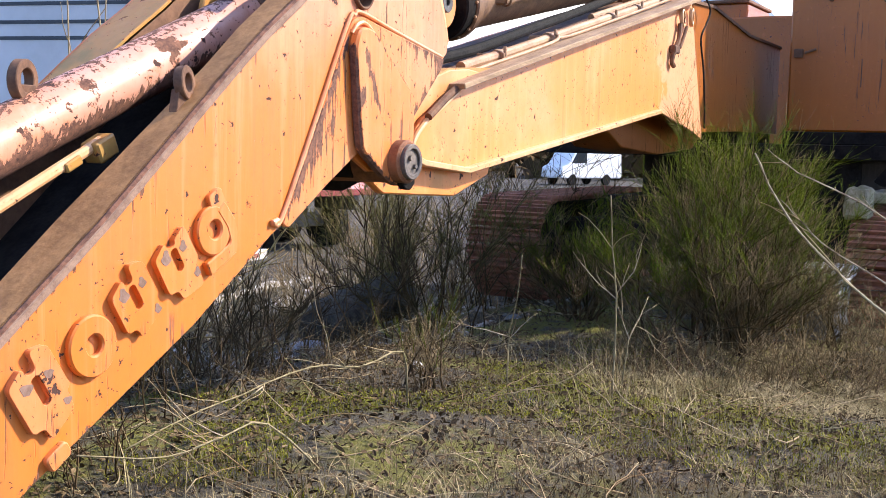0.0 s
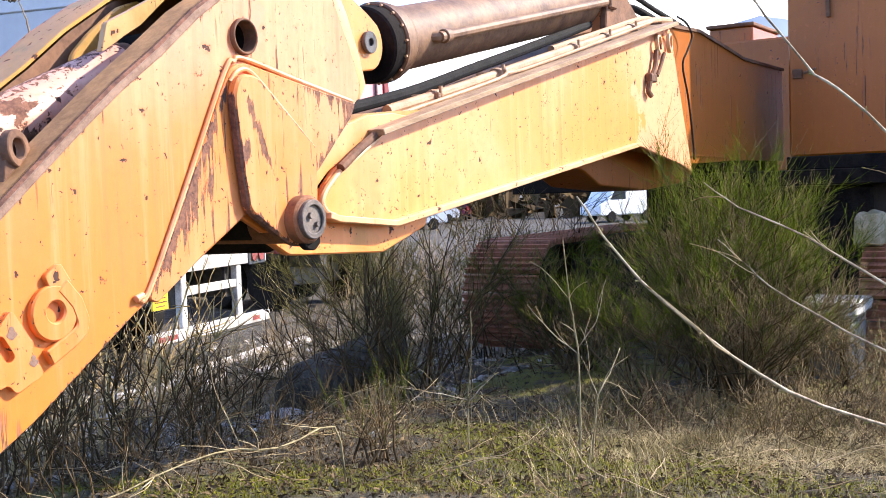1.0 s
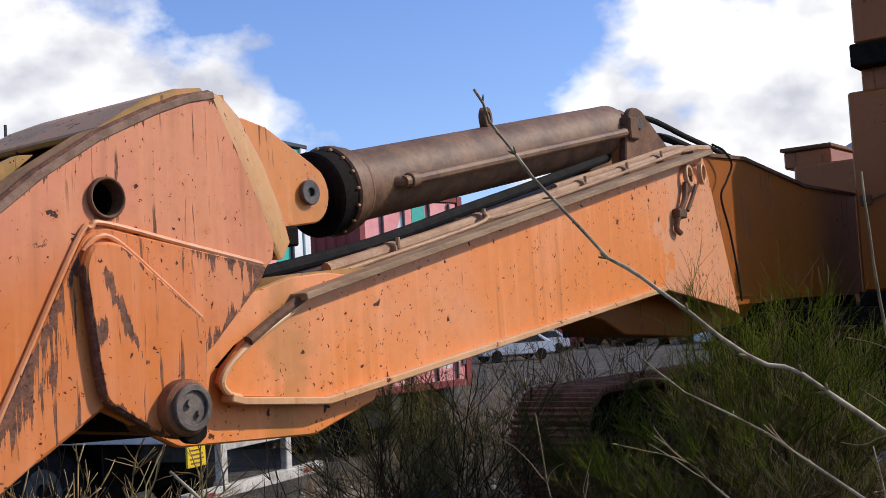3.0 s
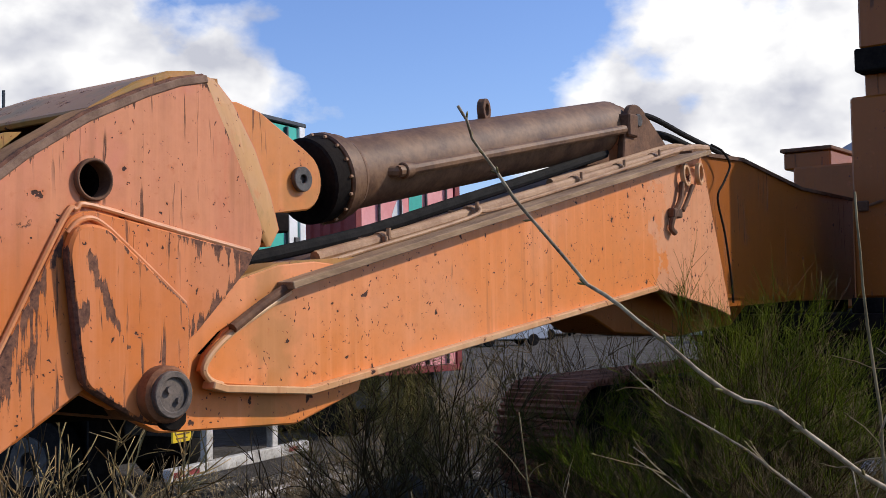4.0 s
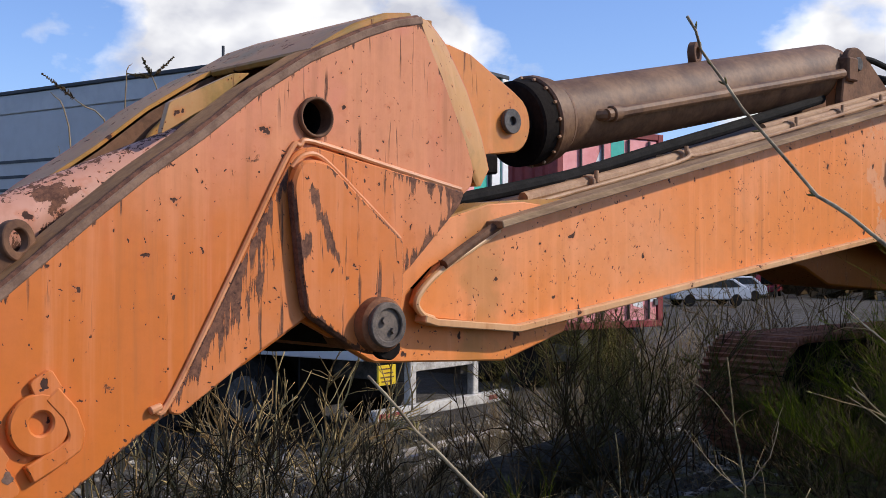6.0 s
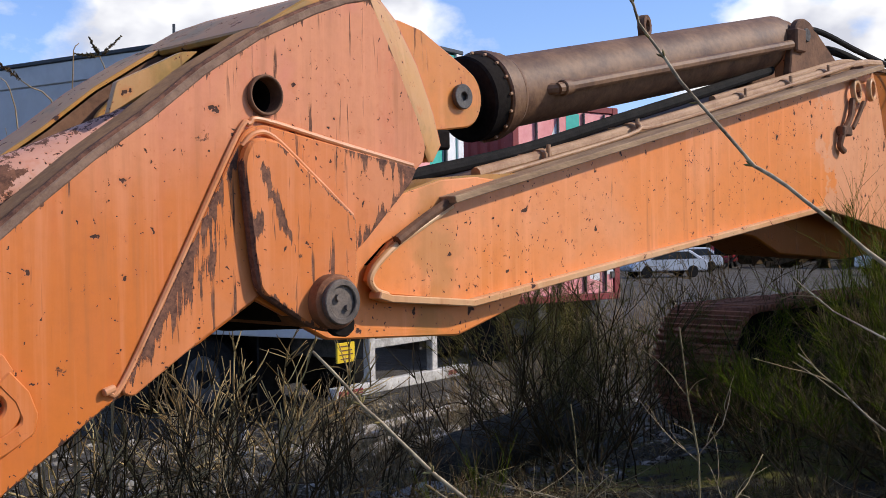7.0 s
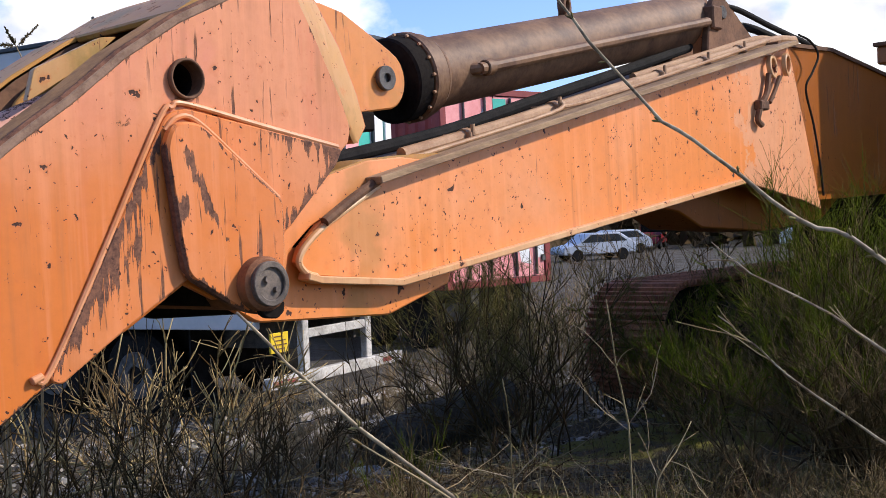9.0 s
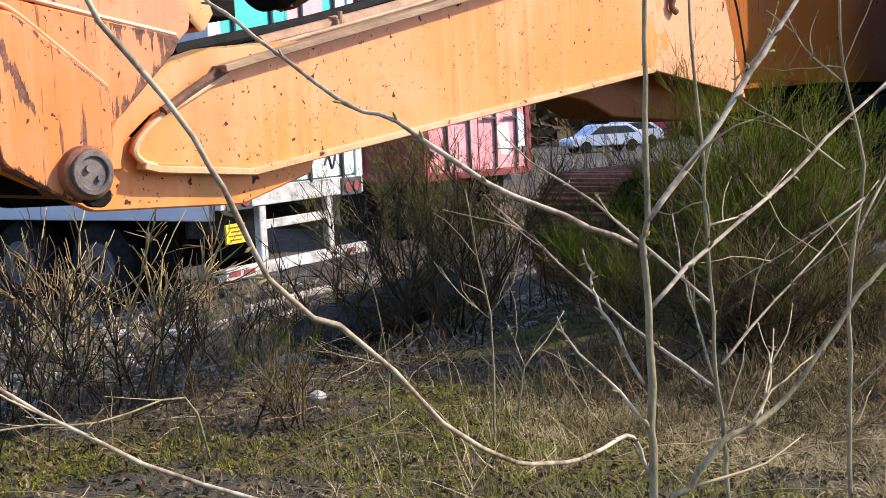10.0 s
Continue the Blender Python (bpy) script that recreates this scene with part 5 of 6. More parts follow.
def car(at, turn, paint, label, van=False):
    m = local(at, turn)
    c = thing("parked_car", at, label, "van" if van else "car", "parked cars")
    h = 2.0 if van else 1.45
    prof = [(0, 0.35), (0.05, 0.75), (0.9, 0.9), (1.6, h), (3.3, h), (4.1, 0.95), (4.3, 0.8), (4.35, 0.35)] if not van else [(0, 0.4), (0.05, 1.0), (0.5, 1.15), (1.1, h), (4.6, h), (4.7, 0.4)]
    part("body", moved(plate(rounded(prof, 0.15), 0, 1.75, 0.06), m), paint, c)
    glass = [(1.05, 0.95), (1.65, h - 0.1), (3.2, h - 0.1), (3.75, 0.98)] if not van else [(0.75, 1.25), (1.15, h - 0.15), (1.9, h - 0.15), (1.9, 1.25)]
    part("side_glass", moved(plate(rounded(glass, 0.05), -0.005, 1.755, 0.0), m), M_DARKGLASS, c)
    for x in (0.85, 3.45):
        for y in (-0.02, 1.57):
            part("wheel", moved(rod((x, y, 0.32), (x, y + 0.2, 0.32), 0.32, seg=20, bevel=0.03), m), M_TYRE, c)


car((67.0, 38.4, 0), radians(24), M_CARRED, "dark red hatchback parked in the yard")
car((50.5, 34.2, 0), radians(-30), M_SILVER, "silver saloon parked in the yard")
car((58.0, 37.6, 0), radians(-25), M_SILVER, "silver estate car parked in the yard")
car((58.7, 25.0, 0), radians(-25), M_WHITE, "white van parked in the yard", True)


def build_hills():
    """Far hills on the horizon, with blue haze put into their colour."""
    n = Net("hill_haze_blue")
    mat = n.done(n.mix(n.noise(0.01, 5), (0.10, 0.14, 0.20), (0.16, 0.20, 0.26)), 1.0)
    verts, faces = [], []
    k, m = 90, 7
    for i in range(k):
        a = radians(-25 + 110 * i / (k - 1))
        deg = -25 + 110 * i / (k - 1)
        peak = 70 + 235 * math.exp(-((deg - 16) / 5.5) ** 2) + 40 * noise.noise((i * 0.075, 2.2, 0)) + 16 * noise.noise((i * 0.3, 5.2, 0))
        for j in range(m):
            r = 1500 + 120 * j
            verts.append((r * math.cos(a), r * math.sin(a), max(0.0, peak * (j / (m - 1)) ** 0.8) - 2))
    for i in range(k - 1):
        for j in range(m - 1):
            a = i * m + j
            faces.append((a, a + m, a + m + 1, a + 1))
    tagged(new("backdrop_hills", raw("backdrop_hills", verts, faces, mat)), "wooded hills on the horizon, tinted blue for haze", "hills", kind="structure")


build_hills()

# ---- plants ----
M_TWIG = varied("pale_twig_bark", (0.20, 0.145, 0.075), (0.46, 0.36, 0.21), (0.24, 0.155, 0.075))
# twig colour brightened to gold, with the sun on it painted in
M_SUNLIT_TWIG = varied("sunlit_golden_twigs", (0.10, 0.060, 0.022), (0.66, 0.50, 0.23), (0.22, 0.14, 0.06))
M_BARK = plain("sapling_bark", (0.11, 0.088, 0.045), (0.31, 0.25, 0.135), 22, 0.85, stretch=(1, 1, 0.3), spec=0.12)
M_BRANCH = plain("smooth_branch_bark", (0.10, 0.058, 0.032), (0.52, 0.42, 0.28), 11, 0.6, depth=0.001, spec=0.15)
M_BROOM = varied("broom_green", (0.020, 0.030, 0.002), (0.140, 0.165, 0.012), (0.050, 0.066, 0.005))
M_BROOMDRY = varied("dry_broom", (0.055, 0.038, 0.017), (0.27, 0.195, 0.10), (0.07, 0.052, 0.022))
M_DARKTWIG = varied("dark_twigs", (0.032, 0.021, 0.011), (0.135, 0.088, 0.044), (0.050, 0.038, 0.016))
M_STRAW = varied("dry_grass", (0.07, 0.054, 0.024), (0.44, 0.35, 0.18), (0.11, 0.088, 0.036))
M_GRASS = varied("moss_grass", (0.06, 0.065, 0.005), (0.30, 0.285, 0.024), (0.14, 0.130, 0.012))
M_LEAF = varied("leaf_litter", (0.030, 0.019, 0.010), (0.22, 0.155, 0.085), (0.06, 0.040, 0.021))
M_BUD = varied("fresh_bud", (0.13, 0.09, 0.04), (0.30, 0.24, 0.10), (0.2, 0.18, 0.06))
M_STONE = plain("grey_stone", (0.09, 0.085, 0.075), (0.20, 0.19, 0.17), 6, 0.85)
M_RUBBLE = varied("rubble_stone", (0.09, 0.075, 0.055), (0.44, 0.40, 0.34), (0.17, 0.14, 0.095), 0.9)
M_OLIVE = varied("olive_broom", (0.048, 0.043, 0.011), (0.23, 0.195, 0.065), (0.09, 0.078, 0.022))
M_PIPE = plain("dirty_black_sheet", (0.022, 0.019, 0.014), (0.10, 0.088, 0.066), 5, 0.9, depth=0.05, spec=0.15)
M_TIMBER = plain("grey_timber", (0.24, 0.20, 0.155), (0.54, 0.49, 0.42), 6, 0.8, stretch=(1, 6, 6))
M_GRAVEL = plain("pale_gravel", (0.16, 0.15, 0.14), (0.36, 0.35, 0.33), 14, 0.8, depth=0.03)


class Bundle:
    """Collects many tubes into one mesh."""

    def __init__(self, seed):
        self.v, self.f, self.rng = [], [], random.Random(seed)

    def line(self, pts, r0, r1, seg=3):
        n = len(pts)
        add_tube(self.v, self.f, pts, [r0 + (r1 - r0) * k / max(n - 1, 1) for k in range(n)], seg)

    def grow(self, base, way, length, bend=0.25, steps=5, lift=0.0):
        """A wandering line of points."""
        g = self.rng
        p, d = Vector(base), Vector(way).normalized()
        out = [p.copy()]
        for _ in range(steps):
            d = (d + Vector((g.gauss(0, bend), g.gauss(0, bend), g.gauss(0, bend) + lift)) * 0.5).normalized()
            p = p + d * (length / steps)
            out.append(p.copy())
        return out

    def mesh(self, name, mat):
        return raw(name, self.v, self.f, mat)


def zigzag(pts, seed, amount=0.0035, steps=3):
    """A fitted branch made a little crooked, as bare twigs are."""
    g = random.Random(seed)
    line = smooth_line(pts, steps)
    return [p + Vector((g.uniform(-1, 1), g.uniform(-1, 1), g.uniform(-1, 1))) * amount * (0 < k < len(line) - 1) for k, p in enumerate(line)]


def add_branch(b, buds, pts, r0, r1, seed, seg=7, knots=9, shoots=0, shoot=0.22, extra=None):
    """One branch with swollen knots, buds and a few side shoots."""
    g = random.Random(seed)
    line = zigzag(pts, seed)
    n = len(line)
    radii = [r0 + (r1 - r0) * (k / (n - 1)) ** 0.8 for k in range(n)]
    radii = [r * (1.15 if k % 5 == 2 else 1.0) for k, r in enumerate(radii)]
    add_tube(b.v, b.f, line, radii, seg)
    for k in range(knots):
        i = g.randrange(2, n - 1)
        d = (line[min(i + 1, n - 1)] - line[i - 1]).normalized()
        out = (d * 0.9 + Vector((g.gauss(0, 1), g.gauss(0, 1), g.gauss(0, 0.8))).normalized() * 0.9).normalized()
        s = line[i]
        add_tube(buds.v, buds.f, [s, s + out * radii[i] * 2.0, s + out * (radii[i] * 2.0 + 0.006), s + out * (radii[i] * 2.0 + 0.011)], [radii[i] * 0.5, radii[i] * 0.6, radii[i] * 0.5 + 0.0007, 0.0006], 5)
    for k in range(shoots):
        i = g.randrange(n // 6, n - 2)
        d = (line[i + 1] - line[i - 1]).normalized()
        out = (d + Vector((g.gauss(0, 0.6), g.gauss(0, 0.6), g.gauss(0.25, 0.5)))).normalized()
        pts2 = b.grow(line[i], out, shoot * g.uniform(0.5, 1.5), 0.3, 5, 0.08)
        twig = Bundle(0)
        twig.line(pts2, max(radii[i] * 0.55, 0.0022), 0.0014, 5)
        extra.append(twig)
        t = pts2[-1]
        add_tube(buds.v, buds.f, [t, t + (pts2[-1] - pts2[-2]).normalized() * 0.012, t + (pts2[-1] - pts2[-2]).normalized() * 0.02], [0.002, 0.003, 0.0006], 5)


def sapling(label, trunk, branches, seed, r=0.016, shoots=2):
    tree = thing("bare_sapling", (trunk[0][0], trunk[0][1], trunk[0][2]), label, "sapling", "bare saplings on the bank")
    b, buds = Bundle(seed), Bundle(seed + 1)
    more = []
    add_branch(b, buds, trunk, r, r * 0.45, seed, 9, 6, shoots, extra=more)
    stem = part("trunk", b.mesh("trunk", M_BARK), M_BARK, tree)
    for twig in more:
        part("twig", twig.mesh("twig", M_TWIG), M_TWIG, stem)
    for k, (pts, r0, r1, n) in enumerate(branches):
        bb = Bundle(seed + 10 + k)
        more = []
        add_branch(bb, buds, pts, r0, r1, seed + 20 + k, 7, 18, n, extra=more)
        limb = part("branch", bb.mesh("branch", M_BRANCH), M_BRANCH, tree)
        for twig in more:
            part("twig", twig.mesh("twig", M_TWIG), M_TWIG, limb)
    tagged(part("bud_growth", buds.mesh("bud_growth", M_BUD), M_BUD, tree), kind="stuff")
    return tree


def G(x, y, up=0.0):
    return (x, y, ground_at(x, y) + up)


sapling("bare young sapling with long thin budding branches",
        [G(4.24, -0.15, -0.05), (4.321, -0.112, 1.566), (4.334, -0.104, 1.689), (4.358, -0.093, 1.911), (4.36, -0.077, 2.012), (4.374, -0.084, 2.062), (4.394, -0.072, 2.253), (4.415, -0.061, 2.455), (4.437, -0.051, 2.80)],
        [([(4.362, -0.072, 2.012), (4.24, 0.0, 2.08), (4.12, 0.076, 2.15), (4.014, 0.177, 2.258), (3.959, 0.25, 2.297), (3.857, 0.352, 2.415), (3.825, 0.429, 2.476), (3.775, 0.50, 2.585), (3.735, 0.57, 2.696), (3.674, 0.58, 2.772)], 0.0054, 0.0023, 0),
         ([(4.30, -0.12, 1.40), (4.05, 0.10, 1.50), (3.72, 0.40, 1.66), (3.53, 0.56, 1.80), (3.34, 0.71, 2.0), (3.24, 0.76, 2.11), (3.163, 0.785, 2.195)], 0.0052, 0.0022, 1),
         ([(4.325, -0.108, 1.59), (4.30, -0.10, 1.66), (4.263, -0.098, 1.694), (4.12, -0.13, 1.70), (3.951, -0.173, 1.736), (3.78, -0.22, 1.80), (3.623, -0.265, 1.887), (3.446, -0.323, 2.025), (3.345, -0.327, 2.09), (3.27, -0.35, 2.18), (3.217, -0.364, 2.259), (3.149, -0.344, 2.355), (3.09, -0.345, 2.46), (3.06, -0.345, 2.56)], 0.0040, 0.0024, 0),
         ([(4.374, -0.084, 2.062), (4.497, -0.121, 2.181), (4.623, -0.159, 2.318), (4.721, -0.187, 2.423), (4.85, -0.22, 2.58)], 0.0060, 0.0042, 1),
         ([(4.359, -0.094, 1.905), (4.527, -0.111, 1.994), (4.792, -0.154, 2.114), (4.981, -0.19, 2.22), (5.25, -0.27, 2.38)], 0.0044, 0.0030, 1),
         ([(4.335, -0.091, 1.77), (4.311, -0.05, 1.863), (4.294, -0.021, 1.925), (4.293, -0.012, 1.976), (4.287, 0.001, 2.017)], 0.0036, 0.0017, 0),
         ([(4.326, -0.093, 1.705), (4.291, -0.043, 1.783), (4.251, 0.013, 1.852), (4.242, 0.029, 1.898)], 0.0034, 0.0016, 0)], 100, 0.0088, 0)
sapling("bare grey sapling with forked twigs",
        [G(5.43, 0.33, -0.05), (5.438, 0.361, 1.156), (5.449, 0.377, 1.318), (5.456, 0.402, 1.509), (5.475, 0.425, 1.763), (5.499, 0.458, 2.113), (5.519, 0.499, 2.479), (5.54, 0.52, 2.75)],
        [([(5.469, 0.391, 1.532), (5.648, 0.366, 1.643), (5.848, 0.32, 1.761), (6.048, 0.276, 1.887), (6.2, 0.24, 2.0)], 0.0046, 0.0018, 3),
         ([(5.45, 0.40, 1.462), (5.52, 0.72, 1.60), (5.58, 1.044, 1.778), (5.53, 1.14, 1.88), (5.462, 1.218, 1.973)], 0.0056, 0.0018, 3),
         ([(5.472, 0.42, 1.7), (5.565, 0.884, 1.974), (5.627, 1.179, 2.103), (5.651, 1.334, 2.209)], 0.0056, 0.0018, 3),
         ([(5.45, 0.40, 1.462), (5.433, 0.453, 1.67), (5.423, 0.489, 1.815), (5.423, 0.513, 1.959)], 0.0042, 0.0017, 2),
         ([(5.487, 0.439, 1.922), (5.668, 0.398, 1.955), (5.854, 0.365, 2.058)], 0.0036, 0.0016, 2),
         ([(5.50, 0.46, 2.05), (5.46, 0.40, 2.18), (5.49, 0.349, 2.282), (5.46, 0.33, 2.42)], 0.0036, 0.0016, 2)], 200, 0.0078, 4)
sapling("tall bare sapling with long slanting twigs",
        [G(6.07, 0.28, -0.05), (6.098, 0.294, 0.982), (6.136, 0.308, 1.311), (6.183, 0.326, 1.708), (6.254, 0.308, 2.049), (6.24, 0.375, 2.36), (6.264, 0.393, 2.70)],
        [([(6.241, 0.303, 1.941), (6.061, 0.469, 1.789), (5.925, 0.598, 1.69)], 0.0038, 0.0016, 2),
         ([(6.208, 0.354, 2.034), (6.106, 0.486, 2.169), (6.006, 0.611, 2.276)], 0.0038, 0.0016, 2),
         ([(6.22, 0.33, 1.8), (6.4, 0.3, 2.0), (6.75, 0.25, 2.3), (7.0, 0.2, 2.6)], 0.0044, 0.0018, 4),
         ([(6.235, 0.373, 2.315), (6.162, 0.471, 2.438), (6.134, 0.515, 2.55)], 0.0034, 0.0015, 2)], 300, 0.0088, 5)
sapling("low bowed bare branch over the moss",
        [G(4.52, 0.03, -0.05), (4.55, 0.0, 1.40), (4.591, -0.024, 1.496), (4.653, -0.075, 1.585), (4.73, -0.11, 1.61), (4.828, -0.156, 1.686), (4.952, -0.206, 1.828), (5.042, -0.246, 1.903), (5.25, -0.33, 2.08)],
        [([(4.73, -0.11, 1.61), (4.90, -0.04, 1.64), (5.05, 0.02, 1.74)], 0.0032, 0.0015, 2)], 400, 0.0088, 2)
sapling("thin forked sprout in the grass",
        [G(7.0, 2.58, -0.05), (7.01, 2.58, 0.95), (7.01, 2.58, 1.25), (6.94, 2.59, 1.55), (6.87, 2.59, 1.90)],
        [([(7.01, 2.58, 1.22), (6.93, 2.72, 1.36), (6.88, 2.84, 1.52)], 0.0032, 0.0015, 2),
         ([(7.01, 2.58, 1.25), (7.10, 2.50, 1.40), (7.12, 2.46, 1.58)], 0.0032, 0.0015, 2)], 500, 0.0075, 3)
sapling("thin forked sprout in the grass",
        [G(7.20, 2.60, -0.05), (7.22, 2.58, 0.75), (7.26, 2.57, 0.92), (7.45, 2.57, 1.03), (7.62, 2.57, 1.17)],
        [([(7.26, 2.57, 0.92), (7.25, 2.62, 1.06), (7.22, 2.66, 1.17)], 0.0028, 0.0015, 1)], 520, 0.006, 2)
sapling("thin forked sprout in the grass",
        [G(6.98, 3.33, -0.05), (6.98, 3.33, 0.72), (6.98, 3.33, 0.91), (6.82, 3.2, 1.2), (6.64, 3.09, 1.50)],
        [([(6.98, 3.33, 0.90), (6.80, 3.50, 0.97), (6.62, 3.66, 1.03)], 0.0032, 0.0015, 2),
         ([(6.98, 3.33, 0.88), (7.06, 3.24, 1.0), (7.12, 3.18, 1.06)], 0.0028, 0.0015, 1)], 540, 0.006, 2)


sapling("pale dead branch arching low over the grass",
        [G(5.85, 3.45, -0.03), (5.69, 3.40, 0.98), (5.21, 3.38, 0.97), (4.78, 3.40, 1.04), (4.23, 3.42, 0.99), (3.80, 3.40, 0.96), (3.44, 3.40, 0.90)],
        [([(4.95, 3.40, 1.02), (4.80, 3.32, 1.18), (4.70, 3.28, 1.30)], 0.0032, 0.0014, 1), ([(4.40, 3.42, 1.0), (4.25, 3.5, 0.90), (4.0, 3.55, 0.86)], 0.0032, 0.0014, 1)], 600, 0.0062, 11)
sapling("pale dead branch arching low over the grass",
        [G(4.25, 2.95, -0.03), (3.89, 3.0, 0.98), (3.59, 3.0, 0.985), (3.26, 3.0, 0.98), (2.83, 3.02, 1.08)],
        [([(3.6, 3.0, 0.985), (3.45, 3.05, 1.08), (3.36, 3.1, 1.2)], 0.0028, 0.0014, 1)], 620, 0.0055, 9)


def bare_shrub(at, height, spread, stems, seed, mat, label="bare leafless shrub of thin upright twigs", lean=(0, 0), r=0.006, twigs=5, group="bare shrubs", bend=0.22):
    sh = thing("bare_shrub", G(*at), label, "shrub", group)
    b, c = Bundle(seed), Bundle(seed + 1)
    g = b.rng
    for _ in range(stems):
        a, q = g.uniform(0, 2 * math.pi), math.sqrt(g.random())
        base = Vector(G(at[0] + math.cos(a) * q * spread * 0.45, at[1] + math.sin(a) * q * spread * 0.45, -0.03))
        h = height * g.uniform(0.55, 1.05)
        way = Vector((math.cos(a) * q * spread * 0.7 + lean[0], math.sin(a) * q * spread * 0.7 + lean[1], height))
        line = b.grow(base, way, h, bend, 7, 0.05)
        b.line(line, r * g.uniform(0.7, 1.3), r * 0.35, 4)
        for _ in range(twigs):
            i = g.randrange(2, 7)
            d = (line[i] - line[i - 1]).normalized() + Vector((g.gauss(0, 0.55), g.gauss(0, 0.55), g.gauss(0.15, 0.35)))
            l2 = c.grow(line[i], d, h * g.uniform(0.15, 0.42), 0.32, 5, 0.06)
            c.line(l2, r * 0.62, r * 0.32, 3)
            if g.random() < 0.6:
                d = (l2[3] - l2[2]).normalized() + Vector((g.gauss(0, 0.6), g.gauss(0, 0.6), g.gauss(0.1, 0.4)))
                c.line(c.grow(l2[2], d, h * g.uniform(0.08, 0.2), 0.3, 3), r * 0.42, r * 0.26, 3)
    tagged(part("stem", b.mesh("stem", mat), mat, sh), kind="stuff")
    tagged(part("brushwood", c.mesh("brushwood", mat), mat, sh), kind="stuff")
    return sh


def broom_bush(at, height, spread, stems, seed, mat, dry, label, group="broom bushes", loose=0.42, whip=0.165):
    """A broom bush: stiff limbs that fork and a ragged crown of short whip-thin green stems."""
    sh = thing("broom_bush", G(*at), label, "shrub", group)
    t, b, c = Bundle(seed), Bundle(seed + 1), Bundle(seed + 2)
    g = b.rng
    limbs = []
    for _ in range(max(9, stems // 55)):
        a, q = g.uniform(0, 2 * math.pi), math.sqrt(g.random())
        base = Vector(G(at[0] + g.gauss(0, 0.08), at[1] + g.gauss(0, 0.08), -0.05))
        high = height * g.uniform(0.55, 0.95) * (1.0 - 0.35 * q)
        tip = Vector((at[0] + math.cos(a) * q * spread, at[1] + math.sin(a) * q * spread, base.z + high))
        line = t.grow(base, tip - base, (tip - base).length, 0.22, 9, 0.02)
        t.line(line, 0.011, 0.0028, 5)
        limbs.append(line)
        for _ in range(3):
            i = g.randrange(3, 8)
            d = (line[i] - line[i - 1]).normalized() + Vector((g.gauss(0, 0.5), g.gauss(0, 0.5), g.gauss(0.05, 0.3)))
            fork = t.grow(line[i], d, height * g.uniform(0.18, 0.4), 0.22, 9, 0.03)
            t.line(fork, 0.005, 0.002, 4)
            limbs.append(fork)
    for k in range(stems):
        line = limbs[g.randrange(len(limbs))]
        u = g.random() ** 0.7
        i = min(9, 1 + int(u * 9))
        base = line[i - 1].lerp(line[i], g.random())
        out = base - Vector((at[0], at[1], base.z))
        way = Vector((out.x * 0.5 + g.gauss(0, loose), out.y * 0.5 + g.gauss(0, loose), g.uniform(0.15, 1.0)))
        size = whip * g.uniform(0.6, 1.6)
        l2 = b.grow(base, way, size, 0.2, 4, 0.12)
        low = (base.z - ground_at(at[0], at[1])) / height
        dead = g.random() < (0.92 if low < 0.3 else 0.6 if low < 0.48 else 0.25 if low < 0.6 else 0.08)
        into = c if dead else b
        into.line(l2, 0.0020, 0.0009, 3)
        for _ in range(4):
            j = g.randrange(1, 4)
            d = (l2[j + 1] - l2[j]).normalized() + Vector((g.gauss(0, 0.36), g.gauss(0, 0.36), g.gauss(0.1, 0.24)))
            into.line(b.grow(l2[j], d, size * g.uniform(0.35, 0.9), 0.18, 3, 0.1), 0.0015, 0.0008, 3)
    part("trunk", t.mesh("trunk", M_DARKTWIG), M_DARKTWIG, sh)
    tagged(part("crown", b.mesh("crown", mat), mat, sh), kind="stuff")
    tagged(part("dead_brushwood", c.mesh("dead_brushwood", dry), dry, sh), kind="stuff")
    return sh


broom_bush((9.85, 2.45), 1.95, 1.05, 3000, 900, M_BROOM, M_BROOMDRY, "large green broom bush with dead twigs at its foot")
broom_bush((10.75, 2.55), 2.2, 0.65, 1900, 910, M_BROOM, M_BROOMDRY, "green broom bush beside the boom foot")
broom_bush((10.1, 2.8), 2.55, 0.60, 1700, 915, M_BROOM, M_BROOMDRY, "tall upright green broom against the boom foot", loose=0.24, whip=0.24)
broom_bush((9.2, 2.95), 1.35, 0.85, 520, 920, M_BROOM, M_BROOMDRY, "low green broom bush under the boom")
broom_bush((10.7, 4.3), 1.6, 0.95, 1200, 925, M_BROOM, M_BROOMDRY, "green broom bush under the boom")
broom_bush((10.2, 5.7), 2.75, 1.1, 620, 930, M_OLIVE, M_OLIVE, "dark olive broom bush behind the boom", loose=0.6)
broom_bush((11.0, 1.95), 1.0, 0.28, 160, 937, M_BROOM, M_BROOMDRY, "small green broom beside the concrete block", loose=0.2, whip=0.16)
broom_bush((10.85, 2.25), 0.85, 0.35, 260, 943, M_BROOM, M_BROOMDRY, "low broom tuft with dead whips beside the concrete block", loose=0.35, whip=0.15)
broom_bush((11.2, 6.85), 2.75, 0.8, 520, 939, M_OLIVE, M_OLIVE, "dense dark olive broom bush behind the boom", loose=0.6)
broom_bush((12.1, 7.2), 2.2, 0.6, 520, 941, M_OLIVE, M_OLIVE, "dark olive broom bush behind the boom", loose=0.6)
broom_bush((10.4, 6.6), 2.55, 0.95, 640, 935, M_OLIVE, M_OLIVE, "dark olive broom bush behind the boom", loose=0.6)
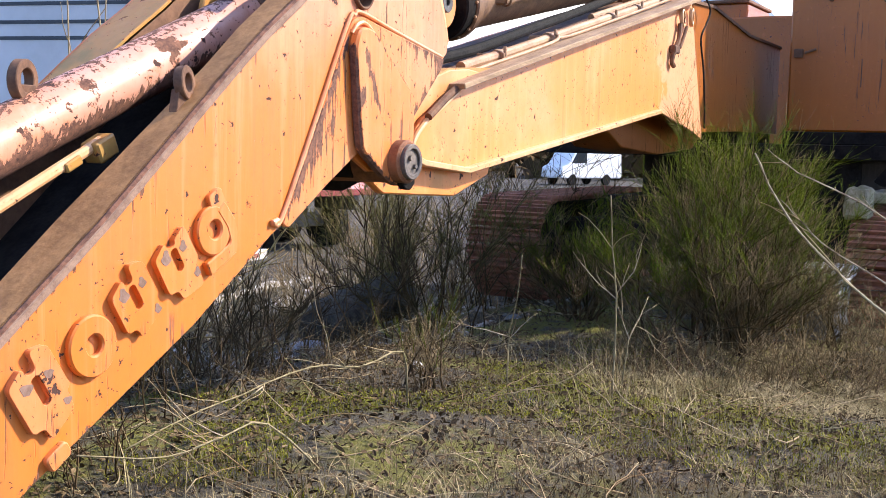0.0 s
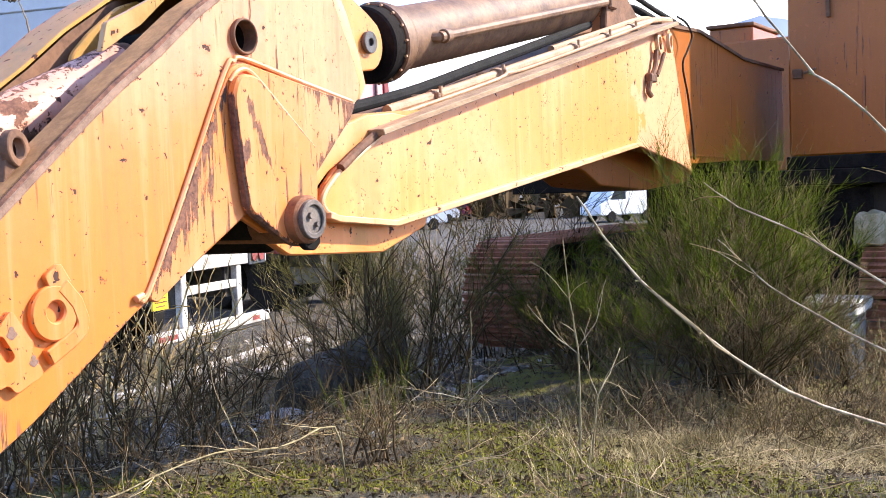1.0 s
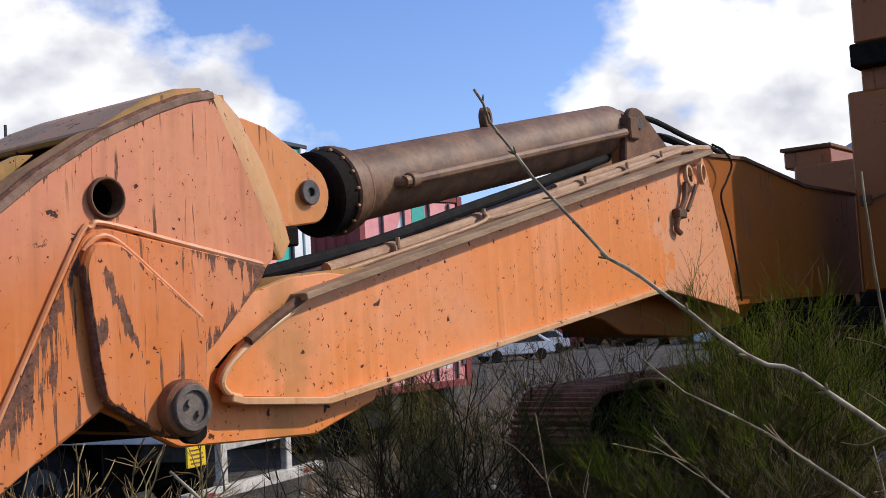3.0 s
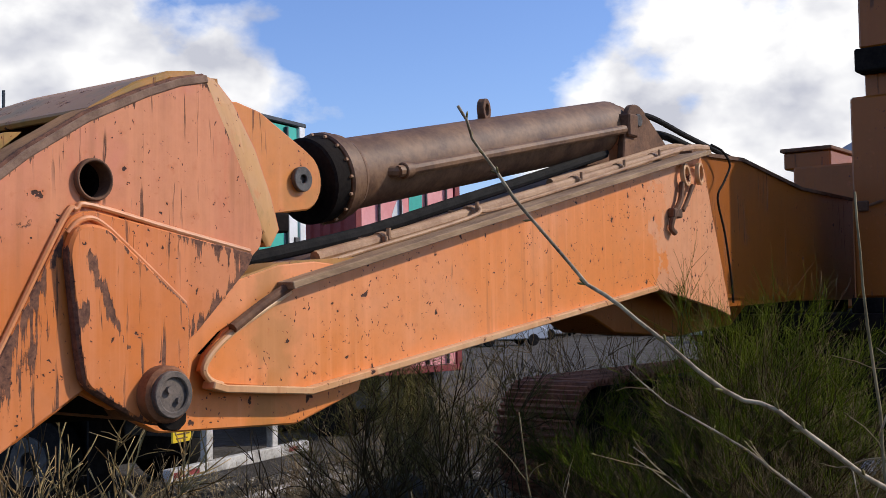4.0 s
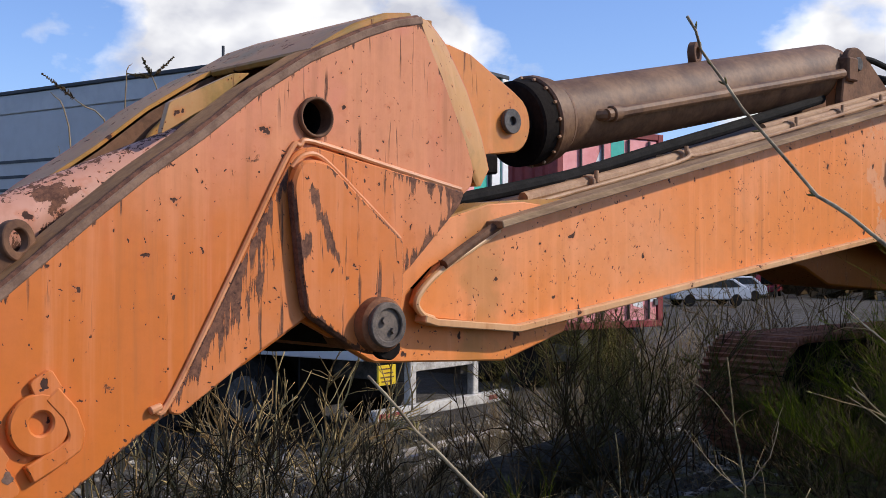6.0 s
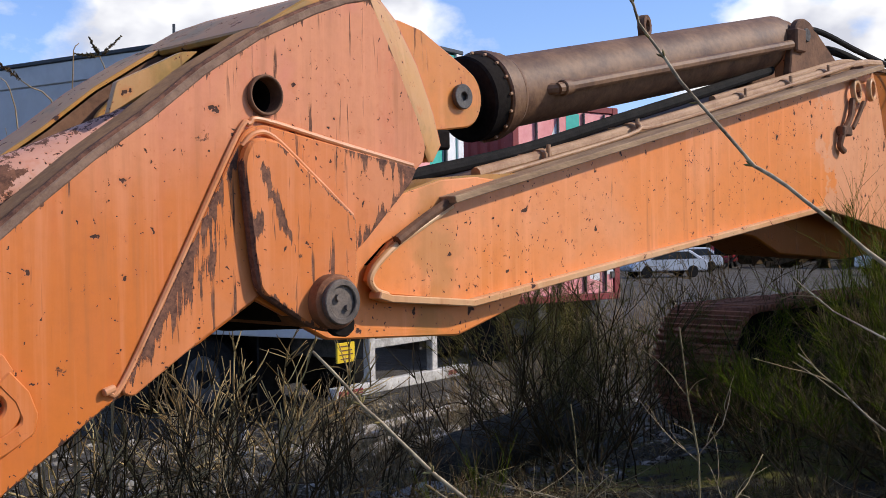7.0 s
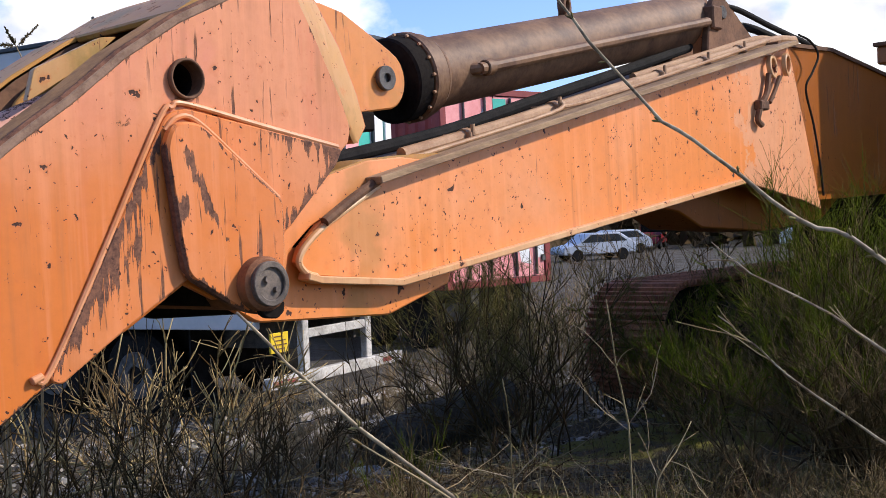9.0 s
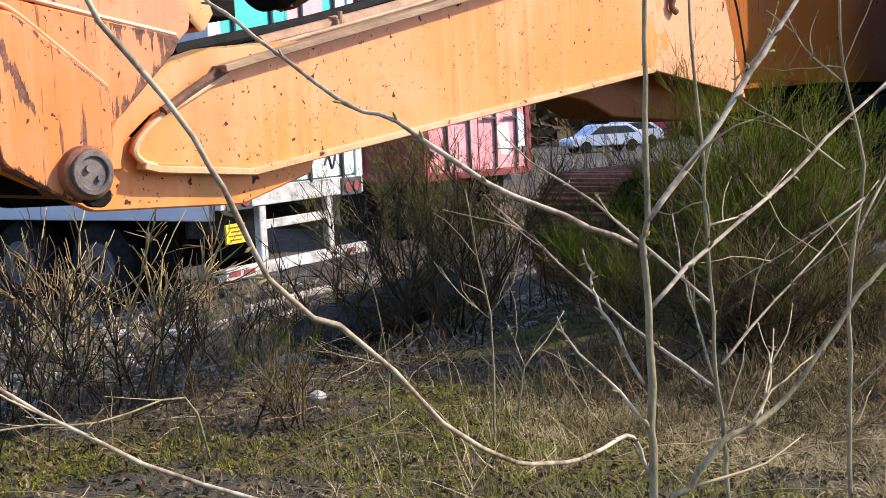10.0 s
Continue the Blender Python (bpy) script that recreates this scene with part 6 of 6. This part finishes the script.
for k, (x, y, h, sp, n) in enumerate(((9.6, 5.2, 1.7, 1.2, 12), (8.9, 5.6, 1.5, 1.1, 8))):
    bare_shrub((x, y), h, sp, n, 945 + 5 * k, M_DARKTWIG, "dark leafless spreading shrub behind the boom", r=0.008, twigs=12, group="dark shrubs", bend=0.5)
broom_bush((6.6, 3.75), 0.62, 0.22, 62, 950, M_BROOM, M_BROOMDRY, "small green broom tuft in the grass", loose=0.2, whip=0.2)

# pale, crooked shrubs between the boom and the trailer, sunlight put into their gold
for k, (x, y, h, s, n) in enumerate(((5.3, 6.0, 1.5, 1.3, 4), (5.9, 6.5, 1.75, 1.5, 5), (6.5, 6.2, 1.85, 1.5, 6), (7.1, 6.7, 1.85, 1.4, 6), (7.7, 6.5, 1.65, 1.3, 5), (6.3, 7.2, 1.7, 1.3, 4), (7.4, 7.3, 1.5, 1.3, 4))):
    bare_shrub((x, y), h, s, n, 1000 + 10 * k, M_SUNLIT_TWIG, "bare pale shrub of crooked forking twigs", r=0.0115, twigs=8, bend=0.46)
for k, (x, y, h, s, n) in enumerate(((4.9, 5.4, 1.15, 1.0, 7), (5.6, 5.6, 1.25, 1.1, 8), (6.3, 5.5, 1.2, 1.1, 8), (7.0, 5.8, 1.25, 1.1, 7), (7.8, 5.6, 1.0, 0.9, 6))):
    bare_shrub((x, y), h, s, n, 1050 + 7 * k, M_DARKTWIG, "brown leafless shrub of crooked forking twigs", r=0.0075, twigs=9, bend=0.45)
# dark twig colour puts the shade beneath the stick into these low shrubs
for k, (x, y, h, s, n) in enumerate(((4.7, 4.9, 0.9, 0.7, 10), (5.6, 5.2, 0.9, 0.7, 10), (6.7, 5.4, 0.9, 0.7, 9), (8.1, 6.4, 0.9, 0.7, 8))):
    bare_shrub((x, y), h, s, n, 1100 + 10 * k, M_DARKTWIG)
for k, (x, y, h, s, n) in enumerate(((4.4, 4.1, 0.85, 0.7, 9), (5.2, 4.3, 0.9, 0.7, 9), (6.2, 4.5, 0.8, 0.7, 9), (7.3, 4.5, 0.6, 0.6, 9), (8.0, 4.2, 0.55, 0.6, 12), (3.6, 3.7, 0.6, 0.5, 12), (8.4, 2.5, 0.5, 0.5, 20), (10.2, 0.3, 0.8, 0.7, 22), (11.6, 2.9, 0.9, 0.7, 26), (10.8, 4.6, 0.9, 0.7, 24))):
    bare_shrub((x, y), h, s, n, 1200 + 10 * k, M_DARKTWIG, "low tangle of dead brown twigs", r=0.0042, twigs=7, group="dead twig tangles", bend=0.55)
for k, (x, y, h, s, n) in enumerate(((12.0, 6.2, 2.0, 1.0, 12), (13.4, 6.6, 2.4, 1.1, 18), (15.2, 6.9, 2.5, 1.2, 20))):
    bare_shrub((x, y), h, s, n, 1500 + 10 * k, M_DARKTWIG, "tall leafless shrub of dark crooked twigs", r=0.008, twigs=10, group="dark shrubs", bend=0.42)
# pale dead brush along the foot of the broom
for k, (x, y, h, s, n) in enumerate(((8.9, 2.2, 0.6, 0.8, 30), (9.5, 1.7, 0.7, 0.9, 40), (10.1, 1.35, 0.8, 0.9, 40), (10.8, 1.1, 0.8, 0.9, 36), (9.0, 1.3, 0.5, 0.8, 34), (8.5, 1.8, 0.5, 0.8, 30), (9.8, 0.9, 0.6, 0.8, 30), (11.4, 1.3, 0.7, 0.8, 24), (8.3, 3.0, 0.5, 0.7, 26), (9.0, 3.2, 0.6, 0.8, 28))):
    bare_shrub((x, y), h, s, n, 1300 + 10 * k, M_BROOMDRY, "tangle of pale dead broom twigs", lean=(-0.1, -0.15), r=0.0045, twigs=9, group="dead twig tangles", bend=0.6)
for k, (x, y, h, s, n) in enumerate(((9.3, 7.4, 0.9, 0.9, 22), (10.0, 7.7, 1.0, 1.0, 24), (10.8, 7.9, 1.0, 1.0, 24), (11.6, 7.5, 1.1, 1.0, 24), (9.8, 8.5, 0.8, 0.9, 20), (12.4, 8.0, 1.1, 1.0, 22), (8.7, 7.8, 0.7, 0.8, 18))):
    bare_shrub((x, y), h, s, n, 1600 + 10 * k, M_TWIG, "tangle of pale dead twigs in the sun", r=0.0055, twigs=9, group="pale twig tangles", bend=0.6)
for k, (x, y, h, s, n) in enumerate(((13.0, 8.4, 1.3, 0.8, 26), (9.6, 8.7, 0.9, 0.6, 20), (11.4, 8.1, 0.9, 0.7, 22), (14.8, 7.6, 1.6, 0.9, 26), (7.6, 8.0, 1.2, 0.7, 22), (12.2, 7.4, 1.3, 0.8, 26), (13.6, 7.0, 1.5, 0.9, 26), (10.6, 7.3, 0.9, 0.7, 22), (9.0, 7.3, 0.9, 0.7, 22), (16.0, 9.5, 1.7, 1.1, 26), (17.2, 10.6, 1.7, 1.1, 26))):
    bare_shrub((x, y), h, s, n, 1400 + 10 * k, M_TWIG)


def plume_shrub():
    """A tall bare shrub behind the stick whose stems end in dry dark flower spikes."""
    sh = thing("plume_shrub", G(5.0, 5.0), "tall bare shrub with dark dried flower spikes", "shrub")
    g = random.Random(17)

    def stem(pts, r0, r1, mat=M_TWIG):
        b = Bundle(1)
        line = zigzag(pts, len(pts) * 31 + int(pts[-1][0] * 100), 0.003, 4)
        b.line(line, r0, r1, 5)
        part("stem", b.mesh("stem", mat), mat, sh)

    def spike(a, e, r):
        b = Bundle(2)
        a, e = Vector(a), Vector(e)
        b.line([a, e], 0.002, 0.001, 4)
        n = 16
        for k in range(n):
            c = a.lerp(e, 0.12 + 0.88 * k / n)
            for _ in range(4):
                w = Vector((g.gauss(0, 1), g.gauss(0, 1), g.gauss(0, 1))).normalized() + (e - a).normalized() * 0.7
                q = r * (1 - 0.7 * k / n) * g.uniform(0.6, 1.2)
                add_tube(b.v, b.f, [c, c + w * q * 0.5, c + w * q], [0.001, 0.004, 0.0012], 4)
        part("flower_spike", b.mesh("flower_spike", M_DARKTWIG), M_DARKTWIG, sh)

    stem([G(4.95, 5.05, -0.04), (4.93, 5.02, 2.0), (4.871, 5.0, 2.984), (4.674, 5.0, 3.174)], 0.009, 0.003)
    spike((4.69, 5.0, 3.165), (4.495, 5.0, 3.29), 0.022)
    stem([G(5.1, 5.0, -0.04), (5.18, 5.0, 2.2), (5.17, 5.0, 3.088), (5.141, 5.0, 3.261), (5.108, 5.0, 3.339)], 0.009, 0.0025)
    for tip in ((4.956, 5.0, 3.337), (5.046, 5.0, 3.436), (5.237, 5.0, 3.462)):
        spike((5.108, 5.0, 3.335), tip, 0.020)
    stem([G(4.82, 5.08, -0.04), (4.72, 5.05, 2.2), (4.638, 5.0, 3.035), (4.544, 5.0, 3.2)], 0.008, 0.002)
    stem([G(5.0, 5.1, -0.04), (4.97, 5.05, 2.4), (4.953, 5.0, 3.272), (4.991, 5.0, 3.397)], 0.007, 0.0016)
    stem([G(4.75, 4.95, -0.04), (4.66, 5.0, 2.2), (4.706, 5.0, 2.641), (4.932, 5.0, 2.936)], 0.008, 0.002, M_DARKTWIG)
    stem([(4.70, 5.0, 2.62), (4.66, 5.0, 2.70), (4.60, 4.98, 2.80), (4.58, 4.98, 2.93)], 0.004, 0.0015)
    stem([(4.95, 5.02, 2.5), (4.96, 5.0, 2.7), (5.0, 5.0, 2.83), (5.08, 5.0, 2.92)], 0.004, 0.0015)


plume_shrub()


def scatter_grass():
    g = random.Random(77)

    def blades(name, count, mat, label, test, tall, wide, droop, area=(3.0, 10.0, -0.8, 5.8)):
        v, f = [], []
        while count > 0:
            x, y = g.uniform(area[0], area[1]), g.uniform(area[2], area[3])
            if not test(x, y):
                continue
            count -= 1
            z = ground_at(x, y) - 0.01
            a, h = g.uniform(0, 2 * math.pi), tall * g.uniform(0.35, 1.25)
            lean = droop * g.uniform(0.2, 1.4)
            dx, dy = math.cos(a), math.sin(a)
            w = wide * g.uniform(0.6, 1.4)
            s = len(v)
            for k, (u, ww) in enumerate(((0.0, 1.0), (0.45, 0.85), (0.8, 0.5))):
                px, py, pz = x + dx * lean * h * u * u * 1.6, y + dy * lean * h * u * u * 1.6, z + h * (u - 0.45 * lean * u * u)
                v.append((px - dy * w * ww, py + dx * w * ww, pz))
                v.append((px + dy * w * ww, py - dx * w * ww, pz))
            v.append((x + dx * lean * h * 1.6, y + dy * lean * h * 1.6, z + h * max(0.1, 1 - 0.45 * lean)))
            f += [(s, s + 1, s + 3, s + 2), (s + 2, s + 3, s + 5, s + 4), (s + 4, s + 5, s + 6)]
        tagged(new(name, raw(name, v, f, mat)), label, "grass", kind="stuff")

    def patch(x, y, seed):
        return noise.noise((x * 0.55, y * 0.55, seed))

    blades("dry_grass", 25000, M_STRAW, "dry bleached grass on the bank", lambda x, y: g.random() < (0.34 + 1.4 * patch(x, y, 4.0) + 0.9 * noise.noise((x * 2.2, y * 2.2, 5.0))) * (1 - 0.86 * smoothstep(2.5, 3.7, y - 0.15 * (x - 6))) * (1 - 0.75 * math.exp(-((x - 5.6) / 1.7) ** 2 - ((y - 3.5) / 0.9) ** 2)), 0.10, 0.0019, 1.1)
    blades("green_grass", 70000, M_GRASS, "short mossy green grass", lambda x, y: 0.30 * math.exp(-((x - 6.5) / 1.5) ** 2 - ((y - 3.2) / 1.0) ** 2) + 0.34 * math.exp(-((x - 6.7) / 1.1) ** 2 - ((y - 1.8) / 0.7) ** 2) + patch(x, y, 9.0) + 0.5 * noise.noise((x * 2.0, y * 2.0, 8.0)) > 0.55 * smoothstep(3.4, 4.6, y), 0.045, 0.0021, 0.6)
    blades("tall_straw", 2400, M_STRAW, "tall dead grass stalks", lambda x, y: patch(x, y, 15.0) > 0.05 + 0.25 * smoothstep(3.0, 4.5, y), 0.36, 0.0017, 0.6, (3.0, 12.0, -0.5, 7.0))
    blades("yard_weeds", 6500, M_STRAW, "sparse dead weeds in the rubble", lambda x, y: g.random() < (0.4 + patch(x, y, 21.0)) * (0.25 + 0.75 * smoothstep(7.5, 9.5, x)), 0.12, 0.0026, 0.9, (4.0, 15.0, 5.5, 10.5))

    blades("straw_tussocks", 16000, M_STRAW, "matted pale straw before the bush", lambda x, y: 0.12 + noise.noise((x * 1.6, y * 1.6, 41.0)) > 0.0, 0.10, 0.0026, 1.5, (7.2, 10.4, 0.4, 3.0))
    b = Bundle(91)
    for _ in range(5200):
        x, y = b.rng.uniform(3.0, 10.5), b.rng.uniform(-0.4, 6.6)
        if b.rng.random() > 0.45 + 1.2 * patch(x, y, 27.0):
            continue
        a, h = b.rng.uniform(0, 6.3), b.rng.uniform(0.06, 0.34)
        line = b.grow(G(x, y, -0.01), (math.cos(a) * 0.4, math.sin(a) * 0.4, 1), h, 0.35, 4, 0.03)
        b.line(line, b.rng.uniform(0.0012, 0.0026), 0.0009, 3)
        if h > 0.18:
            b.line(b.grow(line[2], (math.cos(a + 2) * 0.6, math.sin(a + 2) * 0.6, 0.8), h * 0.4, 0.3, 3), 0.0012, 0.0008, 3)
    tagged(new("dead_stems", b.mesh("dead_stems", M_LEAF)), "thin brown dead weed stems in the grass", "weeds", kind="stuff")

    v, f = [], []
    for _ in range(26000):
        x, y = (g.uniform(2.0, 14.0), g.uniform(-1.0, 10.5)) if g.random() < 0.45 else (g.uniform(2.5, 9.0), g.uniform(-0.5, 6.0))
        p = Vector((x, y, ground_at(x, y) + g.uniform(0.005, 0.03)))
        m = Matrix.Translation(p) @ Euler((g.gauss(0, 0.5), g.gauss(0, 0.5), g.uniform(0, 6.3))).to_matrix().to_4x4()
        r = g.uniform(0.007, 0.026) * (1.5 if g.random() < 0.06 else 1.0)
        s = len(v)
        v += [m @ Vector(q) for q in ((-r, 0, 0), (-0.3 * r, 0.5 * r, 0.004), (0.6 * r, 0.4 * r, 0.006), (r, 0, 0), (0.5 * r, -0.5 * r, 0.005), (-0.4 * r, -0.45 * r, 0.003))]
        f += [(s, s + 1, s + 2, s + 3), (s, s + 3, s + 4, s + 5)]
    tagged(new("leaf_litter", raw("leaf_litter", v, f, M_LEAF, False)), "brown leaf litter on the ground", "leaves", kind="stuff")

    ico = [(0, 0, 1), (0.89, 0, 0.45), (0.28, 0.85, 0.45), (-0.72, 0.53, 0.45), (-0.72, -0.53, 0.45), (0.28, -0.85, 0.45), (0.5, 0, -0.5), (-0.4, 0.4, -0.5), (-0.3, -0.5, -0.5)]
    tri = [(0, 1, 2), (0, 2, 3), (0, 3, 4), (0, 4, 5), (0, 5, 1), (1, 6, 2), (2, 6, 7), (2, 7, 3), (3, 7, 4), (4, 7, 8), (4, 8, 5), (5, 8, 6), (5, 6, 1)]
    v, f = [], []
    for _ in range(7500):
        x, y = g.uniform(4.0, 16.0), g.uniform(5.2, 11.5)
        if g.random() > 0.55 + 0.8 * patch(x, y, 33.0):
            continue
        s = g.uniform(0.008, 0.05) * (1.6 if g.random() < 0.08 else 1.0)
        p = Vector((x, y, ground_at(x, y)))
        turn = Euler((g.gauss(0, 0.4), g.gauss(0, 0.4), g.uniform(0, 6.3))).to_matrix()
        k = len(v)
        v += [p + turn @ Vector((q[0] * s * g.uniform(0.8, 1.6), q[1] * s * g.uniform(0.7, 1.2), q[2] * s * 0.6)) for q in ico]
        f += [tuple(k + i for i in t) for t in tri]
    tagged(new("rubble", raw("rubble", v, f, M_RUBBLE, False)), "grey-brown rubble strewn over the yard's edge", "rubble", kind="stuff")

    b = Bundle(55)
    for _ in range(430):
        x, y = b.rng.uniform(2.4, 11.5), b.rng.uniform(0.2, 6.5)
        a = b.rng.uniform(0, 6.3)
        line = b.grow(G(x, y, b.rng.uniform(0.01, 0.06)), (math.cos(a), math.sin(a), b.rng.uniform(0.0, 0.35)), b.rng.uniform(0.15, 0.9), 0.3, 6, -0.02)
        line = [Vector((p.x, p.y, max(p.z, ground_at(p.x, p.y) + 0.008))) for p in line]
        b.line(line, b.rng.uniform(0.0022, 0.0048), 0.0014, 4)
    tagged(new("fallen_twigs", b.mesh("fallen_twigs", M_TWIG)), "pale fallen twigs lying in the grass", "twigs", kind="stuff")


scatter_grass()


def lump(at, size, seed, mat, name, label, category, group=""):
    bm = bmesh.new()
    bmesh.ops.create_icosphere(bm, subdivisions=3, radius=1.0)
    for v in bm.verts:
        k = 1 + 0.28 * noise.noise(v.co * 1.3 + Vector((seed, 0, 0))) + 0.10 * noise.noise(v.co * 4 + Vector((0, seed, 0)))
        v.co = Vector((v.co.x * size[0] * k, v.co.y * size[1] * k, v.co.z * size[2] * k)) + Vector(at)
    return whole(name, bm, mat, label, category, group, smooth=60)


def concrete_block():
    """A chipped kerb block with a projecting top slab, set in the bank before the track."""
    block = thing("concrete_block", G(11.6, 2.15), "weathered pale concrete block with a projecting top slab", "block")
    for name, bm in (("body", box(11.34, 12.0, 1.94, 2.44, 0.25, 0.955, 0.02)), ("top_slab", box(11.28, 12.02, 1.88, 2.50, 0.957, 1.085, 0.015))):
        bmesh.ops.subdivide_edges(bm, edges=bm.edges[:], cuts=5, use_grid_fill=True)
        for v in bm.verts:
            v.co += Vector((1, 1, 0.5)) * 0.022 * noise.noise(v.co * 9)
        part(name, bm, M_CONCRETE if name == "top_slab" else M_STONE, block)


concrete_block()
lump(G(7.15, 4.15, 0.015), (0.055, 0.045, 0.035), 3.0, M_CONCRETE, "stone", "small pale stone in the grass", "stone", "stones on the bank")
g_ = random.Random(8)
for _ in range(120):
    x, y = g_.uniform(4.0, 13.5), g_.uniform(5.0, 10.0)
    s = g_.uniform(0.025, 0.085)
    lump(G(x, y, 0.0), (s * 1.2, s, s * 0.6), g_.uniform(0, 50), M_STONE, "stone", "small grey stone on the slope", "stone", "stones on the slope")
# low grey lump that stands for a flat heap of pale gravel
lump(G(8.55, 6.15, 0.02), (0.30, 0.24, 0.10), 12.0, M_GRAVEL, "gravel_heap", "flat pale gravel heap on the slope", "sheet")


def build_roll():
    """A long dark sagging roll that lies on the slope."""
    v, f = [], []
    line = smooth_line([(8.85, 6.25, 0.42), (9.5, 6.42, 0.44), (10.2, 6.55, 0.47), (11.1, 6.75, 0.50)], 6)
    rad = [0.24 * (0.75 + 0.25 * min(1, k / 3)) * (1 + 0.12 * noise.noise((k * 0.5, 1, 1))) for k in range(len(line))]
    add_tube(v, f, line, rad, 20)
    me = raw("dark_roll", v, f, M_PIPE)
    tagged(new("dark_roll", me), "long dirty black roll lying on the slope", "roll")


build_roll()


def plank(at, turn, size, tilt, label):
    bm = box(-size[0] / 2, size[0] / 2, -size[1] / 2, size[1] / 2, 0, size[2], 0.006)
    bm.transform(Matrix.Translation(at) @ Matrix.Rotation(turn, 4, "Z") @ Matrix.Rotation(tilt, 4, "Y"))
    whole("plank", bm, M_TIMBER, label, "plank", "timber under the trailer")


for k, (x, y, z, a, l, w) in enumerate(((11.0, 9.2, 0.16, 0.25, 3.4, 0.16), (12.3, 9.0, 0.05, 0.18, 1.9, 0.22), (13.1, 9.2, 0.10, 0.35, 1.3, 0.2), (11.9, 8.9, 0.02, 0.1, 0.9, 0.3), (12.7, 9.35, 0.20, 0.3, 1.0, 0.18), (10.2, 9.3, 0.04, 0.1, 1.6, 0.14), (10.6, 8.9, 0.06, 0.5, 1.1, 0.12), (11.5, 8.6, 0.05, -0.2, 1.3, 0.14), (12.9, 8.6, 0.07, 0.7, 0.9, 0.16), (13.6, 8.9, 0.05, 0.1, 1.2, 0.15), (11.2, 9.0, 0.26, 0.22, 2.2, 0.10))):
    plank(G(x, y, z), a, (l, w, 0.06), 0.03 * (k % 3 - 1), "weathered grey plank lying in the rubble")


def hedge():
    """Far scrub beyond the yard, as one body of small clumps."""
    g = random.Random(31)
    v, f = [], []
    for _ in range(5200):
        a = radians(g.uniform(-20, 75))
        r = g.uniform(75, 110)
        h = g.uniform(0.3, 3.6) * (0.5 + 0.5 * noise.noise((a * 14, 3, 3)) + 0.35)
        p = Vector((r * math.cos(a), r * math.sin(a), h))
        s = g.uniform(0.25, 0.8)
        k = len(v)
        for _ in range(4):
            v.append(p + Vector((g.gauss(0, s), g.gauss(0, s), g.gauss(0, s))))
        f += [(k, k + 1, k + 2), (k, k + 2, k + 3), (k, k + 1, k + 3)]
    tagged(new("far_scrub", raw("far_scrub", v, f, M_DARKTWIG, False)), "line of dark scrub beyond the yard", "scrub", kind="stuff")


hedge()
